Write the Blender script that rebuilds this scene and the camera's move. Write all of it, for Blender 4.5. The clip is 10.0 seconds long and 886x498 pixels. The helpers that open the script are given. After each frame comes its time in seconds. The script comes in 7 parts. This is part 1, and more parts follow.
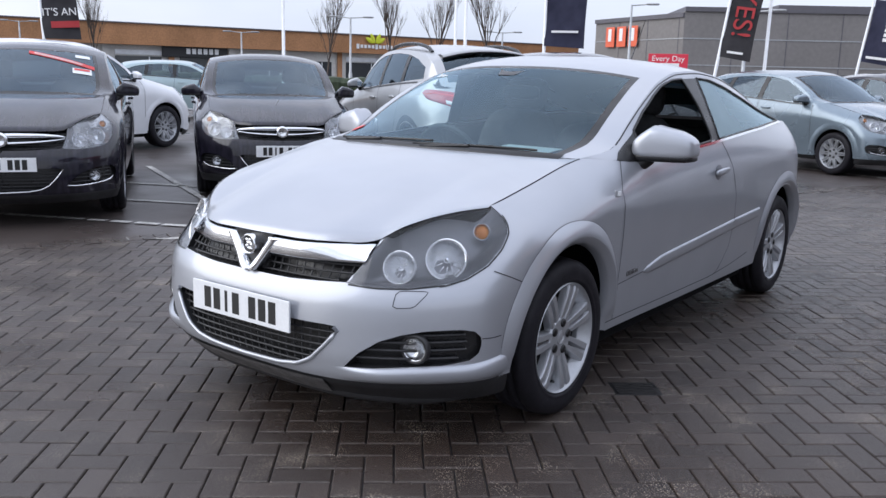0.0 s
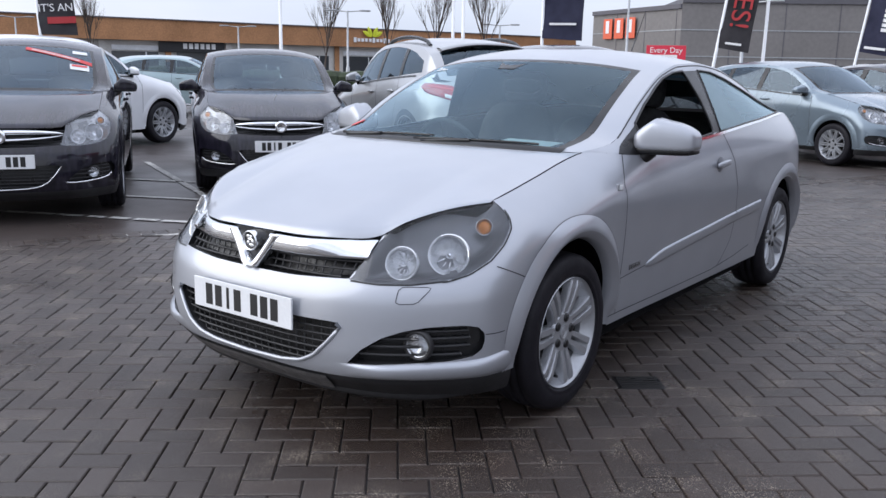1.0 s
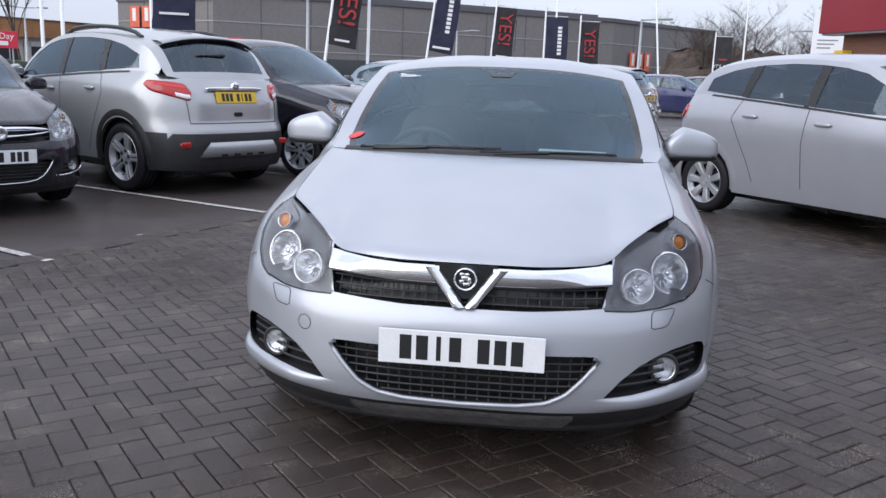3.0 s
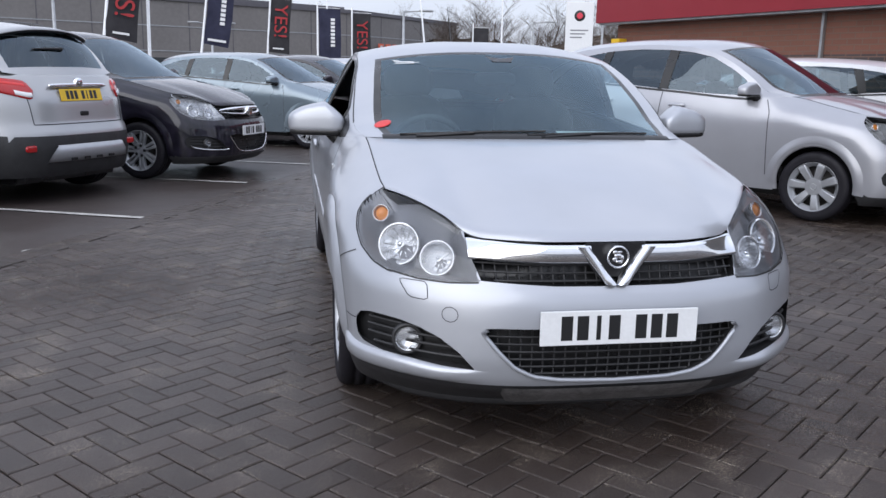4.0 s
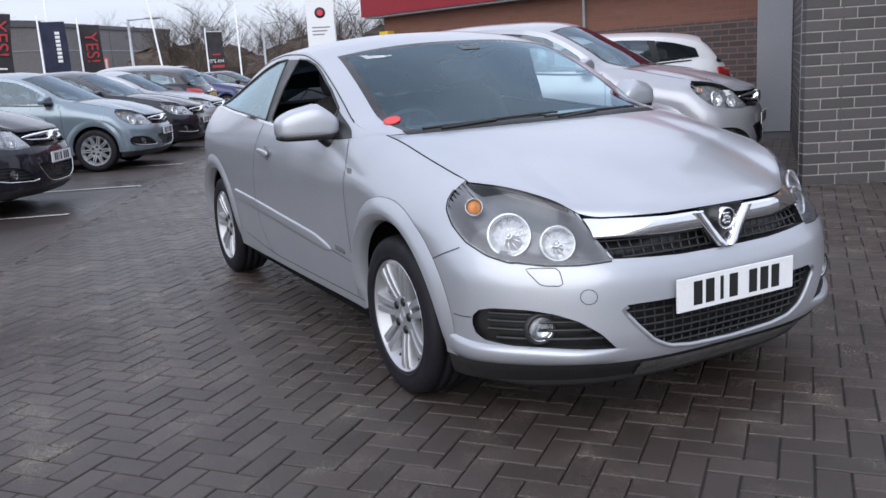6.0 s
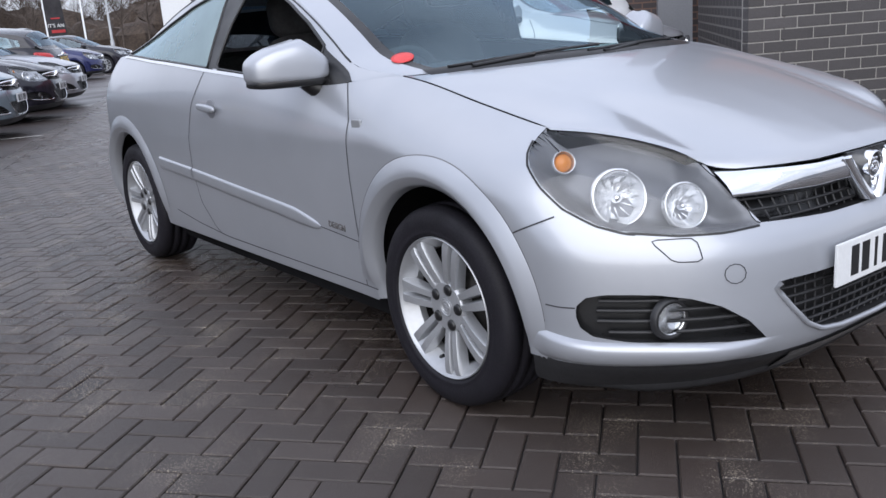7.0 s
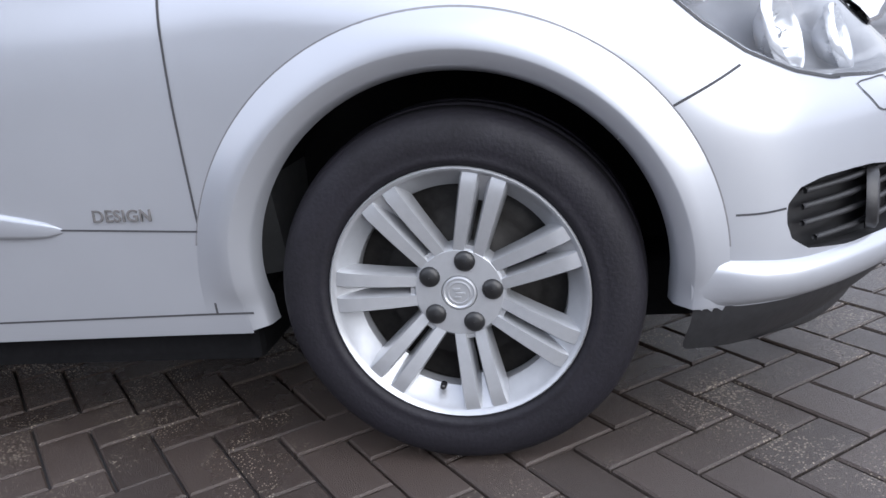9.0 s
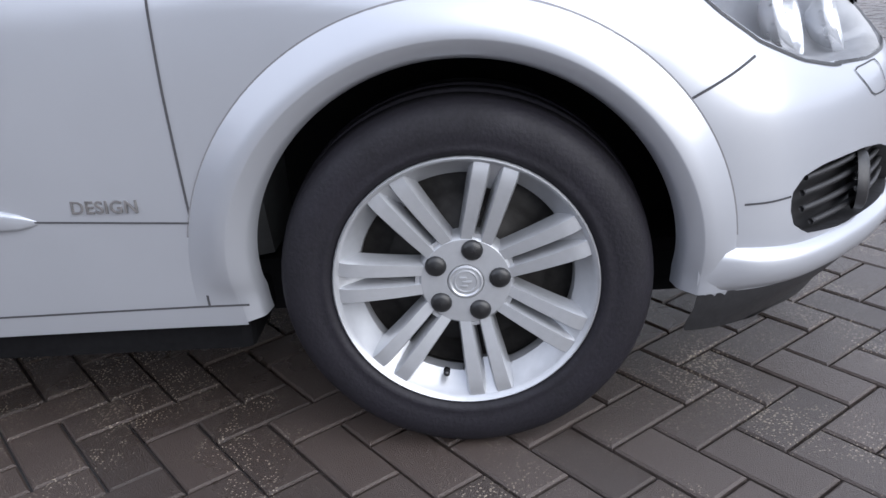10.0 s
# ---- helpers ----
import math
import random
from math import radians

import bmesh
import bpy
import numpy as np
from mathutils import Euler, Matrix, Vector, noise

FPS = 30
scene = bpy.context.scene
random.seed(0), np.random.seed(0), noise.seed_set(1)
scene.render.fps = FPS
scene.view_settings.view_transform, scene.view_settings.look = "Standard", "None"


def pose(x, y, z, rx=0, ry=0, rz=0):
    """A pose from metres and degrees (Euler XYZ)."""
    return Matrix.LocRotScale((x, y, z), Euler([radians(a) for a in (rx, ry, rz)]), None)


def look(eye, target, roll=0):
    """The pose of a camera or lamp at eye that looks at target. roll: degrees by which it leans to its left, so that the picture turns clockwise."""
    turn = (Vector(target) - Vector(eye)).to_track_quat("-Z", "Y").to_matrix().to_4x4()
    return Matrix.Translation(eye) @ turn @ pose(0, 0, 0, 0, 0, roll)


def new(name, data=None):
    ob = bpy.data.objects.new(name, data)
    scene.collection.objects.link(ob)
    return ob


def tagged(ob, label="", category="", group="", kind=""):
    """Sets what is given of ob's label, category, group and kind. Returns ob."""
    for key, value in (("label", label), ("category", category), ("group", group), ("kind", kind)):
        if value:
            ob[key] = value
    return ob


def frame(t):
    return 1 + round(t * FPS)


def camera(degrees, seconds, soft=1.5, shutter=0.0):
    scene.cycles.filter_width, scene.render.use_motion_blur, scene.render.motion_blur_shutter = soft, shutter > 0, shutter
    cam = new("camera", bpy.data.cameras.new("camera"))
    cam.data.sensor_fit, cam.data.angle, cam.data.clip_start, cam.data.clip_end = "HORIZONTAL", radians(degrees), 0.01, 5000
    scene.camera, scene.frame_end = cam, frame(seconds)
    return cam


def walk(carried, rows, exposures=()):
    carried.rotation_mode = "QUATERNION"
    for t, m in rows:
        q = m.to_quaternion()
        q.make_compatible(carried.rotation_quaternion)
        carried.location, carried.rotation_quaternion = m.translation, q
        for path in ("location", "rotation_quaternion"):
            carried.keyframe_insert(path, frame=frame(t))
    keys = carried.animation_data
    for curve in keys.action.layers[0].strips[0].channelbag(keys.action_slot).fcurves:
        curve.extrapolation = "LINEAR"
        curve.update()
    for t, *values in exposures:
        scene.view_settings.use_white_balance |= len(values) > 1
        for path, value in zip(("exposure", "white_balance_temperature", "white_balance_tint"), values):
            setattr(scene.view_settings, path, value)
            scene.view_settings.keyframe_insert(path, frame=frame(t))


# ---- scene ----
cam = camera(54.0, 10.0)
METRES, EYE, TILT, LEAN, TURN = 8.0, 1.5, 0.0, 0.0, 0.0
PATH = [
    (0, (2.391, -1.978, 1.292), (1.212, -0.412, 0.898), 1.4),
    (0.5, (2.396, -1.973, 1.294), (1.217, -0.407, 0.894), 1.1),
    (1, (2.372, -1.974, 1.296), (1.197, -0.408, 0.887), 1.0),
    (1.5, (2.042, -2.153, 1.29), (0.974, -0.501, 0.932), 1.8),
    (2, (1.52, -2.342, 1.259), (0.665, -0.577, 0.864), 2.5),
    (2.5, (0.894, -2.503, 1.294), (0.338, -0.628, 0.878), 3.2),
    (2.7, (0.622, -2.583, 1.314), (0.217, -0.668, 0.905), 3.0),
    (3.8, (-0.797, -2.558, 1.267), (-0.581, -0.609, 0.872), 0.6),
    (4, (-1.015, -2.513, 1.247), (-0.674, -0.584, 0.846), 1.1),
    (4.5, (-1.508, -2.312, 1.254), (-0.961, -0.435, 0.832), 0.8),
    (5, (-1.992, -2.176, 1.272), (-1.219, -0.382, 0.844), -1.6),
    (6.3, (-2.162, -1.895, 1.201), (-1.245, -0.166, 0.79), -2.8),
    (6.5, (-2.206, -1.694, 1.174), (-1.249, 0.001, 0.712), -1.6),
    (7, (-2.262, -1.093, 1.137), (-1.119, 0.465, 0.622), -4.3),
    (7.5, (-2.239, -0.461, 1.052), (-0.958, 0.97, 0.493), -5.0),
    (8, (-2.243, 0.099, 0.96), (-0.64, 1.116, 0.332), -7.4),
    (8.5, (-2.185, 0.44, 0.804), (-0.405, 1.146, 0.225), -9.4),
    (9, (-2.162, 0.641, 0.782), (-0.276, 1.002, 0.224), -5.9),
    (9.5, (-2.157, 0.707, 0.781), (-0.259, 0.935, 0.192), -5.2),
    (10, (-2.116, 0.818, 0.891), (-0.265, 0.951, 0.143), -4.6),
]
EXPOSURE = [(0, 0.44), (2.5, 0.36), (4.5, 0.26), (6.5, 0.34), (7.0, 0.36), (7.5, 0.42), (8, 0.60), (8.5, 0.82), (8.75, 0.95), (9, 1.05), (10, 1.0)]
walk(cam, [(t, look(eye, target, roll)) for t, eye, target, roll in PATH], EXPOSURE)

# ---- world, light ----
world = bpy.data.worlds.new("overcast_sky")
scene.world = world
world.use_nodes = True
wn, wl = world.node_tree.nodes, world.node_tree.links
wn.clear()
w_out, w_bg = wn.new("ShaderNodeOutputWorld"), wn.new("ShaderNodeBackground")
w_sky = wn.new("ShaderNodeTexSky")
w_sky.sky_type, w_sky.sun_disc = "NISHITA", False
w_sky.sun_elevation, w_sky.sun_rotation = radians(27), radians(222)
w_gain = wn.new("ShaderNodeMixRGB")
w_gain.blend_type, w_gain.inputs[0].default_value = "MULTIPLY", 1.0
w_gain.inputs[2].default_value = (0.10, 0.10, 0.10, 1)
w_noise, w_coord, w_map = wn.new("ShaderNodeTexNoise"), wn.new("ShaderNodeTexCoord"), wn.new("ShaderNodeMapping")
w_map.inputs["Scale"].default_value = (1.0, 1.0, 2.6)
w_noise.inputs["Scale"].default_value, w_noise.inputs["Detail"].default_value = 1.7, 5
w_ramp = wn.new("ShaderNodeValToRGB")
w_ramp.color_ramp.elements[0].position, w_ramp.color_ramp.elements[0].color = 0.30, (0.585, 0.66, 0.845, 1)
w_ramp.color_ramp.elements[1].position, w_ramp.color_ramp.elements[1].color = 0.72, (0.93, 0.965, 1.105, 1)
w_mix = wn.new("ShaderNodeMixRGB")
w_mix.inputs[0].default_value = 0.86
wl.new(w_coord.outputs["Generated"], w_map.inputs[0])
wl.new(w_map.outputs[0], w_noise.inputs["Vector"])
wl.new(w_noise.outputs["Fac"], w_ramp.inputs[0])
wl.new(w_sky.outputs[0], w_gain.inputs[1])
wl.new(w_gain.outputs[0], w_mix.inputs[1])
wl.new(w_ramp.outputs[0], w_mix.inputs[2])
# an overcast dome is dimmer towards the horizon than overhead
w_sep, w_rise, w_dome = wn.new("ShaderNodeSeparateXYZ"), wn.new("ShaderNodeMapRange"), wn.new("ShaderNodeMixRGB")
w_rise.inputs["From Min"].default_value, w_rise.inputs["From Max"].default_value = 0.0, 0.9
w_rise.inputs["To Min"].default_value, w_rise.inputs["To Max"].default_value = 0.72, 1.28
w_dome.blend_type, w_dome.inputs[0].default_value = "MULTIPLY", 1.0
wl.new(w_coord.outputs["Generated"], w_sep.inputs[0])
wl.new(w_sep.outputs[2], w_rise.inputs["Value"])
wl.new(w_mix.outputs[0], w_dome.inputs[1])
wl.new(w_rise.outputs[0], w_dome.inputs[2])
wl.new(w_dome.outputs[0], w_bg.inputs[0])
w_bg.inputs[1].default_value = 1.16
wl.new(w_bg.outputs[0], w_out.inputs[0])

sun = new("sun", bpy.data.lights.new("sun", "SUN"))
sun.data.energy, sun.data.angle, sun.data.color = 1.7, radians(70), (0.98, 0.98, 0.99)
sun.matrix_world = look((-10, -11, 8.5), (0, 0, 0))


# ---- materials ----
def material(name, base, rough=0.5, metal=0.0, vary=0.12, scale=6.0, fine=80.0, bump=0.0, coat=0.0, rough_vary=0.1, spec=0.5, tint=None, per_piece=0.0, island=False):
    m = bpy.data.materials.new(name)
    m.use_nodes = True
    n, l = m.node_tree.nodes, m.node_tree.links
    b = n["Principled BSDF"]
    b.inputs["Roughness"].default_value, b.inputs["Metallic"].default_value = rough, metal
    b.inputs["Coat Weight"].default_value, b.inputs["Coat Roughness"].default_value = coat, 0.03
    b.inputs["Specular IOR Level"].default_value = spec
    b.inputs["Base Color"].default_value = (*base, 1)
    if not (vary or bump or rough_vary):
        return m
    co = n.new("ShaderNodeTexCoord")
    big, small = n.new("ShaderNodeTexNoise"), n.new("ShaderNodeTexNoise")
    big.inputs["Scale"].default_value, big.inputs["Detail"].default_value = scale, 4
    small.inputs["Scale"].default_value, small.inputs["Detail"].default_value = fine, 3
    l.new(co.outputs["Object"], big.inputs["Vector"])
    l.new(co.outputs["Object"], small.inputs["Vector"])
    add = n.new("ShaderNodeMath")
    add.operation = "ADD"
    l.new(big.outputs["Fac"], add.inputs[0])
    l.new(small.outputs["Fac"], add.inputs[1])
    rng = n.new("ShaderNodeMapRange")
    rng.inputs["From Min"].default_value, rng.inputs["From Max"].default_value = 0.6, 1.4
    l.new(add.outputs[0], rng.inputs["Value"])
    mix = n.new("ShaderNodeMixRGB")
    other = tint or tuple(c * (1 - 2 * vary) for c in base)
    mix.inputs[1].default_value = (*(min(1, c * (1 + vary)) for c in base), 1)
    mix.inputs[2].default_value = (*other, 1)
    l.new(rng.outputs[0], mix.inputs[0])
    colour = mix.outputs[0]
    if per_piece:
        pick = n.new("ShaderNodeNewGeometry") if island else n.new("ShaderNodeObjectInfo")
        span = n.new("ShaderNodeMapRange")
        span.inputs["To Min"].default_value, span.inputs["To Max"].default_value = 1 - per_piece, 1 + per_piece
        l.new(pick.outputs["Random Per Island" if island else "Random"], span.inputs["Value"])
        mul = n.new("ShaderNodeMixRGB")
        mul.blend_type, mul.inputs[0].default_value = "MULTIPLY", 1
        l.new(colour, mul.inputs[1])
        l.new(span.outputs[0], mul.inputs[2])
        colour = mul.outputs[0]
    l.new(colour, b.inputs["Base Color"])
    if rough_vary:
        rr = n.new("ShaderNodeMapRange")
        rr.inputs["From Min"].default_value, rr.inputs["From Max"].default_value = 0.3, 0.7
        rr.inputs["To Min"].default_value, rr.inputs["To Max"].default_value = max(0.02, rough - rough_vary), min(1, rough + rough_vary)
        l.new(big.outputs["Fac"], rr.inputs["Value"])
        l.new(rr.outputs[0], b.inputs["Roughness"])
    if bump:
        bp = n.new("ShaderNodeBump")
        bp.inputs["Strength"].default_value, bp.inputs["Distance"].default_value = bump, 0.004
        l.new(small.outputs["Fac"], bp.inputs["Height"])
        l.new(bp.outputs[0], b.inputs["Normal"])
    return m


def glass(name, tint, gloss=1.5, sheen=(0.66, 0.86, 1.0)):
    m = bpy.data.materials.new(name)
    m.use_nodes = True
    n, l = m.node_tree.nodes, m.node_tree.links
    n.clear()
    out, mix = n.new("ShaderNodeOutputMaterial"), n.new("ShaderNodeMixShader")
    clear, shine, fres = n.new("ShaderNodeBsdfTransparent"), n.new("ShaderNodeBsdfGlossy"), n.new("ShaderNodeFresnel")
    clear.inputs[0].default_value = (*tint, 1)
    shine.inputs["Roughness"].default_value = 0.015
    shine.inputs["Color"].default_value = (*sheen, 1)
    fres.inputs["IOR"].default_value = gloss
    l.new(fres.outputs[0], mix.inputs[0])
    l.new(clear.outputs[0], mix.inputs[1])
    l.new(shine.outputs[0], mix.inputs[2])
    l.new(mix.outputs[0], out.inputs[0])
    return m


def car_paint(name, base, metal=0.55, rough=0.32, flake=0.0, spec=0.5, coat=0.7, film=0.07):
    m = material(name, base, rough, metal, vary=0.03, scale=1.3, fine=5.0, coat=coat, rough_vary=0.03, spec=spec)
    m.node_tree.nodes["Principled BSDF"].inputs["Coat Roughness"].default_value = film
    if flake:
        n, l = m.node_tree.nodes, m.node_tree.links
        b = n["Principled BSDF"]
        vor, rng, co = n.new("ShaderNodeTexVoronoi"), n.new("ShaderNodeBump"), n.new("ShaderNodeTexCoord")
        vor.inputs["Scale"].default_value = 1400
        rng.inputs["Strength"].default_value, rng.inputs["Distance"].default_value = flake, 0.0004
        l.new(co.outputs["Object"], vor.inputs["Vector"])
        l.new(vor.outputs["Distance"], rng.inputs["Height"])
        l.new(rng.outputs[0], b.inputs["Normal"])
    return m


M_SILVER = car_paint("silver_paint", (0.40, 0.415, 0.45), 0.45, 0.31, coat=0.55, film=0.07)
M_SILVER2 = car_paint("light_silver_paint", (0.37, 0.375, 0.405), 0.40, 0.30)
M_BLUEGREY = car_paint("blue_grey_paint", (0.20, 0.25, 0.29), 0.45, 0.28)
M_BLACKP = car_paint("black_paint", (0.010, 0.009, 0.017), 0.0, 0.5, spec=0.1)
M_BLACKP.node_tree.nodes["Principled BSDF"].inputs["Coat Weight"].default_value = 1.0
M_BLACKP.node_tree.nodes["Principled BSDF"].inputs["Coat Roughness"].default_value = 0.025


def rain_streaks(m, dry, wet):
    """Fine pale streaks that run along the car, where rain has dried."""
    n, l = m.node_tree.nodes, m.node_tree.links
    co, mp, noise, ramp = n.new("ShaderNodeTexCoord"), n.new("ShaderNodeMapping"), n.new("ShaderNodeTexNoise"), n.new("ShaderNodeValToRGB")
    mp.inputs["Scale"].default_value = (22, 1.6, 5)
    noise.inputs["Scale"].default_value, noise.inputs["Detail"].default_value = 1.4, 3
    ramp.color_ramp.elements[0].position, ramp.color_ramp.elements[0].color = 0.42, (*dry, 1)
    ramp.color_ramp.elements[1].position, ramp.color_ramp.elements[1].color = 0.75, (*wet, 1)
    l.new(co.outputs["Object"], mp.inputs[0])
    l.new(mp.outputs[0], noise.inputs["Vector"])
    l.new(noise.outputs["Fac"], ramp.inputs[0])
    l.new(ramp.outputs[0], n["Principled BSDF"].inputs["Base Color"])


rain_streaks(M_BLACKP, (0.0055, 0.005, 0.010), (0.022, 0.019, 0.032))
M_WHITEP = car_paint("white_paint", (0.72, 0.73, 0.75), 0.0, 0.3)
M_PALE = car_paint("pale_blue_green_paint", (0.36, 0.46, 0.48), 0.35, 0.3)
M_NAVY = car_paint("navy_paint", (0.015, 0.02, 0.09), 0.3, 0.25)
M_BEIGE = car_paint("mineral_silver_paint", (0.40, 0.405, 0.415), 0.40, 0.30)
M_PLASTIC = material("black_plastic", (0.022, 0.022, 0.024), 0.5, vary=0.2, scale=9, bump=0.15, rough_vary=0.08)
M_TRIM = material("dark_trim", (0.012, 0.012, 0.013), 0.32, vary=0.1)
M_LINER = material("matt_black_liner", (0.008, 0.008, 0.009), 0.95, vary=0.2, spec=0.1)
M_SEAM = material("seam_gap", (0.05, 0.05, 0.055), 0.9, vary=0.05)
M_TYRE = material("tyre_rubber", (0.013, 0.012, 0.016), 0.6, spec=0.25, vary=0.25, scale=9, fine=160, bump=0.25)
M_RIM = material("silver_alloy", (0.40, 0.41, 0.43), 0.33, 0.5, vary=0.04, scale=12, coat=0.5, rough_vary=0.05)
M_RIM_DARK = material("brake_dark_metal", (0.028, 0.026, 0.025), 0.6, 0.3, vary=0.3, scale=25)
M_CHROME = material("chrome", (0.82, 0.83, 0.85), 0.08, 1.0, vary=0.02, scale=4, rough_vary=0.03)
M_BEZEL = material("lamp_bezel_grey", (0.21, 0.215, 0.235), 0.38, 0.2, vary=0.1, scale=12)
M_BEZEL_S = material("lamp_bezel_silver", (0.52, 0.53, 0.55), 0.25, 0.5, vary=0.1, scale=12)
M_REFLECT = material("lamp_reflector", (0.80, 0.81, 0.83), 0.22, 0.75, vary=0.04, scale=30, rough_vary=0.06)
M_ORANGE = material("amber_bulb", (0.75, 0.26, 0.04), 0.25, vary=0.08)
M_RED = material("red_lamp_plastic", (0.42, 0.012, 0.014), 0.12, vary=0.1, scale=25, coat=0.6)
M_PLATE = material("plate_white", (0.74, 0.75, 0.76), 0.4, vary=0.04, scale=14)
M_PLATE_Y = material("plate_yellow", (0.72, 0.46, 0.02), 0.4, vary=0.04, scale=14)
M_INK = material("plate_black", (0.012, 0.012, 0.013), 0.45, vary=0.1)
M_FABRIC = material("dark_seat_fabric", (0.045, 0.045, 0.048), 0.9, vary=0.2, scale=14, fine=60, bump=0.2)
M_DASH = material("dark_dashboard", (0.05, 0.052, 0.055), 0.7, vary=0.12, scale=10, fine=50, bump=0.1)
M_GLASS = glass("windscreen_glass", (0.74, 0.90, 0.90), 1.64)
M_GLASS2 = glass("tinted_car_glass", (0.55, 0.66, 0.68), 1.85, (0.74, 0.88, 1.0))


def misted_glass(name, tint, base, share):
    """A pane with a film of damp that hides part of what is behind it."""
    m = glass(name, tint, 1.6)
    n, l = m.node_tree.nodes, m.node_tree.links
    mix = [q for q in n if q.type == "MIX_SHADER"][0]
    clear = [q for q in n if q.type == "BSDF_TRANSPARENT"][0]
    film, both, noise, co, rng = n.new("ShaderNodeBsdfDiffuse"), n.new("ShaderNodeMixShader"), n.new("ShaderNodeTexNoise"), n.new("ShaderNodeTexCoord"), n.new("ShaderNodeMapRange")
    film.inputs[0].default_value = (*base, 1)
    noise.inputs["Scale"].default_value, noise.inputs["Detail"].default_value = 3.0, 4
    rng.inputs["From Min"].default_value, rng.inputs["From Max"].default_value = 0.3, 0.7
    rng.inputs["To Min"].default_value, rng.inputs["To Max"].default_value = share - 0.12, share + 0.12
    l.new(co.outputs["Object"], noise.inputs["Vector"])
    l.new(noise.outputs["Fac"], rng.inputs["Value"])
    l.new(rng.outputs[0], both.inputs[0])
    l.new(clear.outputs[0], both.inputs[1])
    l.new(film.outputs[0], both.inputs[2])
    l.new(both.outputs[0], mix.inputs[1])
    return m


M_MIST = misted_glass("misted_quarter_glass", (0.70, 0.86, 0.84), (0.29, 0.35, 0.34), 0.66)
M_LENS = glass("clear_lamp_lens", (0.93, 0.94, 0.95), 1.5, (1, 1, 1))
# grey that paints the shade of the arch creases; also the bonnet's shut lines
M_CREASE = material("crease_shade_and_joint", (0.17, 0.17, 0.18), 0.6, vary=0.05)
M_SKID = material("grey_skid_plastic", (0.12, 0.115, 0.115), 0.55, vary=0.3, scale=12, bump=0.4)
M_STICKER = material("red_sticker", (0.62, 0.05, 0.05), 0.5, vary=0.05)
M_PAPER = material("white_paper", (0.75, 0.77, 0.77), 0.7, vary=0.04)
M_WHITE = material("white_paint_post", (0.74, 0.75, 0.76), 0.45, vary=0.08, scale=3)
M_GALV = material("galvanised_steel", (0.40, 0.41, 0.42), 0.5, 0.6, vary=0.12, scale=4)


# ---- building tools ----
def link_mesh(name, verts, faces, mat, parent=None, label="", smooth=True, normals=None, mats=None, mat_ids=None):
    me = bpy.data.meshes.new(name)
    me.from_pydata([tuple(map(float, v)) for v in verts], [], [tuple(map(int, f)) for f in faces])
    for m in mats or [mat]:
        me.materials.append(m)
    if mat_ids is not None:
        me.polygons.foreach_set("material_index", np.asarray(mat_ids, np.int32))
    me.polygons.foreach_set("use_smooth", np.full(len(me.polygons), smooth))
    me.update()
    if normals is not None:
        me.normals_split_custom_set_from_vertices([tuple(map(float, v)) for v in normals])
    ob = new(name, me)
    if parent:
        ob.parent = parent
    if label:
        tagged(ob, label)
    return ob


def part(name, bm, mat, parent, label="", smooth=False):
    me = bpy.data.meshes.new(name)
    bm.to_mesh(me)
    bm.free()
    me.materials.append(mat)
    me.polygons.foreach_set("use_smooth", np.full(len(me.polygons), smooth))
    ob = new(name, me)
    if parent:
        ob.parent = parent
    if label:
        tagged(ob, label)
    return ob


def thing(name, m, label, category, group="", kind=""):
    ob = new(name)
    ob.matrix_world = m
    ob.empty_display_size = 0.2
    return tagged(ob, label, category, group, kind)


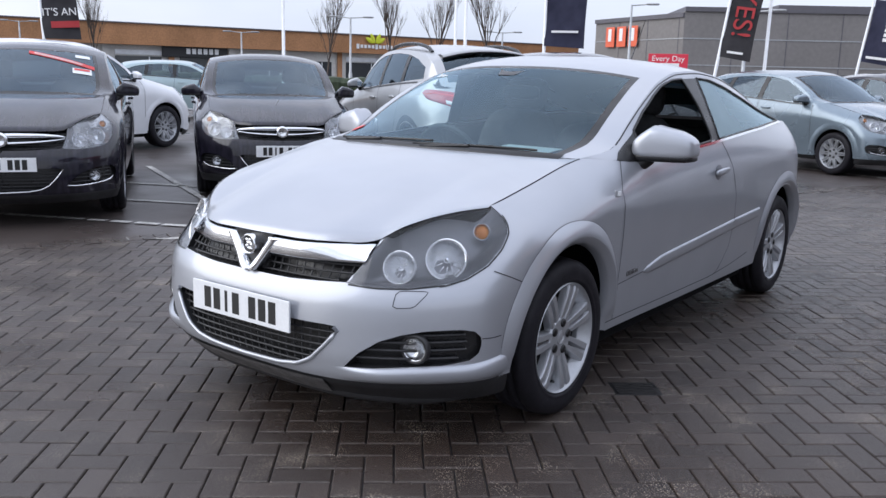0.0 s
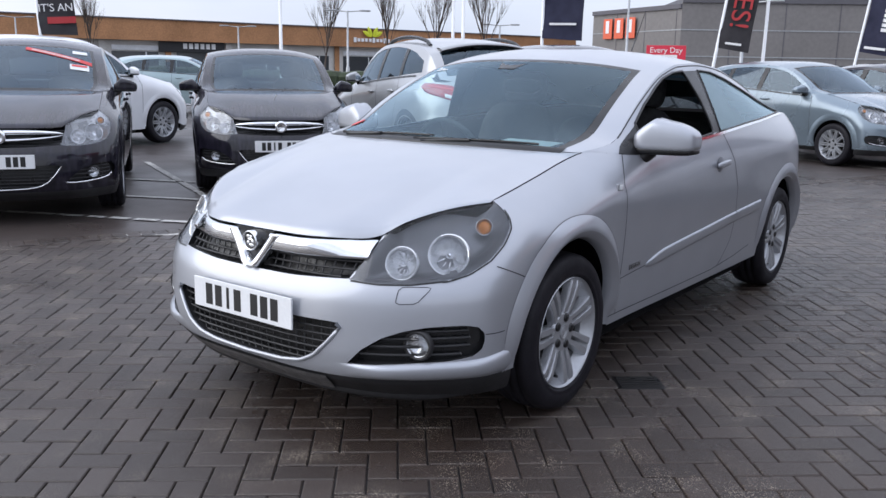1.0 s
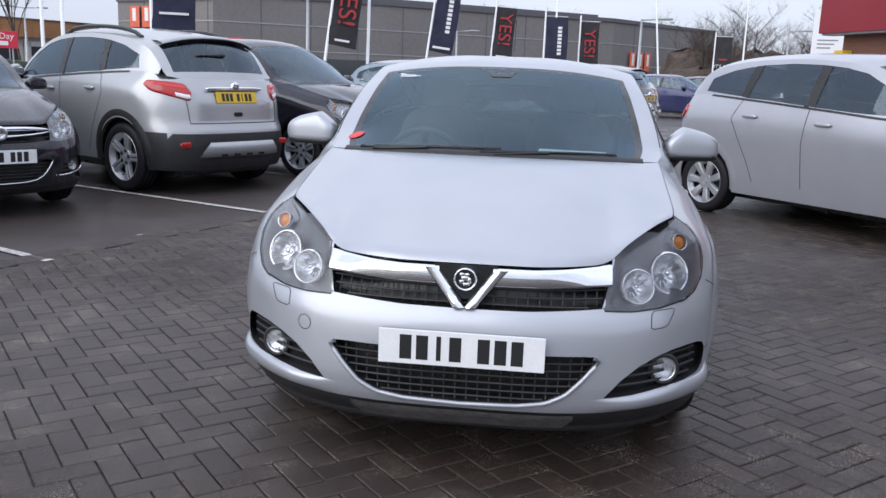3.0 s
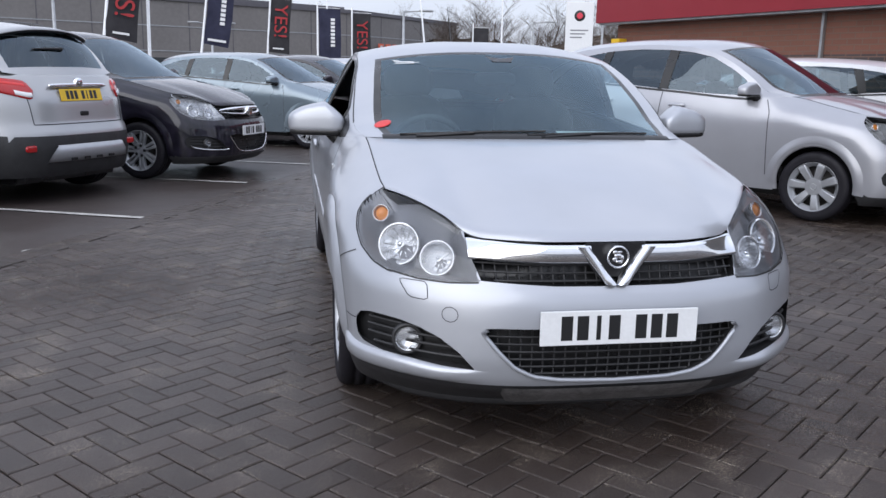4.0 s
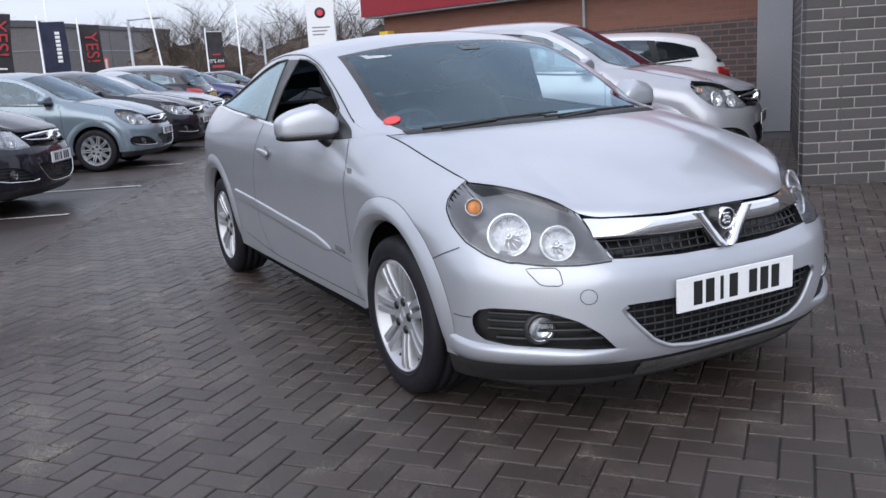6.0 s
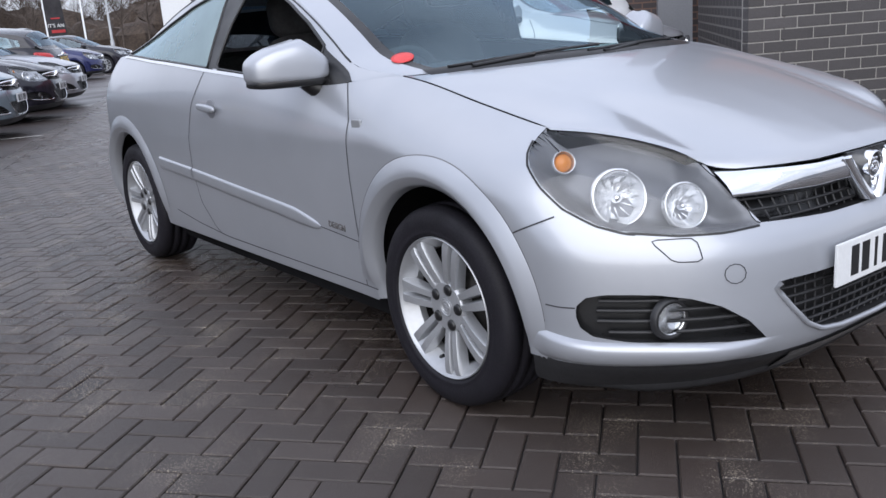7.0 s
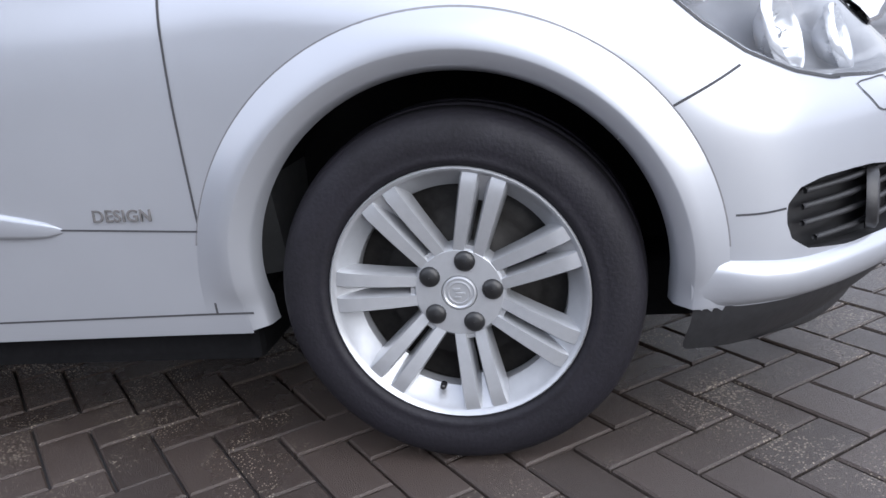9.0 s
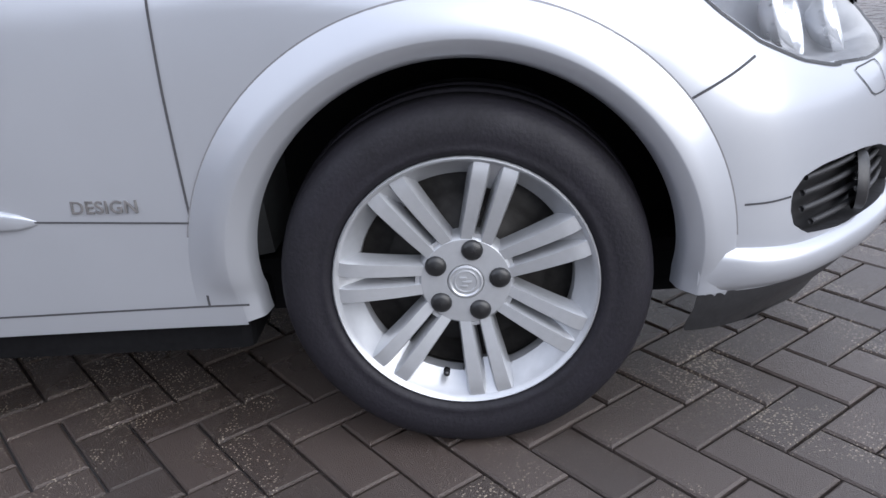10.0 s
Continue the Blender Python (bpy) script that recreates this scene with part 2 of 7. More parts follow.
class Pile:
    """Collects simple solids into one mesh."""

    def __init__(self):
        self.v, self.f = [], []

    def add(self, verts, faces):
        n = len(self.v)
        self.v += [tuple(map(float, p)) for p in verts]
        self.f += [tuple(i + n for i in f) for f in faces]
        return self

    def box(self, lo, hi, bevel=0.0):
        (x0, y0, z0), (x1, y1, z1) = lo, hi
        b = min(bevel, (x1 - x0) / 2.5, (y1 - y0) / 2.5, (z1 - z0) / 2.5)
        if b <= 0:
            v = [(x, y, z) for z in (z0, z1) for y in (y0, y1) for x in (x0, x1)]
            f = [(0, 2, 3, 1), (4, 5, 7, 6), (0, 1, 5, 4), (2, 6, 7, 3), (0, 4, 6, 2), (1, 3, 7, 5)]
            return self.add(v, f)
        bm = bmesh.new()
        bmesh.ops.create_cube(bm, size=1)
        for p in bm.verts:
            p.co = Vector(((x0 + x1) / 2 + p.co.x * (x1 - x0), (y0 + y1) / 2 + p.co.y * (y1 - y0), (z0 + z1) / 2 + p.co.z * (z1 - z0)))
        bmesh.ops.bevel(bm, geom=bm.edges[:], offset=b, segments=2, profile=0.7, affect="EDGES")
        self.add([p.co for p in bm.verts], [[p.index for p in f.verts] for f in bm.faces])
        bm.free()
        return self

    def grid(self, p, closed_u=False, closed_v=False, flip=False):
        """p: (m, n, 3)"""
        m, n, _ = p.shape
        f = []
        for i in range(m - (0 if closed_u else 1)):
            for j in range(n - (0 if closed_v else 1)):
                a, b, c, d = i * n + j, ((i + 1) % m) * n + j, ((i + 1) % m) * n + (j + 1) % n, i * n + (j + 1) % n
                f.append((a, d, c, b) if flip else (a, b, c, d))
        return self.add(p.reshape(-1, 3), f)

    def lathe(self, profile, n, axis="x", centre=(0, 0, 0), flip=False):
        """profile: (along, radius)"""
        a = np.linspace(0, 2 * np.pi, n, endpoint=False)
        pr = np.array(profile, float)
        al, r = np.broadcast_to(pr[None, :, 0], (n, len(pr))), pr[None, :, 1]
        c, s = r * np.cos(a)[:, None], r * np.sin(a)[:, None]
        p = {"x": np.stack([al, c, s], -1), "y": np.stack([s, al, c], -1), "z": np.stack([c, s, al], -1)}[axis] + np.array(centre)
        return self.grid(p, closed_u=True, flip=flip)

    def tube(self, points, r, n=8, closed=False):
        pts = np.array(points, float)
        radii = np.broadcast_to(np.asarray(r, float), (len(pts),))
        if closed:
            tang = np.roll(pts, -1, 0) - np.roll(pts, 1, 0)
        else:
            tang = np.gradient(pts, axis=0)
        tang /= np.linalg.norm(tang, axis=1)[:, None] + 1e-9
        up = np.array((0.13, 0.21, 0.97))
        rings = []
        for p, t, q in zip(pts, tang, radii):
            u = np.cross(t, up)
            u /= np.linalg.norm(u) + 1e-9
            w = np.cross(u, t)
            a = np.linspace(0, 2 * np.pi, n, endpoint=False)[:, None]
            rings.append(p + q * (np.cos(a) * u + np.sin(a) * w))
        self.grid(np.array(rings), closed_u=closed, closed_v=True)
        if not closed:
            k = len(self.v) - len(pts) * n
            self.f.append(tuple(range(k + n - 1, k - 1, -1)))
            self.f.append(tuple(range(len(self.v) - n, len(self.v))))
        return self

    def blob(self, centre, radii, e1=0.6, e2=0.6, nu=24, nv=14, warp=None):
        """A rounded solid between box and ellipsoid."""
        u, v = np.linspace(-np.pi, np.pi, nu, endpoint=False), np.linspace(-np.pi / 2, np.pi / 2, nv)
        sp = lambda t, e: np.sign(t) * np.abs(t) ** e  # noqa: E731
        U, V = np.meshgrid(u, v, indexing="ij")
        p = np.stack([sp(np.cos(V), e1) * sp(np.cos(U), e2), sp(np.cos(V), e1) * sp(np.sin(U), e2), sp(np.sin(V), e1)], -1) * np.array(radii)
        if warp:
            p = warp(p)
        return self.grid(p + np.array(centre), closed_u=True)

    def prism(self, outline, lo, hi, axis="y"):
        """A flat outline drawn out along an axis; outline in the other two axes, in order."""
        n = len(outline)
        put = {"x": lambda a, b, t: (t, a, b), "y": lambda a, b, t: (a, t, b), "z": lambda a, b, t: (a, b, t)}[axis]
        v = [put(a, b, t) for t in (lo, hi) for a, b in outline]
        f = [tuple(range(n))[::-1], tuple(range(n, 2 * n))] + [(i, (i + 1) % n, n + (i + 1) % n, n + i) for i in range(n)]
        return self.add(v, f)

    def moved(self, m):
        self.v = [tuple(m @ Vector(p)) for p in self.v]
        return self

    def link(self, name, mat, parent=None, label="", smooth=False):
        return link_mesh(name, self.v, self.f, mat, parent, label, smooth)


def curve_of(*pts):
    """A smooth curve through (x, y) points, flat beyond its ends."""
    px, py = np.array(pts, float).T
    d = np.diff(py) / np.diff(px)
    m = np.r_[d[0], [0 if a * b <= 0 else 2 * a * b / (a + b) for a, b in zip(d, d[1:])], d[-1]]

    def f(v):
        v = np.clip(np.asarray(v, float), px[0], px[-1])
        i = np.clip(np.searchsorted(px, v) - 1, 0, len(px) - 2)
        h = px[i + 1] - px[i]
        t = (v - px[i]) / h
        return (1 + 2 * t) * (1 - t) ** 2 * py[i] + t * (1 - t) ** 2 * h * m[i] + t * t * (3 - 2 * t) * py[i + 1] + t * t * (t - 1) * h * m[i + 1]

    return f


def step01(v, a, b):
    t = np.clip((np.asarray(v, float) - a) / (b - a), 0, 1)
    return t * t * (3 - 2 * t)


def inside(poly, p):
    """Which of the points p (n, 2) lie in the polygon."""
    poly, x, y = np.array(poly, float), p[:, 0], p[:, 1]
    hit = np.zeros(len(p), bool)
    for (x0, y0), (x1, y1) in zip(poly, np.roll(poly, -1, 0)):
        cross = (y0 > y) != (y1 > y)
        hit ^= cross & (x < (x1 - x0) * (y - y0) / (y1 - y0 + 1e-12) + x0)
    return hit


def nearest_on(poly, p):
    """The nearest points of a polygon's edge to p (n, 2)."""
    poly = np.array(poly, float)
    best, far = p.copy(), np.full(len(p), 1e9)
    for a, b in zip(poly, np.roll(poly, -1, 0)):
        t = np.clip(((p - a) @ (b - a)) / ((b - a) @ (b - a) + 1e-12), 0, 1)[:, None]
        q = a + t * (b - a)
        d = np.linalg.norm(q - p, axis=1)
        best[d < far] = q[d < far]
        far = np.minimum(far, d)
    return best


def rounded(poly, n=4, r=0.3):
    """A polygon with its corners cut round."""
    poly, out = np.array(poly, float), []
    for a, b, c in zip(np.roll(poly, 1, 0), poly, np.roll(poly, -1, 0)):
        p, q = b + (a - b) * r, b + (c - b) * r
        for t in np.linspace(0, 1, n):
            out.append((1 - t) ** 2 * p + 2 * t * (1 - t) * b + t * t * q)
    return np.array(out)


# ---- car bodies ----
def smin(a, b, p=36.0):
    return (a**-p + b**-p) ** (-1 / p)


BUMPER = curve_of((0.18, 0.12), (0.215, 0.075), (0.25, 0.035), (0.30, 0.012), (0.36, 0.004), (0.46, 0.008), (0.53, 0.016), (0.565, 0.028), (0.60, 0.050), (0.65, 0.064), (0.73, 0.074), (0.9, 0.09))
WIDTH = curve_of((0.4, 0.852), (0.88, 0.868), (1.35, 0.853), (2.0, 0.862), (2.6, 0.868), (3.45, 0.874), (3.9, 0.86), (4.3, 0.83))
SECTION = curve_of((0.18, 0.93), (0.25, 0.957), (0.35, 0.972), (0.45, 0.983), (0.6, 0.995), (0.72, 1.0), (0.85, 0.998), (1.1, 0.98))
EDGE_Z = curve_of((0.5, 0.829), (0.8, 0.893), (1.1, 0.957), (1.2, 0.968), (1.33, 0.957), (1.5, 0.945), (2.2, 0.985), (3.0, 1.03), (3.7, 1.055), (3.95, 1.03), (4.15, 1.0))
EDGE_X = curve_of((0.5, 0.70), (1.16, 0.705), (1.37, 0.782), (1.6, 0.812), (2.3, 0.828), (3.0, 0.812), (3.7, 0.745), (4.15, 0.70))
NOSE_Z = curve_of((0, 0.722), (0.3, 0.722), (0.43, 0.722), (0.466, 0.732), (0.5, 0.752), (0.55, 0.778), (0.6, 0.800), (0.65, 0.817), (0.70, 0.829))
BONNET_Z = curve_of((0, 0.739), (0.3, 0.738), (0.42, 0.736), (0.46, 0.743), (0.50, 0.765), (0.55, 0.792), (0.60, 0.814), (0.65, 0.829), (0.70, 0.837))
BONNET_Y = curve_of((0, 0.069), (0.2, 0.076), (0.3, 0.103), (0.4, 0.160), (0.45, 0.202), (0.5, 0.254), (0.55, 0.312), (0.6, 0.38), (0.65, 0.457), (0.7, 0.543))
TAIL = curve_of((0.2, 0.10), (0.3, 0.03), (0.45, 0.0), (0.58, 0.02), (0.62, 0.05), (0.8, 0.08), (1.05, 0.22))
CENTRE_Z = curve_of((1.0, 0.975), (1.2, 1.075), (1.5, 1.213), (1.8, 1.342), (1.95, 1.380), (2.2, 1.405), (2.7, 1.398), (3.2, 1.345), (3.6, 1.275), (3.72, 1.245), (3.95, 1.10), (4.08, 0.99))
RAIL_Z = curve_of((1.16, 0.969), (1.372, 0.998), (1.55, 1.098), (1.7, 1.178), (1.85, 1.243), (2.0, 1.292), (2.2, 1.330), (2.45, 1.338), (2.7, 1.322), (3.0, 1.270), (3.3, 1.195), (3.6, 1.105), (3.75, 1.058), (3.95, 1.03), (4.24, 0.985))
RAIL_X = curve_of((1.16, 0.70), (1.372, 0.735), (1.7, 0.705), (2.0, 0.668), (2.4, 0.652), (2.9, 0.650), (3.3, 0.648), (3.7, 0.66), (4.24, 0.66))


class Shell:
    """The smooth skin of a small car, nose at y = 0, tail towards +y; yk and zk stretch it along and upward, sx across."""

    def __init__(self, yk=((0, 4.29), (0, 4.29)), zk=((0, 1.4), (0, 1.4)), sx=1.0, hubs=(0.878, 3.492), hub_z=0.308, arch=0.362, centre=CENTRE_Z, rail=RAIL_Z, tail=TAIL, belt=EDGE_Z):
        self.yk, self.zk, self.sx, self.hubs, self.hub_z, self.arch = yk, zk, sx, hubs, hub_z, arch
        self.centre, self.rail, self.tail, self.belt = centre, rail, tail, belt

    def out(self, p):
        p = np.asarray(p, float)
        return np.stack([p[..., 0] * self.sx, np.interp(p[..., 1], *self.yk), np.interp(p[..., 2], *self.zk)], -1)

    def back_y(self, y):
        return np.interp(y, self.yk[1], self.yk[0])

    def back_z(self, z):
        return np.interp(z, self.zk[1], self.zk[0])

    def front_y(self, x, z):
        x = np.abs(x)
        dz = np.clip(np.asarray(z, float) - 0.6, 0, None)
        return BUMPER(z) + (0.5 * dz + 2.0 * dz**2) * step01(x, 0.2, 0.46) + 0.40 * (x / 0.84) ** 3.3

    def rear_y(self, x, z):
        return 4.29 - self.tail(z) - 0.33 * (np.abs(x) / 0.82) ** 4

    def side_x(self, y, z):
        y, z = np.asarray(y, float), np.asarray(z, float)
        dz = np.clip(z - 0.6, 0, None)
        fx = 0.84 * (np.clip(y - BUMPER(z) - 0.5 * dz - 2.0 * dz**2, 1e-3, None) / 0.40) ** (1 / 3.3)
        rx = 0.82 * (np.clip(4.29 - self.tail(z) - y, 1e-3, None) / 0.33) ** 0.25
        top = self.belt(y)
        w = WIDTH(y) * SECTION(z)
        sd = w - (WIDTH(y) * SECTION(top) - EDGE_X(y)) * np.clip((z / top - 0.8) / 0.2, 0, 1) ** 1.8
        return smin(smin(fx, sd), rx)

    def side_point(self, y, z, s=1, lift=0.0):
        """A place on the flank with its normal, given y and z in the finished car."""
        hy, hz = self.back_y(y), self.back_z(z)
        f = lambda a, b: np.stack([self.side_x(a, b), a, b], -1)  # noqa: E731
        p = self.out(f(hy, hz))
        du, dv = self.out(f(hy + 0.004, hz)) - p, self.out(f(hy, hz + 0.004)) - p
        n = np.cross(du, dv)
        n /= np.linalg.norm(n, axis=-1, keepdims=True)
        return (p + n * lift) * np.array([s, 1, 1]), n * np.array([s, 1, 1])

    def front_point(self, x, z, s=1, lift=0.0):
        """The same on the nose, given x (positive) and z of the standard car."""
        x, z = np.asarray(x, float), np.asarray(z, float)
        f = lambda a, b: np.stack([a, self.front_y(a, b), b], -1)  # noqa: E731
        p = self.out(f(x, z))
        du, dv = self.out(f(x + 0.003, z)) - p, self.out(f(x, z + 0.003)) - p
        n = np.cross(du, dv)
        n /= np.linalg.norm(n, axis=-1, keepdims=True)
        return (p + n * lift) * np.array([s, 1, 1]), n * np.array([s, 1, 1])

    def lower(self, fine):
        """The skin below bonnet and windows: standard places, with the faces as a grid."""
        xs = np.linspace(0, 0.70, int(0.70 / fine) + 1)
        rows = int(0.62 / fine) + 1
        v = np.linspace(0, 1, rows)
        lip = max(1, int(round(0.079 / 0.54 * (rows - 1))))
        cols = []
        for x in xs:
            z = np.interp(v, (0, v[lip], 1), (0.185, 0.264, NOSE_Z(x)))
            y = self.front_y(x, z)
            if x > 0.475:
                y[-1], z[-1] = BONNET_Y(x) + 0.004, BONNET_Z(x) - 0.005
            cols.append(np.stack([np.full(rows, x), y, z], -1))
        a, b = float(self.front_y(0.7, 0.7)), float(self.rear_y(0.7, 0.7))
        for t in np.linspace(0, 1, int((b - a) / (fine * 1.25)) + 1)[1:-1]:
            ym = a + t * (b - a)
            low = 0.185 + 0.062 * step01(ym, 0.54, 0.62)
            zt = float(self.belt(ym))
            for _ in range(6):
                zt = float(self.belt(self.front_y(0.7, zt) + t * (self.rear_y(0.7, zt) - self.front_y(0.7, zt))))
            z = np.interp(v, (0, v[lip], 1), (low, 0.264 + (low - 0.185) * 0.37, zt))
            y = self.front_y(0.7, z) + t * (self.rear_y(0.7, z) - self.front_y(0.7, z))
            cols.append(np.stack([self.side_x(y, z), y, z], -1))
        for x in np.linspace(0.70, 0, int(0.70 / (fine * 1.6)) + 1):
            z = 0.247 + v * (self.belt(4.15) - 0.247)
            cols.append(np.stack([np.full(rows, x), self.rear_y(x, z), z], -1))
        half = np.array(cols)
        self.rows, self.half, self.front_columns = rows, len(half), len(xs)
        p = np.concatenate([half[:0:-1] * np.array([-1, 1, 1]), half])
        m, n = len(p), rows
        i, j = np.meshgrid(np.arange(m - 1), np.arange(n - 1), indexing="ij")
        k = (i * n + j).ravel()
        return p.reshape(-1, 3), np.stack([k, k + n, k + n + 1, k + 1], -1)


def normals_of(p, faces):
    n = np.zeros_like(p)
    c = np.cross(p[faces[:, 2]] - p[faces[:, 0]], p[faces[:, 3]] - p[faces[:, 1]])
    for k in range(faces.shape[1]):
        np.add.at(n, faces[:, k], c)
    return n / (np.linalg.norm(n, axis=1, keepdims=True) + 1e-12)


def edge_points(faces, mask):
    """Points shared by faces in and out of the mask."""
    return np.intersect1d(np.unique(faces[mask]), np.unique(faces[~mask]))


def keep_corners(poly, q, side=None):
    """Puts the nearest edge point on each sharp corner of an outline."""
    poly = np.asarray(poly, float)
    for k in range(len(poly)):
        a, b = poly[k] - poly[k - 1], poly[(k + 1) % len(poly)] - poly[k]
        if abs(math.atan2(a[0] * b[1] - a[1] * b[0], a @ b)) < 0.6:
            continue
        d = np.linalg.norm(q - poly[k], axis=1)
        for s in (1, -1) if side is not None else (0,):
            dd = d + (1e9 * (side != s) if s else 0)
            if len(dd) and dd.min() < 0.05:
                q[int(dd.argmin())] = poly[k]


def cut_front(sh, p, faces, poly, beside=None):
    """Marks the faces of the nose within an outline in x, z (round the corner: in y, z) and draws the edge of the mesh onto it."""
    column = np.abs(np.arange(len(p)) // sh.rows - (sh.half - 1))
    front = column < sh.front_columns
    c, fr = p[faces].mean(1), front[faces].all(1)
    mask = fr & inside(poly, np.stack([np.abs(c[:, 0]), c[:, 2]], -1)) & (c[:, 1] < 0.95)
    if beside is not None:
        mask |= ~fr & inside(beside, np.stack([c[:, 1], c[:, 2]], -1)) & (c[:, 1] < 0.95)
    e = edge_points(faces, mask)
    s = np.where(p[e, 0] < 0, -1.0, 1.0)
    f = front[e]
    q = nearest_on(poly, np.stack([np.abs(p[e, 0]), p[e, 2]], -1))
    q0 = q[f]
    keep_corners(poly, q0, s[f])
    q[f] = q0
    q[np.abs(p[e, 0]) < 1e-6, 0] = 0
    ef = e[f]
    p[ef, 0], p[ef, 2] = q[f, 0] * s[f], q[f, 1]
    p[ef, 1] = sh.front_y(q[f, 0], q[f, 1])
    if beside is not None and (~f).any():
        es = e[~f]
        q = nearest_on(beside, p[es][:, 1:])
        p[es, 1], p[es, 2] = q[:, 0], q[:, 1]
        p[es, 0] = s[~f] * sh.side_x(q[:, 0], q[:, 1])
    return mask


def cut_arch(sh, p, faces, hub, r):
    """Drops the faces within a wheel arch, with a clean round edge."""
    f = sh.out(p)
    c = f[faces].mean(1)
    mask = (np.hypot(c[:, 1] - hub, c[:, 2] - sh.hub_z) < r) & (np.abs(c[:, 0]) > 0.45)
    e = edge_points(faces, mask)
    g = f[e]
    dy, dz = g[:, 1] - hub, g[:, 2] - sh.hub_z
    k = r / (np.hypot(dy, dz) + 1e-9)
    y, z = sh.back_y(hub + dy * k), sh.back_z(np.maximum(sh.hub_z + dz * k, f[:, 2].min()))
    p[e, 0] = np.sign(p[e, 0]) * sh.side_x(y, z)
    p[e, 1], p[e, 2] = y, z
    return mask


def piece(name, p, nrm, faces, mask, mat, parent, label="", shift=0.0):
    used = np.unique(faces[mask])
    back = np.zeros(len(p), int)
    back[used] = np.arange(len(used))
    return link_mesh(name, p[used] - nrm[used] * shift, back[faces[mask]], mat, parent, label, True, nrm[used])


def ribbon(points, normals, width, lift, closed=False):
    """A thin band along a line on a surface."""
    pts, nr = np.array(points), np.array(normals)
    t = np.roll(pts, -1, 0) - np.roll(pts, 1, 0) if closed else np.gradient(pts, axis=0)
    side = np.cross(t, nr)
    side /= np.linalg.norm(side, axis=1, keepdims=True) + 1e-9
    g = np.stack([pts - side * width / 2 + nr * lift, pts + side * width / 2 + nr * lift], 1)
    return Pile().grid(g, closed_u=closed)


def dense(pts, step=0.02, closed=False):
    pts = np.array(list(pts) + ([pts[0]] if closed else []), float)
    d = np.r_[0, np.cumsum(np.linalg.norm(np.diff(pts, axis=0), axis=1))]
    t = np.linspace(0, d[-1], max(3, int(d[-1] / step) + 1))
    if closed:
        t = t[:-1]
    return np.stack([np.interp(t, d, pts[:, k]) for k in range(pts.shape[1])], -1)


# ---- wheels ----
WHEELS = {}


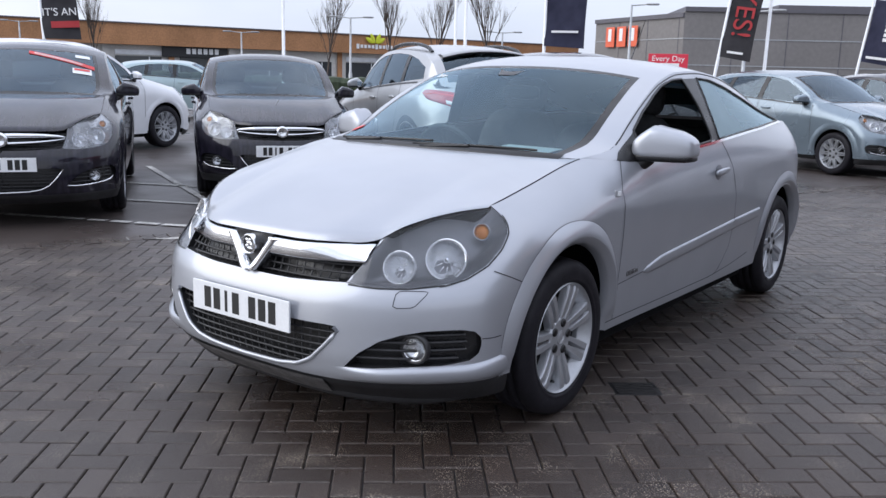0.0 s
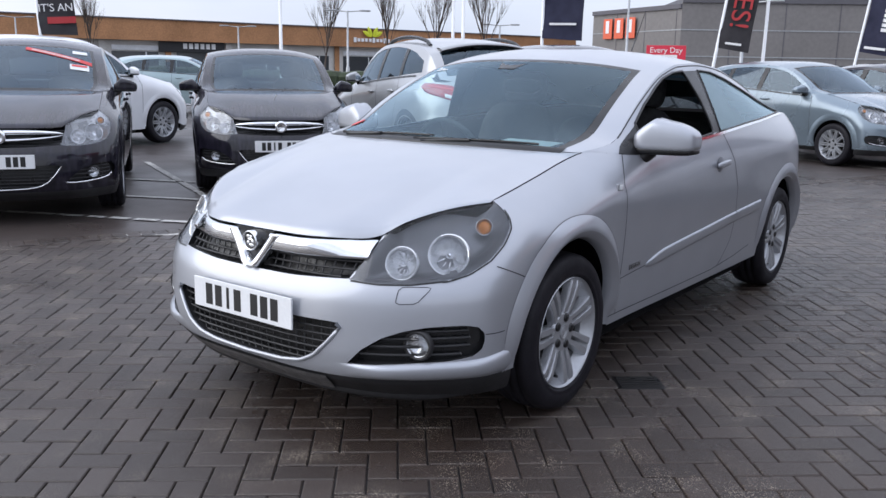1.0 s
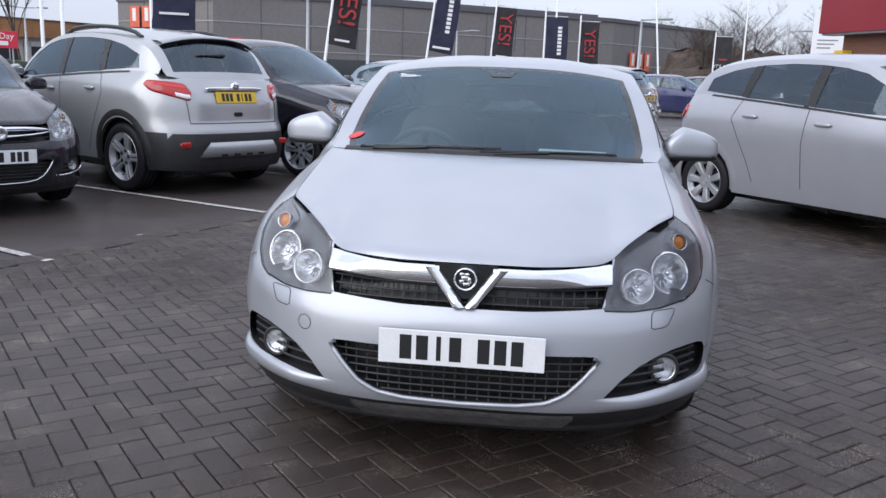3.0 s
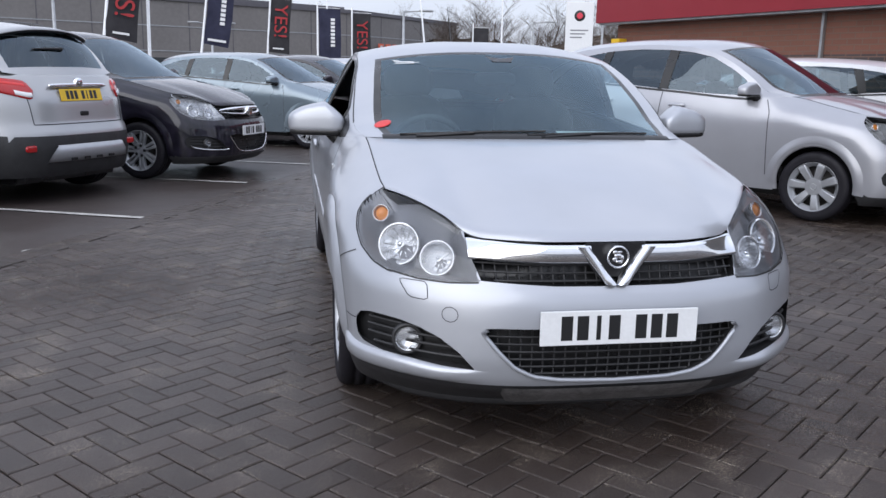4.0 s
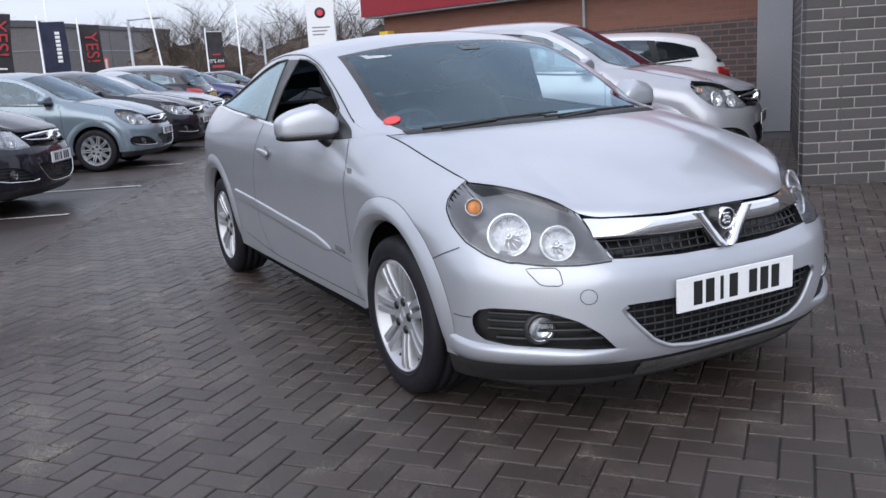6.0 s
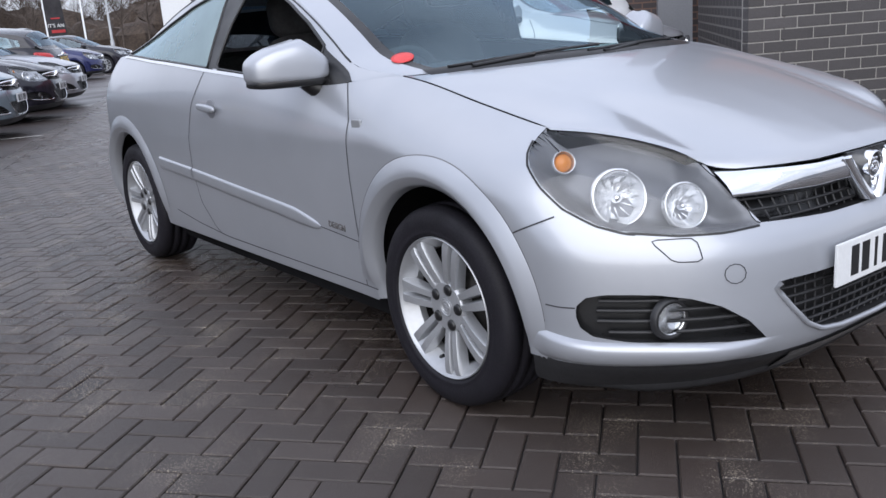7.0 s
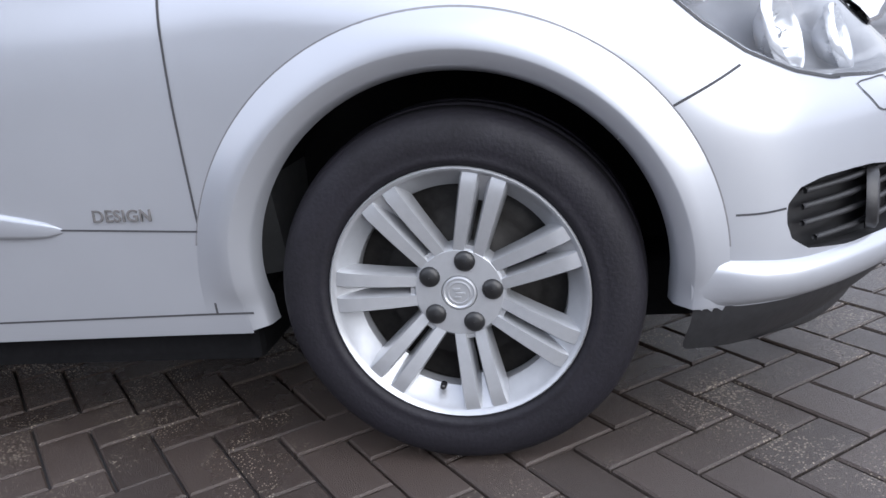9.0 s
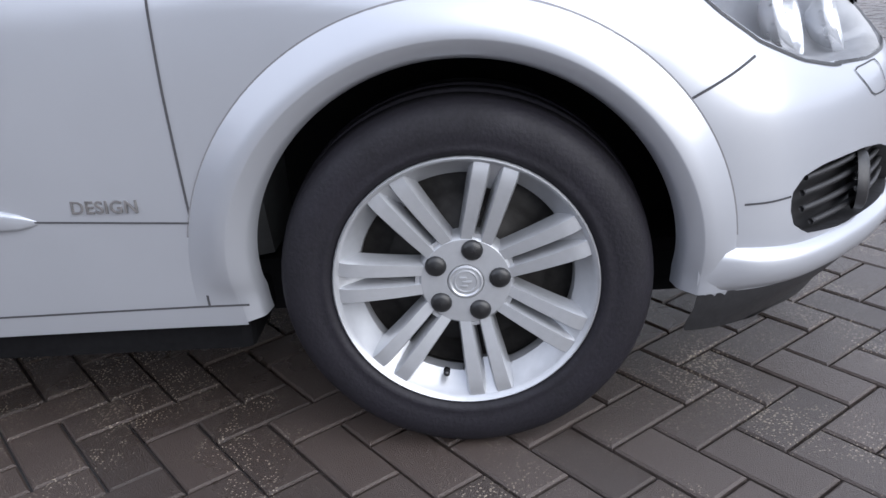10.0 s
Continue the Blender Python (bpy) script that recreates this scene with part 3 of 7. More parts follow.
def wheel_meshes(style):
    """Tyre, rim, cap, five nuts, valve and brake disc, axle along x, the outer side at +x."""
    if style in WHEELS:
        return WHEELS[style]
    spokes, twin, alloy, fine = {"twin": (7, True, M_RIM, 72), "multi": (10, True, M_RIM, 40), "cover": (7, False, M_RIM, 40), "five": (5, True, M_RIM, 40)}[style]
    made = []
    tyre = Pile().lathe([(-0.085, 0.205), (-0.104, 0.225), (-0.107, 0.262), (-0.098, 0.292), (-0.084, 0.305), (-0.05, 0.310), (-0.048, 0.303), (-0.040, 0.303), (-0.038, 0.311), (-0.004, 0.312), (-0.002, 0.304), (0.006, 0.304), (0.008, 0.312),
                         (0.038, 0.311), (0.040, 0.303), (0.048, 0.303), (0.050, 0.310), (0.078, 0.306), (0.092, 0.298), (0.099, 0.288), (0.1035, 0.276), (0.1055, 0.262), (0.1045, 0.247), (0.1020, 0.236), (0.1035, 0.232), (0.099, 0.226), (0.090, 0.219)], fine, flip=True)
    made.append(("tyre", tyre, M_TYRE, "", True))
    rim = Pile().lathe([(0.088, 0.2195), (0.0955, 0.2190), (0.0980, 0.2165), (0.0960, 0.2135), (0.088, 0.2090), (0.076, 0.2010), (0.062, 0.1900), (0.052, 0.1815), (0.042, 0.1795), (0.030, 0.1795)], fine, flip=True)
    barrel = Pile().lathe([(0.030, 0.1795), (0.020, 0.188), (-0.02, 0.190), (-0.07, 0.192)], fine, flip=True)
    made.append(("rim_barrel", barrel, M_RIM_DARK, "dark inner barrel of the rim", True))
    hub_x = 0.072

    def spoke(a0, a1, w0, w1, r0=0.060, r1=0.2125):
        """A bar from the hub to the lip; a0 and a1 are sideways offsets at its ends."""
        t = np.linspace(0, 1, 9)
        r = r0 + (r1 - r0) * t
        o, w = a0 + (a1 - a0) * t, w0 + (w1 - w0) * t
        x = hub_x + (0.094 - hub_x) * t**1.3 + 0.006 * np.sin(np.pi * t)
        x[-1] -= 0.006
        sec = [(-1.25, -0.036), (-1.08, -0.014), (-0.96, -0.0045), (-0.78, 0.0), (0.78, 0.0), (0.96, -0.0045), (1.08, -0.014), (1.25, -0.036)]
        g = np.stack([np.stack([x + dx, o + s * w / 2, r], -1) for s, dx in sec], 1)
        q = Pile().grid(g)
        q.f.append(tuple(range(len(q.v) - len(sec), len(q.v))))
        return q

    for k in range(spokes):
        m = Matrix.Rotation(2 * np.pi * k / spokes - radians(17), 4, "X")
        for s in (-1, 1) if twin else (0,):
            q = spoke(s * 0.0162, s * (0.0240 if spokes < 10 else 0.014), 0.0215, 0.0320 if spokes < 10 else 0.016) if twin else spoke(0, 0, 0.05, 0.075)
            q.moved(m)
            rim.add(q.v, q.f)
        if twin:
            q = Pile().box((hub_x - 0.034, -0.010, 0.055), (hub_x - 0.0008, 0.010, 0.084)).moved(m)
            rim.add(q.v, q.f)
            # sloping floor at the outer end of the slot
            q = Pile().prism([(hub_x - 0.020, 0.158), (hub_x - 0.030, 0.158), (hub_x - 0.012, 0.212), (hub_x + 0.018, 0.212), (hub_x + 0.004, 0.190)], -0.011, 0.011, "y")
            q.moved(m)
            rim.add(q.v, q.f)
    rim.lathe([(hub_x - 0.030, 0.083), (hub_x - 0.008, 0.081), (hub_x - 0.001, 0.078), (hub_x + 0.003, 0.074), (hub_x + 0.004, 0.040), (hub_x + 0.004, 0.0305), (hub_x - 0.002, 0.030), (hub_x - 0.002, 0.001)], 40, flip=True)
    made.append(("rim", rim, alloy, "twin-spoke silver alloy rim", True))
    cap = Pile().lathe([(hub_x, 0.030), (hub_x + 0.0055, 0.0290), (hub_x + 0.0065, 0.026), (hub_x + 0.0048, 0.0235), (hub_x + 0.0048, 0.0205), (hub_x + 0.0062, 0.0195), (hub_x + 0.0062, 0.0180), (hub_x + 0.0045, 0.017), (hub_x + 0.0045, 0.0005)], 32, flip=True)
    for k, (b, c, w, h) in enumerate([(-0.004, 0.006, 0.012, 0.005), (0.002, -0.001, 0.016, 0.0045), (-0.003, -0.008, 0.012, 0.004)]):
        cap.box((hub_x + 0.003, b - w / 2, c - h / 2), (hub_x + 0.0062, b + w / 2, c + h / 2), 0.0015)
    made.append(("hub_cap", cap, M_RIM, "round silver centre cap with relief", True))
    if twin:
        for k in range(5):
            a = radians(14 + 72 * k)
            nut = Pile().lathe([(hub_x + 0.000, 0.0185), (hub_x + 0.0050, 0.0180), (hub_x + 0.0085, 0.0160), (hub_x + 0.0110, 0.0110), (hub_x + 0.0120, 0.0003)], 16, flip=True)
            nut.moved(Matrix.Translation((0, 0.0565 * math.sin(a), 0.0565 * math.cos(a))))
            made.append(("wheel_nut", nut, M_TRIM, "black wheel nut cover", True))
        a = radians(194.5)
        valve = Pile().lathe([(0.066, 0.006), (0.080, 0.0055), (0.083, 0.003), (0.083, 0.0002)], 10, flip=True).moved(Matrix.Translation((0, 0.176 * math.sin(a), 0.176 * math.cos(a))))
        made.append(("valve", valve, M_TRIM, "black rubber valve", True))
    disc = Pile().lathe([(0.005, 0.196), (0.004, 0.135), (0.022, 0.134), (0.022, 0.075), (0.035, 0.070), (0.035, 0.001)], 32, flip=True)
    made.append(("brake_disc", disc, M_RIM_DARK, "dull dark brake disc", True))
    for k, (nm, pile, mat, lab, sm) in enumerate(made):
        ob = pile.link(nm, mat, None, lab, sm)
        if nm in ("rim", "hub_cap"):
            ob.data.set_sharp_from_angle(angle=radians(28))
        made[k] = (nm, ob.data, lab)
        bpy.data.objects.remove(ob)
    # one smooth group per solid keeps bevels crisp
    WHEELS[style] = made
    return made


def add_wheel(parent, x, y, z, size, style, turn=0.0, name="wheel", label=""):
    s = 1 if x > 0 else -1
    w = new(name)
    w.parent = parent
    w.matrix_local = Matrix.Translation((x - s * 0.078 * size, y, z)) @ Matrix.Rotation(radians(turn), 4, "X") @ Matrix.Rotation(0 if s > 0 else math.pi, 4, "Z") @ Matrix.Scale(size, 4)
    if label:
        tagged(w, label)
    for nm, me, lab in wheel_meshes(style):
        ob = new(nm, me)
        ob.parent = w
        if lab:
            tagged(ob, lab)
    return w

HEAD = np.array([(0.437, 0.597), (0.450, 0.65), (0.466, 0.716), (0.475, 0.75), (0.50, 0.772), (0.55, 0.795), (0.62, 0.822), (0.70, 0.845), (0.745, 0.842), (0.770, 0.820), (0.778, 0.77), (0.772, 0.71), (0.762, 0.66), (0.735, 0.622), (0.694, 0.603), (0.62, 0.593), (0.53, 0.591)])
GRILLE = np.array([(-0.01, 0.586), (0.20, 0.588), (0.43, 0.600), (0.450, 0.66), (0.462, 0.716), (0.462, 0.74), (-0.01, 0.74)])
INTAKE = np.array([(-0.01, 0.286), (0.18, 0.292), (0.27, 0.305), (0.33, 0.335), (0.385, 0.39), (0.430, 0.446), (0.415, 0.456), (0.38, 0.458), (-0.01, 0.458)])
FOG = np.array([(0.451, 0.318), (0.50, 0.372), (0.56, 0.415), (0.62, 0.440), (0.68, 0.453), (0.735, 0.455), (0.772, 0.437), (0.782, 0.40), (0.776, 0.365), (0.755, 0.345), (0.70, 0.332), (0.60, 0.322)])


HEAD_SIDE = np.array([(0.2, 0.590), (0.280, 0.603), (0.340, 0.622), (0.414, 0.66), (0.480, 0.71), (0.530, 0.757), (0.550, 0.788), (0.556, 0.812), (0.553, 0.850), (0.540, 0.9), (0.2, 0.95)])
FOG_SIDE = np.array([(0.15, 0.453), (0.25, 0.455), (0.301, 0.455), (0.338, 0.446), (0.358, 0.425), (0.362, 0.40), (0.352, 0.368), (0.325, 0.346), (0.249, 0.332), (0.15, 0.328)])


def flare_width(a):
    """How wide the flare of a wheel arch is round its opening, as a share of its width at the top."""
    up = np.clip(np.sin(a), 0, 1)
    return np.where(np.cos(a) < 0, 0.62 + 0.38 * up**0.8, 0.90 + 0.10 * up)


def rim_walls(p, nrm, faces, mask, depth):
    """The side walls of a recess along the edge of the marked faces."""
    seen = {}
    for f in faces[mask]:
        for a, b in zip(f, np.roll(f, -1)):
            seen[(a, b)] = seen.get((a, b), 0) + 1
    q = Pile()
    d = np.array([0, depth, 0])
    for a, b in seen:
        if (b, a) not in seen:
            q.add([p[a], p[b], p[b] + d, p[a] + d], [(0, 1, 2, 3)])
    return q


def plate(parent, w, y, z, yellow=False, rear=False, tilt=0.0, bars=7, name="number_plate"):
    """A number plate whose characters are plain bars."""
    s = 1 if rear else -1
    m = Matrix.Translation((0, y, z)) @ Matrix.Rotation(radians(tilt), 4, "X")
    ob = Pile().box((-w / 2, -0.004, -0.0555), (w / 2, 0.004, 0.0555), 0.0035).moved(m).link(name, M_PLATE_Y if yellow else M_PLATE, parent, ("yellow" if yellow else "white") + " plate with plain black bars")
    x, wide = -w * 0.385, w * 0.77 / (bars + 0.7)
    for k in range(bars):
        if k == 4:
            x += wide * 0.7
        hx = wide * 0.36 if k not in (2,) else wide * 0.14
        Pile().box((x + wide / 2 - hx, s * 0.0035 - 0.0012, -0.0395), (x + wide / 2 + hx, s * 0.0035 + 0.0012, 0.0395)).moved(m).link("plate_bar", M_INK, ob)
        x += wide
    return ob


def mirror_housing(parent, s, at, mat, size=1.0):
    """A domed shell that tapers to its outer end, a flat underside, a black arm."""
    cx, cy, cz = at

    def warp(p):
        q = p.copy()
        t = np.clip((p[:, :, 0] * s / (0.112 * size) + 1) / 2, 0, 1)
        q[:, :, 2] = np.where(q[:, :, 2] < 0, q[:, :, 2] * 0.46, q[:, :, 2])
        q[:, :, 2] *= np.where(q[:, :, 2] > 0, np.interp(t, (0, 0.10, 0.34, 0.7, 1), (0.50, 0.70, 1.16, 0.92, 0.62)), 1.0)
        q[:, :, 1] = q[:, :, 1] * (1.05 - 0.25 * t) + 0.050 * size * (t - 0.5)
        return q

    def base(p):
        q = p.copy()
        t = np.clip((p[:, :, 0] * s / (0.112 * size) + 1) / 2, 0, 1)
        q[:, :, 1] = q[:, :, 1] * (1.05 - 0.25 * t) + 0.050 * size * (t - 0.5)
        return q

    ob = Pile().blob((cx, cy, cz), (0.112 * size, 0.070 * size, 0.077 * size), 0.50, 0.52, 48, 24, warp).link("door_mirror", mat, parent, "painted door mirror shell", True)
    foot = Pile().blob((cx - s * 0.002, cy + 0.002, cz - 0.030 * size), (0.109 * size, 0.068 * size, 0.017 * size), 0.5, 0.52, 40, 10, base)
    foot.link("mirror_underside", M_TRIM, ob, "black lower trim of the mirror", True)
    root = np.array((cx - s * 0.165 * size, cy - 0.075 * size, cz - 0.075 * size))
    tip = np.array((cx - s * 0.060 * size, cy - 0.005, cz - 0.030 * size))
    Pile().tube([root + (tip - root) * t + np.array((0, 0, -0.014 * size * math.sin(math.pi * t))) for t in np.linspace(0, 1, 7)], np.linspace(0.050, 0.030, 7) * size, 12).link("mirror_arm", M_TRIM, ob, "black mirror arm", True)
    Pile().blob((cx, cy + 0.056 * size, cz + 0.004), (0.088 * size, 0.006, 0.046 * size), 0.5, 0.6, 20, 8).link("mirror_glass", M_CHROME, ob, "silvered mirror glass", True)
    return ob


def seat(parent, x, y, z=0.30, name="seat"):
    ob = Pile().blob((x, y, z + 0.12), (0.25, 0.27, 0.10), 0.5, 0.5).link(name, M_FABRIC, parent, "dark fabric seat", True)
    Pile().blob((0, 0, 0), (0.245, 0.075, 0.33), 0.55, 0.6).moved(Matrix.Translation((x, y + 0.30, z + 0.47)) @ Matrix.Rotation(radians(-17), 4, "X")).link("seat_back", M_FABRIC, ob, "", True)
    Pile().blob((0, 0, 0), (0.135, 0.055, 0.095), 0.55, 0.6).moved(Matrix.Translation((x, y + 0.435, z + 0.87)) @ Matrix.Rotation(radians(-12), 4, "X")).link("headrest", M_FABRIC, ob, "", True)
    return ob


def rear_patch(sh, s, x, z, lift):
    """Places on the rear corner, x and z of the standard car, lifted off the skin."""
    f = lambda a, b: sh.out(np.stack([np.minimum(a, sh.side_x(sh.rear_y(a, b), b)), sh.rear_y(a, b), b], -1))  # noqa: E731
    x, z = np.asarray(x, float), np.asarray(z, float)
    p = f(x, z)
    n = np.cross(f(x, z + 0.004) - f(x, z - 0.004), f(x + 0.004, z) - f(x - 0.004, z))
    n /= np.linalg.norm(n, axis=-1, keepdims=True) + 1e-9
    n *= np.where(n[..., 1:2] < -0.2, -1, 1)
    return (p + n * np.asarray(lift, float)[..., None]) * np.array([s, 1, 1])


def tail_lens(root, sh, s, x0, x1, lo, hi):
    """A lamp that wraps round the rear corner between a lower and an upper edge, each given at both ends."""
    k = np.linspace(0, 1, 18)
    mid = (lo[0] + hi[0]) / 2 + ((lo[1] + hi[1]) / 2 - (lo[0] + hi[0]) / 2) * k
    half = ((hi[0] - lo[0]) / 2 + ((hi[1] - lo[1]) / 2 - (hi[0] - lo[0]) / 2) * k) * (1 - np.abs(2 * k - 1) ** 7) ** 0.5
    v, lift = np.array([-1, -0.97, -0.8, -0.4, 0, 0.4, 0.8, 0.97, 1]), np.array([-0.012, 0.008, 0.015, 0.019, 0.020, 0.019, 0.015, 0.008, -0.012])

    def sheet(k0, k1, low, high, extra):
        kk = np.linspace(k0, k1, 16)
        m, h = np.interp(kk, k, mid), np.interp(kk, k, half)
        zz = m[:, None] + h[:, None] * (low + (v + 1) / 2 * (high - low))[None]
        xx = np.broadcast_to((x0 + (x1 - x0) * kk)[:, None], zz.shape)
        return Pile().grid(rear_patch(sh, s, xx, zz, np.broadcast_to(lift + extra, zz.shape)), flip=s > 0)

    lamp = sheet(0, 1, -1, 1, 0).link("tail_lamp", M_RED, root, "red rear lamp cluster", True)
    sheet(0.06, 0.42, -0.85, -0.25, 0.003).link("indicator_lens", M_PLATE, lamp, "clear lower lens", True)
    sheet(0.15, 0.80, 0.15, 0.60, 0.003).link("lamp_band", M_STICKER, lamp, "lighter red band", True)


def build_car(root, sh, paint, fine=0.025, hero=False, wheels="multi", wheel_size=1.0, wheel_x=0.815, windows=((1.42, 2.30), (2.38, 3.08), (3.14, 3.62)), tail_lamps=None,
              lip=M_PLASTIC, front_plate=True, rear_plate=True, chrome_bar=True, skirt=None, rails=False, glass_mat=None, badge=True, cover=False):
    glass_mat = glass_mat or (M_GLASS if hero else M_GLASS2)
    out = sh.out
    p, faces = sh.lower(fine)
    arches = np.zeros(len(faces), bool)
    for hub in sh.hubs:
        arches |= cut_arch(sh, p, faces, hub, sh.arch)
    holes = {}
    for key, poly, beside in (("head", HEAD, HEAD_SIDE), ("grille", GRILLE, None), ("intake", INTAKE, None), ("fog", FOG, FOG_SIDE)):
        holes[key] = cut_front(sh, p, faces, poly, beside) & ~arches
    std = p.copy()
    f = out(p)
    nrm = normals_of(f, faces)
    c, fc = std[faces].mean(1), f[faces].mean(1)
    taken = arches.copy()
    for m in holes.values():
        taken |= m
    # panels
    chin = ~taken & (c[:, 2] < 0.2645) & (c[:, 1] < 0.56)
    bumper = ~taken & ~chin & ((c[:, 1] < 0.385) | ((c[:, 1] < 0.52) & (c[:, 2] < 0.66 - (c[:, 1] - 0.385) * 0.42)) | ((c[:, 1] < 0.60) & (c[:, 2] < 0.597 - (c[:, 1] - 0.523) * 0.45)))
    door = ~taken & (np.abs(c[:, 0]) > 0.6) & (c[:, 1] > 1.325) & (c[:, 1] < 2.60) & (c[:, 2] > 0.287)
    sill = ~taken & (np.abs(c[:, 0]) > 0.6) & (c[:, 2] <= 0.287) & (c[:, 1] > 1.2) & (c[:, 1] < 3.2)
    rear = ~taken & (c[:, 1] > (3.5 if skirt else 3.86)) & (c[:, 2] < (0.545 if skirt else 0.63))
    wing = ~taken & ~chin & ~bumper & ~door & ~sill & ~rear & (c[:, 1] < 1.6)
    quarter = ~taken & ~chin & ~bumper & ~door & ~sill & ~rear & ~wing
    low_mat = skirt or paint
    piece("front_bumper", f, nrm, faces, bumper & ((fc[:, 2] > 0.0) if not skirt else (c[:, 2] > 0.40)), paint, root, "painted front bumper")
    if skirt:
        piece("bumper_skirt", f, nrm, faces, bumper & (c[:, 2] <= 0.40), skirt, root, "black plastic bumper skirt")
    piece("bumper_lip", f, nrm, faces, chin, lip, root, "black plastic lower bumper lip")
    for s, side in ((1, "left"), (-1, "right")):
        h = (c[:, 0] * s) > 0
        piece("front_wing", f, nrm, faces, wing & h, paint, root)
        piece("door", f, nrm, faces, door & h, paint, root, "painted passenger door" if s > 0 else "painted driver door")
        piece("sill", f, nrm, faces, sill & h, low_mat, root)
        piece("rear_quarter", f, nrm, faces, quarter & h, paint, root)
        if tail_lamps:
            tail_lens(root, sh, s, *tail_lamps)
    piece("rear_bumper", f, nrm, faces, rear & (c[:, 2] > 0), paint if not skirt else skirt, root, "" if not skirt else "black plastic rear bumper skirt")
    # arches
    for hub in sh.hubs:
        for s in (1, -1):
            th = np.radians(np.linspace(-8.5, 186.4, 75))
            bulge = np.array([-0.050, -0.020, -0.013, 0.0060, 0.0080, 0.0070, 0.0050, 0.0012])
            g = []
            for a in th:
                ra = sh.arch - 0.024 * (1 - max(0.0, math.sin(a)) ** 0.8)
                ro = sh.arch + 0.082 * float(flare_width(a))
                rr = np.r_[ra - 0.012, ra - 0.006, ra + (ro - ra) * np.array([0.0, 0.27, 0.31, 0.585, 0.82, 1.0])]
                y, z = hub + rr * math.cos(a), sh.hub_z + rr * math.sin(a)
                rad = np.array([math.cos(a), math.sin(a)])
                yo, zo = hub + rr[-1] * rad[0], sh.hub_z + rr[-1] * rad[1]
                zo = max(zo, 0.25)
                base = sh.side_point(np.maximum(y, 0.3), np.maximum(z, 0.25))[0][:, 0]
                crest = (0.880 if hero else 0.866) * sh.sx
                w = np.clip((rr[-1] - rr) / 0.06, 0, 1) ** 1.2
                ends = max(0.0, math.sin(a)) ** 0.6
                fade = float(step01(math.sin(a), -0.12, 0.40)) if (math.cos(a) > 0) == (hub < 2) else 1.0
                x = base + (np.maximum(base, crest) - base) * w * ends + np.where(bulge > 0, bulge * fade, bulge) * (1 if hero else 0.4)
                zz = np.maximum(z, 0.266 if a > 1.6 else 0.252)
                g.append(np.stack([x * s, y, zz], -1))
            Pile().grid(np.array(g), flip=s < 0).link("wheel_arch", skirt or paint, root, "flared arch over a wheel" if hero else "", True)
            liner = Pile()
            a = np.radians(np.linspace(-6, 186, 24))
            ring = np.stack([hub + (sh.arch + 0.03) * np.cos(a), sh.hub_z + (sh.arch + 0.03) * np.sin(a)], -1)
            g = np.array([[(s * x, y, max(z, 0.2)) for x in (0.80 * sh.sx, 0.45)] for y, z in ring])
            liner.grid(g)
            liner.add([(s * 0.45, y, max(z, 0.2)) for y, z in ring], [tuple(range(len(ring)))])
            liner.link("arch_liner", M_LINER, root, "black wheel arch liner")
    if not hero:
        # shoulder that closes the body under the rear window
        top = f.reshape(-1, sh.rows, 3)[:, -1]
        for q in (top[: len(top) // 2 + 1], top[len(top) // 2:]):
            q = q[q[:, 1] > float(np.interp(3.55, *sh.yk))]
            inner = q * np.array([0.80, 1, 1]) + np.array([0, -0.10, 0.012])
            Pile().grid(np.stack([q + np.array([0, 0, -0.002]), (q + inner) / 2 + np.array([0, 0, 0.012]), inner], 1)).link("rear_shoulder", paint, root, "", True)
    # lamps and openings
    for s in (1, -1):
        h = holes["head"] & (c[:, 0] * s > 0)
        lens = piece("headlight", f, nrm, faces, h, M_LENS, root, "clear headlamp with grey bezel")
        used, rimline = np.unique(faces[h]), f[edge_points(faces, h)]
        edge = np.zeros(len(f))
        edge[used] = np.linalg.norm(f[used][:, None] - rimline[None], axis=2).min(1)
        dish = f - nrm * (0.004 + 0.062 * step01(edge, 0.004, 0.055))[:, None]
        piece("lamp_bezel", dish, normals_of(dish, faces), faces, h, M_BEZEL if hero else M_BEZEL_S, lens, "grey lamp bezel" if hero else "bright lamp bezel")
        for nm, x, z, r in (("main_reflector", 0.676, 0.690, 0.068), ("dip_reflector", 0.560, 0.664, 0.055), ("indicator", 0.722, 0.775, 0.028)):
            pt, n = sh.front_point(x, z, s)
            ax = np.array([0.30 * s, -1, 0.06]) * 0.6 + n * 0.4
            ax /= np.linalg.norm(ax)
            m = Matrix.Translation(pt - n * 0.030) @ Vector(ax).to_track_quat("Z", "Y").to_matrix().to_4x4() @ Matrix.Scale(sh.sx, 4)
            bowl = Pile().lathe([(-0.002, r * 1.10), (0.012, r * 1.06), (0.013, r), (0.004, r * 0.94), (-0.016, r * 0.80), (-0.034, r * 0.45), (-0.040, 0.002)], 28, "z").moved(m).link(nm, M_REFLECT, lens, "chrome reflector bowl", True)
            if nm == "indicator":
                Pile().blob((0, 0, -0.004), (r * 0.85, r * 0.85, 0.017), 1, 1, 16, 8).moved(m).link("amber_bulb", M_ORANGE, bowl, "amber indicator bulb", True)
            elif hero:
                Pile().blob((0, 0, -0.012), (r * 0.2, r * 0.2, 0.014), 1, 1, 12, 8).moved(m).link("bulb_shield", M_CHROME, bowl, "", True)
                ribs = Pile()
                for k in range(12):
                    a = 2 * math.pi * k / 12
                    ribs.tube([(r * 0.32 * math.cos(a), r * 0.32 * math.sin(a), -0.033), (r * 0.9 * math.cos(a), r * 0.9 * math.sin(a), -0.006)], r * 0.035, 5)
                ribs.moved(m).link("reflector_ribs", M_REFLECT, bowl, "", True)
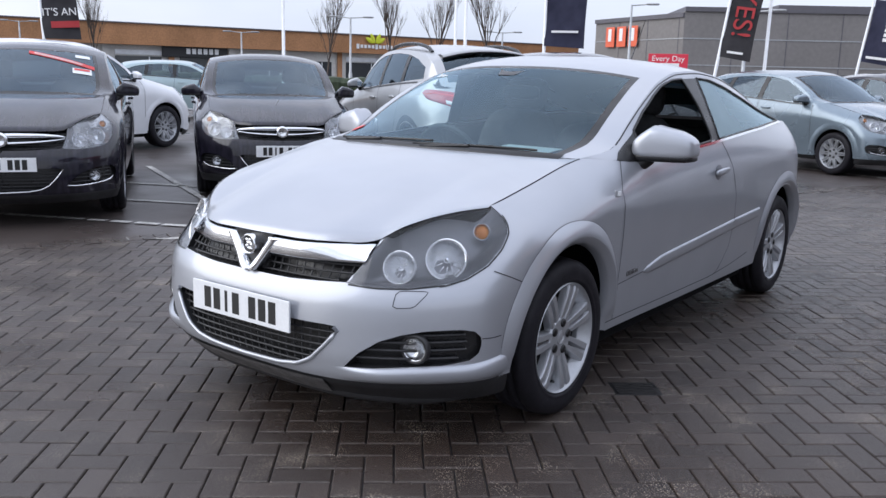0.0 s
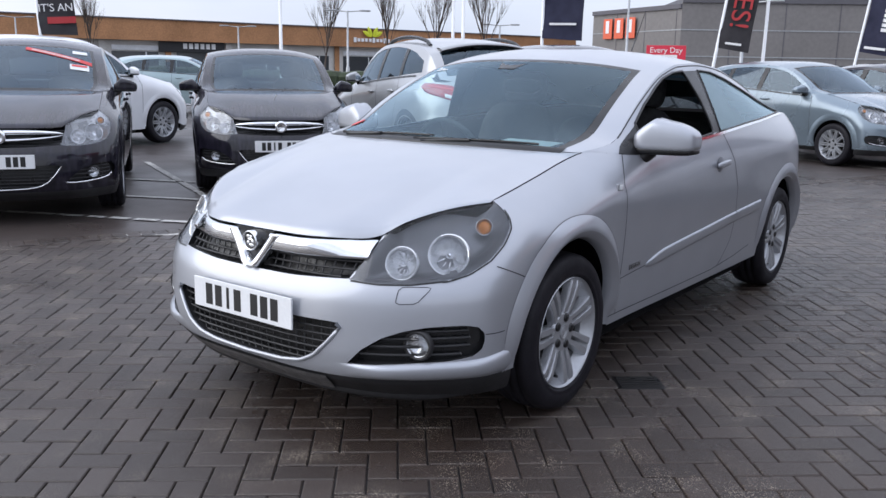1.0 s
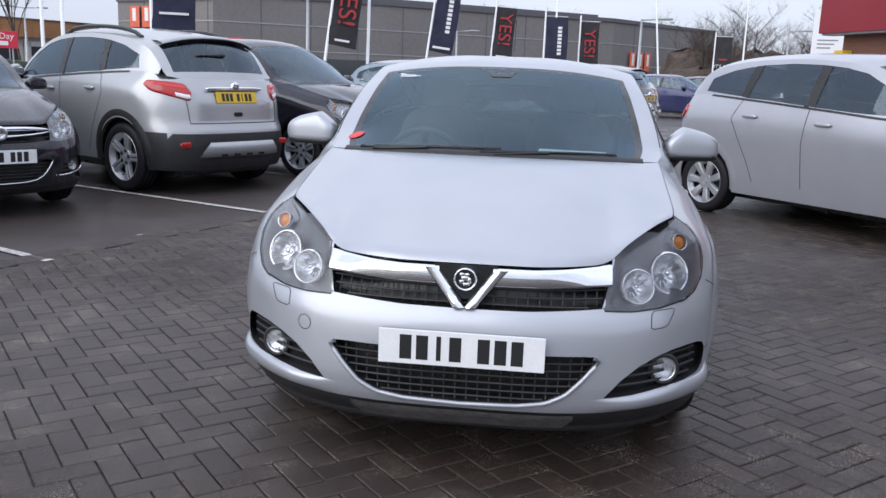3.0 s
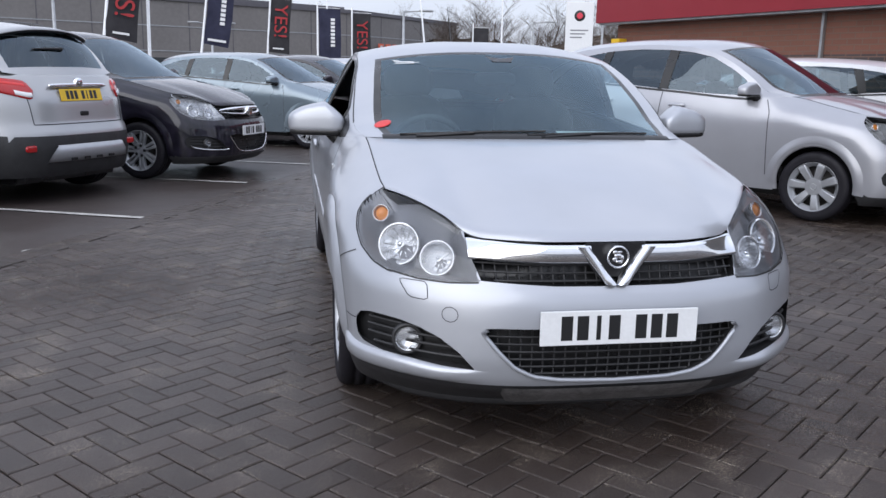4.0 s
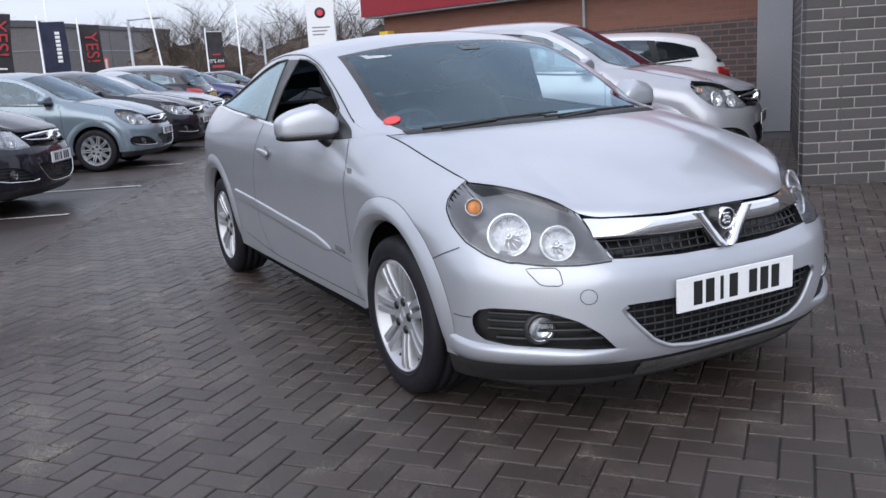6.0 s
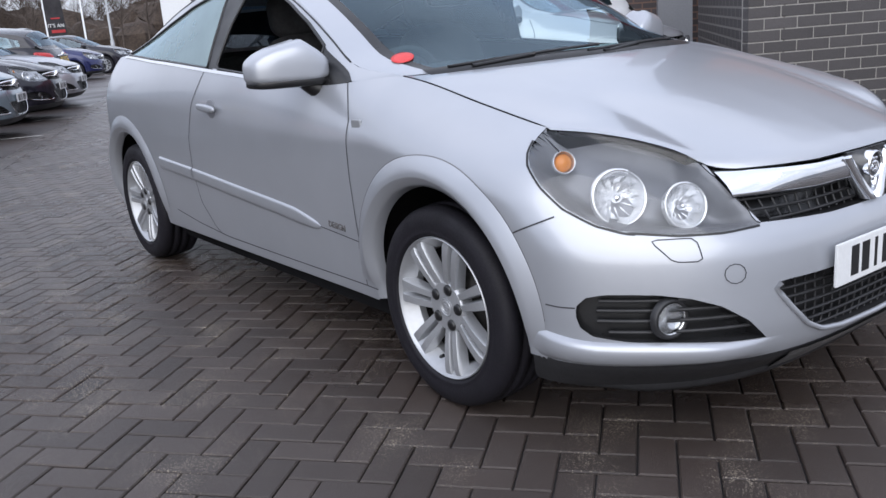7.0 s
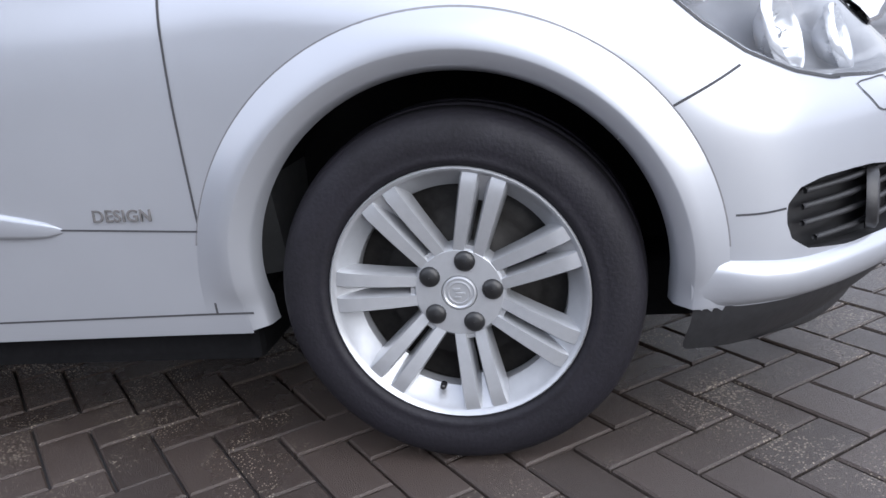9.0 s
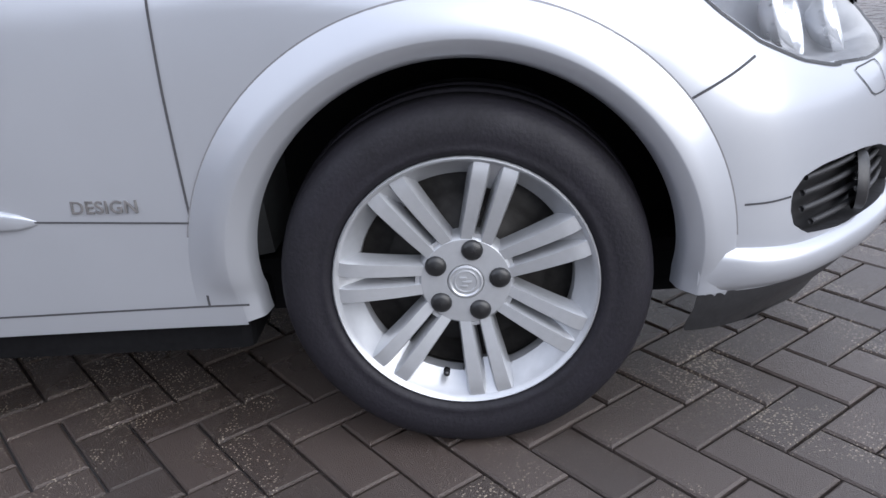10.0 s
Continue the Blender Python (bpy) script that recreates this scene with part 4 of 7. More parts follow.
    for key, depth in (("grille", 0.06), ("intake", 0.07), ("fog", 0.05)):
        m = holes[key]
        back = f + np.array([0, depth, 0])
        nm = {"grille": "upper_grille", "intake": "lower_grille", "fog": "fog_lamp_recess"}[key]
        for s in (1, -1) if key == "fog" else (0,):
            mm = m & (c[:, 0] * s > 0) if s else m
            ob = piece(nm, back, nrm, faces, mm, M_TRIM, root, "black " + nm.replace("_", " "))
            rim_walls(f, nrm, faces, mm, depth).link("surround", M_PLASTIC if key != "grille" else M_TRIM, ob)
            bars = Pile()
            if key == "fog":
                for z in (0.352, 0.381, 0.408, 0.433):
                    xs = np.linspace(0.44, 0.79, 80)
                    xs = xs[inside(FOG, np.stack([xs, np.full(80, z)], -1))]
                    pt, n = sh.front_point(xs, np.full(len(xs), z), s)
                    pt[:, 0] = s * np.minimum(np.abs(pt[:, 0]), (sh.side_x(sh.back_y(pt[:, 1]), np.full(len(xs), z)) - 0.012) * sh.sx)
                    bars.tube(pt + np.array([0, 0.016, 0]), 0.0055, 6)
                bars.link("grille_slats", M_PLASTIC, ob, "black horizontal slats", True)
                pt, n = sh.front_point(0.650, 0.388, s)
                ax = np.array([0.25 * s, -1, 0.0])
                mx = Matrix.Translation(pt + np.array([0, 0.012, 0])) @ Vector(ax).to_track_quat("Z", "Y").to_matrix().to_4x4()
                lamp = Pile().lathe([(-0.016, 0.054), (0.0, 0.052), (0.004, 0.045), (-0.004, 0.040)], 28, "z").moved(mx).link("fog_lamp", M_PLASTIC, ob, "round fog lamp in a black pod", True)
                Pile().lathe([(0.000, 0.040), (-0.008, 0.030), (-0.012, 0.002)], 24, "z").moved(mx).link("fog_reflector", M_REFLECT, lamp, "chrome reflector", True)
                Pile().blob((0, 0, -0.004), (0.040, 0.040, 0.010), 1, 1, 24, 8).moved(mx).link("fog_lens", M_LENS, lamp, "clear round lens", True)
            else:
                poly = GRILLE if key == "grille" else INTAKE
                zs = np.arange(0.598, 0.72, 0.0245) if key == "grille" else np.arange(0.304, 0.45, 0.0245)
                rec = 0.024
                for z in zs:
                    xs = np.linspace(0, 0.46, 70)
                    xs = xs[inside(poly, np.stack([xs, np.full(70, z)], -1))]
                    if len(xs) > 2:
                        xs = np.r_[-xs[:0:-1], xs]
                        pt, _ = sh.front_point(np.abs(xs), np.full(len(xs), z))
                        pt[:, 0] *= np.sign(xs) + (xs == 0)
                        bars.tube(pt + np.array([0, rec, 0]), 0.0042, 6)
                if hero:
                    for x in np.arange(0.018, 0.45, 0.036):
                        z = np.linspace(poly[:, 1].min(), 0.722 if key == "grille" else 0.458, 50)
                        z = z[inside(poly, np.stack([np.full(50, x), z], -1))]
                        if len(z) > 3:
                            for q in (1, -1):
                                pt, _ = sh.front_point(np.full(len(z), x), z, q)
                                bars.tube(pt[:: max(1, len(z) // 6)] + np.array([0, rec + 0.003, 0]), 0.0032, 5)
                bars.link("grille_mesh", M_PLASTIC, ob, "black grid of bars", True)
    return f, nrm, faces, c, std, holes


def bonnet(root, sh, paint, n=40):
    a, v = np.linspace(-1, 1, 2 * n + 1), np.r_[0, 0.004, 0.012, 0.03, np.linspace(0.06, 1, n)]
    A, V = np.meshgrid(a, v, indexing="ij")
    ax = np.abs(A)
    x0 = 0.70 * ax
    y0 = BONNET_Y(x0)
    z0 = BONNET_Z(x0)
    y1, z1 = 0.985 + 0.178 * ax**2, 0.978 - 0.010 * ax**2
    y = y0 + (y1 - y0) * V
    z = z0 + (z1 - z0) * (1.34 * V - 0.34 * V**2)
    z += 0.018 * np.sin(np.pi * np.clip(V, 0, 1)) * (1 - ax**4) ** 1.0
    z += (sh.belt(y) + 0.003 - z) * ax**10 * step01(V, 0.0, 0.12)
    xe = np.clip(sh.side_x(y, sh.belt(y)), 0.69, 0.705) - 0.003
    lip = np.clip(1 - V / 0.035, 0, 1)
    z -= (0.014 - 0.011 * step01(ax, 0.66, 0.76)) * lip**2
    y += 0.004 * lip
    P = sh.out(np.stack([A * xe, y, z], -1))
    ob = Pile().grid(P).link("bonnet", paint, root, "smooth painted bonnet", True)
    und = P[:, 0, :]
    Pile().grid(np.stack([und, und + np.array([0, 0.05, -0.012])], 1), flip=True).link("bonnet_edge", M_TRIM, ob, "dark gap under the bonnet edge")
    for s in (0, -1):
        e = P[s]
        nr = np.tile(np.array([0, 0, 1.0]), (len(e), 1))
        ribbon(e, nr, 0.0022, 0.0012).link("shut_line", M_CREASE, ob)
    return ob


def greenhouse(root, sh, paint, windows, hero, glass_mat, rear_glass=(3.62, 4.02), open_doors=False):
    aw = 0.885
    yc = np.unique(np.r_[np.linspace(1.0, 1.8, 17), np.linspace(1.8, 3.62, 32), np.linspace(3.62, 4.08, 10), 1.045, 1.765, rear_glass])
    a = np.unique(np.r_[np.linspace(0, 0.84, 15), np.linspace(0.84, aw, 3), np.linspace(aw, 1, 6)])
    a = np.r_[-a[:0:-1], a]
    Y, A = np.meshgrid(yc, a, indexing="ij")
    bow = 0.16 - 0.26 * step01(Y, 2.6, 3.9)
    yr = Y + bow
    xr, zr, zc = RAIL_X(yr), sh.rail(yr), sh.centre(Y)
    x = A * xr
    y = Y + bow * np.abs(A) ** 2
    z = zr + (zc - zr) * (1 - np.abs(A) ** 2.5)
    P = sh.out(np.stack([x, y, z], -1))
    m, n, _ = P.shape
    i, j = np.meshgrid(np.arange(m - 1), np.arange(n - 1), indexing="ij")
    k = (i * n + j).ravel()
    F = np.stack([k, k + n, k + n + 1, k + 1], -1)[:, ::-1]
    V = P.reshape(-1, 3)
    N = normals_of(V, F)
    cy, ca = Y.ravel()[F].mean(1), np.abs(A.ravel()[F]).mean(1)
    screen = (cy < 1.8) & (ca < aw)
    frit = screen & ((ca > 0.845) | (cy < 1.045) | (cy > 1.765))
    back = (cy > rear_glass[0]) & (cy < rear_glass[1]) & (ca < 0.86)
    pillar = (cy < 1.8) & ~screen
    ob = piece("windscreen", V, N, F, screen & ~frit, glass_mat, root, "clear laminated windscreen")
    piece("windscreen_border", V, N, F, frit, M_TRIM, ob, "black printed glass border")
    piece("rear_window", V, N, F, back, glass_mat, root)
    piece("roof", V, N, F, ~screen & ~back & ~pillar, paint, root, "painted steel roof")
    for s in (1, -1):
        piece("front_pillar", V, N, F, pillar & ((A.ravel()[F].mean(1) * s) > 0), paint, root)
    if not hero:
        q = sh.out(np.array([[0.62, 3.90, 0.955], [0, 4.06, 1.02]]))
        Pile().blob((0, q[0, 1], q[0, 2]), (q[0, 0], q[1, 1] - q[0, 1], q[1, 2] - q[0, 2]), 0.35, 0.4, 24, 10).link("tailgate", paint, root, "painted tailgate under the rear window", True)
    # flanks of the cabin
    ys = np.linspace(1.17, 3.985 if hero else 3.90, 150)
    h = np.linspace(0, 1, 25)
    Y, H = np.meshgrid(ys, h, indexing="ij")
    zb, zt = sh.belt(Y), np.maximum(sh.rail(Y), sh.belt(Y) + 0.001)
    xb, xt = sh.side_x(Y, zb), RAIL_X(Y)
    z = zb + (zt - zb) * H
    x = xb + (xt - xb) * (0.72 * H + 0.28 * H**2)
    flat = np.stack([Y, z], -1).reshape(-1, 2)
    X = x.ravel().copy()
    m, n = len(ys), len(h)
    i, j = np.meshgrid(np.arange(m - 1), np.arange(n - 1), indexing="ij")
    k = (i * n + j).ravel()
    F = np.stack([k, k + n, k + n + 1, k + 1], -1)

    def xof(q):
        yy, zz = q[:, 0], q[:, 1]
        b, t = sh.belt(yy), np.maximum(sh.rail(yy), sh.belt(yy) + 0.001)
        hh = np.clip((zz - b) / (t - b), 0, 1)
        xb = sh.side_x(yy, b)
        return xb + (RAIL_X(yy) - xb) * (0.72 * hh + 0.28 * hh**2)

    taken = np.zeros(len(F), bool)
    marks = []
    for kind, poly in windows:
        cc = flat[F].mean(1)
        mk = inside(poly, cc) & ~taken
        e = edge_points(F, mk)
        q = nearest_on(poly, flat[e])
        keep_corners(poly, q)
        flat[e], X[e] = q, xof(q)
        marks.append((kind, mk))
        taken |= mk
    for s in (1, -1):
        V = sh.out(np.stack([X * s, flat[:, 0], flat[:, 1]], -1))
        G = F if s > 0 else F[:, ::-1]
        N = normals_of(V, G)
        frame_ob = piece("cabin_frame", V, N, G, ~taken, paint, root, "painted window frame and rear pillar")
        for kind, mk in marks:
            if not mk.any():
                continue
            if kind == "open":
                continue
            piece({"glass": "side_window", "trim": "pillar_trim"}[kind], V, N, G, mk, (M_MIST if hero else glass_mat) if kind == "glass" else M_TRIM, root, "tinted side glass" if kind == "glass" else "black pillar trim", 0.004 if kind == "glass" else -0.001)
        if hero:
            yy = np.linspace(1.42, 3.30, 60)
            edge = np.stack([yy, sh.belt(yy) + (sh.rail(yy) - sh.belt(yy)) * 0.965], -1)
            pts = np.stack([xof(edge) * s, yy, edge[:, 1]], -1)
            Pile().tube(sh.out(pts), 0.0034, 6).link("door_frame_seal", M_TRIM, root, "thin black seal over the door frame", True)
            for kind, poly in windows:
                if kind == "trim":
                    continue
                q = dense(poly, 0.03, True)
                pts = np.stack([xof(q) * s, q[:, 0], q[:, 1]], -1)
                Pile().tube(pts, 0.0065, 6, True).link("window_seal", M_TRIM, root, "black rubber window seal", True)
    return ob


def cabin(root, sh, full=True):
    """Floor tub, dashboard, wheel and seats; right-hand drive."""
    y = np.linspace(1.24, 3.95, 24)
    tub = []
    for t in y:
        zt = float(sh.belt(t)) - 0.006
        xt = float(sh.side_x(t, zt)) - 0.05
        tub.append([(-xt, t, zt), (-xt - 0.0, t, 0.55), (-xt + 0.06, t, 0.30), (0, t, 0.29), (xt - 0.06, t, 0.30), (xt, t, 0.55), (xt, t, zt)])
    g = Pile().grid(sh.out(np.array(tub)))
    for e in (tub[0], tub[-1]):
        g.add(sh.out(np.array(e)), [tuple(range(7))])
    g.link("cabin_tub", M_DASH, root, "dark cabin lining")
    sec = [(1.02, 0.945), (1.2, 0.962), (1.36, 0.965), (1.50, 0.945), (1.56, 0.90), (1.56, 0.78), (1.50, 0.62), (1.35, 0.45)]
    xs = np.linspace(-0.70, 0.70, 15)
    g = np.array([[(x * (0.93 if yy < 1.2 else 1), yy + 0.03 * (x / 0.7) ** 2, zz + (0.022 * math.exp(-(((x + 0.36) / 0.2) ** 2)) if 1.3 < yy < 1.55 else 0)) for yy, zz in sec] for x in xs])
    dash = Pile().grid(sh.out(g), flip=True).link("dashboard", M_DASH, root, "dark grained dashboard", True)
    c = sh.out(np.array([-0.36, 1.72, 0.86]))
    m = Matrix.Translation(c) @ Matrix.Rotation(radians(-66), 4, "X")
    a = np.linspace(0, 2 * np.pi, 36, endpoint=False)
    ring = Pile().tube(np.stack([0.185 * np.cos(a), 0.185 * np.sin(a), 0 * a], -1), 0.0155, 10, True).moved(m)
    ob = ring.link("steering_wheel", M_DASH, root, "black steering wheel", True)
    hub = Pile().blob((0, 0, -0.015), (0.075, 0.07, 0.03), 0.6, 0.7)
    for q in (0, 180, 270):
        hub.tube([(0, 0, -0.012), (0.175 * math.cos(radians(q)), 0.175 * math.sin(radians(q)), 0)], 0.017, 8)
    hub.moved(m).link("wheel_boss", M_DASH, ob, "", True)
    k = (sh.zk[1][-1] / sh.zk[0][-1] - 1) * 0.6
    for x in (-0.36, 0.36):
        yy = float(sh.out(np.array([x, 2.02, 0]))[1])
        seat(root, x, yy, 0.32 + k)
    yy = float(sh.out(np.array([0, 2.95, 0]))[1])
    Pile().blob((0, yy, 0.44 + k), (0.62, 0.25, 0.10), 0.4, 0.4).blob((0, yy + 0.33, 0.75 + k), (0.60, 0.09, 0.27), 0.5, 0.4).link("rear_bench", M_FABRIC, root, "dark fabric rear bench", True)


# ---- ground ----
M_GROUND = material("damp_asphalt", (0.055, 0.053, 0.055), 0.55, vary=0.25, scale=0.35, fine=60, bump=0.5, rough_vary=0.2)
M_BAY = material("damp_brown_bay_surface", (0.062, 0.050, 0.046), 0.42, vary=0.18, scale=0.6, fine=45, bump=0.5, rough_vary=0.2)


def paver(name, island):
    """Damp block: dry grey and wet brown patches, grit, a tone of its own for each block."""
    m = material(name, (0.052, 0.042, 0.037), 0.36, vary=0.0, scale=0.8, fine=420, bump=0.8, rough_vary=0.22, per_piece=0.22, island=island)
    n, l = m.node_tree.nodes, m.node_tree.links
    b = n["Principled BSDF"]
    tone = b.inputs["Base Color"].links[0].from_socket
    geo, wet, ramp, mul = n.new("ShaderNodeNewGeometry"), n.new("ShaderNodeTexNoise"), n.new("ShaderNodeValToRGB"), n.new("ShaderNodeMixRGB")
    wet.inputs["Scale"].default_value, wet.inputs["Detail"].default_value, wet.inputs["Roughness"].default_value = 0.55, 6, 0.62
    ramp.color_ramp.elements[0].position, ramp.color_ramp.elements[0].color = 0.36, (0.80, 0.68, 0.61, 1)
    ramp.color_ramp.elements[1].position, ramp.color_ramp.elements[1].color = 0.64, (1.15, 1.14, 1.16, 1)
    mul.blend_type, mul.inputs[0].default_value = "MULTIPLY", 1
    l.new(geo.outputs["Position"], wet.inputs["Vector"])
    l.new(wet.outputs["Fac"], ramp.inputs[0])
    l.new(tone, mul.inputs[1])
    l.new(ramp.outputs[0], mul.inputs[2])
    rough = n.new("ShaderNodeMapRange")
    rough.inputs["From Min"].default_value, rough.inputs["From Max"].default_value = 0.34, 0.66
    rough.inputs["To Min"].default_value, rough.inputs["To Max"].default_value = 0.17, 0.46
    l.new(wet.outputs["Fac"], rough.inputs["Value"])
    l.new(rough.outputs[0], b.inputs["Roughness"])
    grit, cut, spot, mix = n.new("ShaderNodeTexVoronoi"), n.new("ShaderNodeMath"), n.new("ShaderNodeTexNoise"), n.new("ShaderNodeMixRGB")
    grit.inputs["Scale"].default_value, spot.inputs["Scale"].default_value = 150, 4
    l.new(geo.outputs["Position"], grit.inputs["Vector"])
    l.new(geo.outputs["Position"], spot.inputs["Vector"])
    lim = n.new("ShaderNodeMapRange")
    lim.inputs["From Min"].default_value, lim.inputs["From Max"].default_value = 0.36, 0.80
    lim.inputs["To Min"].default_value, lim.inputs["To Max"].default_value = 0.0, 0.50
    l.new(spot.outputs["Fac"], lim.inputs["Value"])
    cut.operation = "LESS_THAN"
    l.new(grit.outputs["Distance"], cut.inputs[0])
    l.new(lim.outputs[0], cut.inputs[1])
    l.new(cut.outputs[0], mix.inputs[0])
    l.new(mul.outputs[0], mix.inputs[1])
    mix.inputs[2].default_value = (0.25, 0.21, 0.165, 1)
    l.new(mix.outputs[0], b.inputs["Base Color"])
    return m


M_PAVER, M_PAVER_ISLE = paver("damp_grey_block", False), paver("damp_grey_blocks", True)
M_LINE = material("worn_white_line", (0.56, 0.55, 0.52), 0.6, vary=0.2, scale=7, fine=40, bump=0.3, tint=(0.16, 0.15, 0.14))

Pile().add([(-900, -900, -0.012), (900, -900, -0.012), (900, 900, -0.012), (-900, 900, -0.012)], [(0, 1, 2, 3)]).link("ground", M_GROUND, None)
tagged(bpy.data.objects["ground"], "wide damp dark asphalt and joint sand ground", "ground", "", "structure")

# the block paving, herringbone at 40 degrees, with the bays on its far side
EDGE_A, EDGE_B = np.array((-3.10, 2.35)), np.array((0.35, 10.6))
bay = [EDGE_A + (EDGE_A - EDGE_B) * 2.0 + np.array((0.16, -0.06)), EDGE_B + (EDGE_B - EDGE_A) * 6.0 + np.array((0.16, -0.06)), (-40, 62), (-60, -20)]
Pile().prism([tuple(q) for q in bay], -0.03, -0.007, "z").link("bay_surface", M_BAY, None)
tagged(bpy.data.objects["bay_surface"], "damp brown surface of the parking bays", "car park surface", "", "structure")


def herringbone(lo, hi):
    """Corners of 200 x 100 blocks over a rectangle of the plan."""
    turn = radians(40)
    ca, sa = math.cos(turn), math.sin(turn)
    cx, cy = -1.323 - 0.3 * ca + 0.1 * sa, 1.043 - 0.3 * sa - 0.1 * ca
    half = max(math.hypot(x - cx, y - cy) for x in (lo[0], hi[0]) for y in (lo[1], hi[1]))
    n = int(half / 0.1) + 4
    out = []
    for i in range(-n, n + 1):
        for j in range(-n, n + 1):
            k = (i - j) % 4
            if k == 0:
                a = (i, j, i + 2, j + 1)
            elif k == 2:
                a = (i, j - 1, i + 1, j + 1)
            else:
                continue
            u, v = (a[0] + a[2]) * 0.05, (a[1] + a[3]) * 0.05
            x, y = cx + u * ca - v * sa, cy + u * sa + v * ca
            if lo[0] < x < hi[0] and lo[1] < y < hi[1]:
                out.append((x, y, k == 0))
    return out


def block_mesh(long_side):
    hx, hy = (0.0974, 0.0474) if long_side else (0.0474, 0.0974)
    t = radians(40)
    ring = lambda s, z: [(x * math.cos(t) - y * math.sin(t), x * math.sin(t) + y * math.cos(t), z) for x, y in ((-hx + s, -hy + s), (hx - s, -hy + s), (hx - s, hy - s), (-hx + s, hy - s))]  # noqa: E731
    v = ring(0.0, -0.014) + ring(0.0, -0.0037) + ring(0.0041, 0.0)
    f = [(8, 9, 10, 11)] + [(r + k, r + (k + 1) % 4, r + 4 + (k + 1) % 4, r + 4 + k) for r in (0, 4) for k in range(4)]
    return v, f


# ---- bay lines, kerbs ----
def line(a, b, w=0.085, wear=0.0, dash=None):
    a, b = np.array(a, float), np.array(b, float)
    d = (b - a) / np.linalg.norm(b - a)
    s = np.array((-d[1], d[0])) * w / 2
    q, t, rnd = Pile(), 0.0, random.Random(int(abs(a[0] * 97 + b[1] * 31)))
    L = np.linalg.norm(b - a)
    while t < L:
        e = min(L, t + (dash[0] if dash else 0.4) * rnd.uniform(0.8, 1.2))
        p0, p1 = a + d * t, a + d * e
        w0, w1 = rnd.uniform(0.8, 1), rnd.uniform(0.8, 1)
        q.add([(*(p0 - s * w0), 0.002), (*(p1 - s * w1), 0.002), (*(p1 + s * w0), 0.002), (*(p0 + s * w1), 0.002)], [(0, 1, 2, 3)])
        t = e + (dash[1] * rnd.uniform(0.5, 1.6) if dash else 0.0)
    ob = q.link("bay_line", M_LINE)
    return tagged(ob, "worn white painted parking bay line", "line marking", "bay lines", "structure")


line((-5.6, 6.38), (-2.15, 4.93))
line((-5.2, 8.62), (-1.5, 7.25))
line((-4.2, 10.6), (-0.5, 9.05))
line((-3.4, 13.0), (0.5, 11.35))
line((-2.5, 15.5), (1.5, 13.8))
line((-1.6, 18.0), (2.5, 16.2))
line((-7.7, 4.87), (-2.95, 2.66))
line((-5.4, 1.62), (-3.55, 2.47), dash=(0.21, 0.03))
line((-3.5, 1.75), (-3.05, 2.25), dash=(0.19, 0.04))
line((-5.3, 2.92), (-4.55, 3.28))
line((-6.6, 3.6), (-5.6, 4.05))
line((-2.80, 3.62), (-2.60, 3.86), 0.07, dash=(0.18, 0.05))
line((-1.72, 5.95), (-1.55, 6.25), 0.07, dash=(0.14, 0.05))
line((-0.95, 8.0), (-0.75, 8.35), 0.07, dash=(0.14, 0.05))


# ---- the silver hatchback ----
HERO_WIN = [
    ("trim", [(1.34, 0.945), (1.40, 0.985), (1.50, 1.035), (1.56, 1.065), (1.575, 0.94)]),
    ("open", [(1.575, 0.955), (1.56, 1.068), (1.70, 1.150), (1.85, 1.218), (1.97, 1.262), (2.10, 1.290), (2.22, 1.297), (2.28, 1.16), (2.315, 1.0), (2.0, 0.978), (1.75, 0.962)]),
    ("trim", [(2.22, 1.297), (2.42, 1.302), (2.40, 1.15), (2.405, 1.003), (2.315, 1.0), (2.28, 1.16)]),
    ("glass", [(2.42, 1.302), (2.58, 1.296), (2.80, 1.258), (3.05, 1.198), (3.30, 1.135), (3.50, 1.090), (3.64, 1.062), (3.3, 1.050), (2.9, 1.032), (2.405, 1.003), (2.40, 1.15)]),
]
hero = thing("silver_hatchback", pose(0, 0, 0), "silver three-door hatchback parked on wet block paving", "car")
SH = Shell(arch=0.376)
build_car(hero, SH, M_SILVER, 0.0125, True, tail_lamps=(0.52, 0.79, (0.74, 0.76), (0.92, 0.95)))
bonnet(hero, SH, M_SILVER)
greenhouse(hero, SH, M_SILVER, HERO_WIN, True, M_GLASS)
cabin(hero, SH)
for hy in SH.hubs:
    for x in (0.822, -0.822):
        add_wheel(hero, x, hy, 0.308, 0.99, "twin")
mirror_housing(hero, 1, (0.898, 1.575, 1.0), M_SILVER, 1.14)
mirror_housing(hero, -1, (-0.898, 1.575, 1.0), M_SILVER, 1.14)
Pile().box((-0.60, 0.30, 0.165), (0.60, 4.0, 0.28), 0.03).box((-0.77, 1.26, 0.175), (0.77, 3.10, 0.25), 0.02).link("underbody", M_LINER, hero, "dark underbody")


# ---- other cars ----
RAIL_TALL = curve_of((1.16, 0.969), (1.372, 1.0), (1.55, 1.105), (1.7, 1.185), (1.85, 1.25), (2.0, 1.295), (2.2, 1.328), (2.6, 1.345), (3.0, 1.335), (3.4, 1.30), (3.7, 1.23), (3.85, 1.13), (3.95, 1.04), (4.05, 1.0), (4.24, 0.985))
CENTRE_TALL = curve_of((1.0, 0.975), (1.2, 1.075), (1.5, 1.213), (1.8, 1.342), (1.95, 1.378), (2.2, 1.400), (2.7, 1.405), (3.2, 1.39), (3.6, 1.355), (3.80, 1.32), (3.88, 1.28), (4.0, 1.12), (4.08, 0.99))
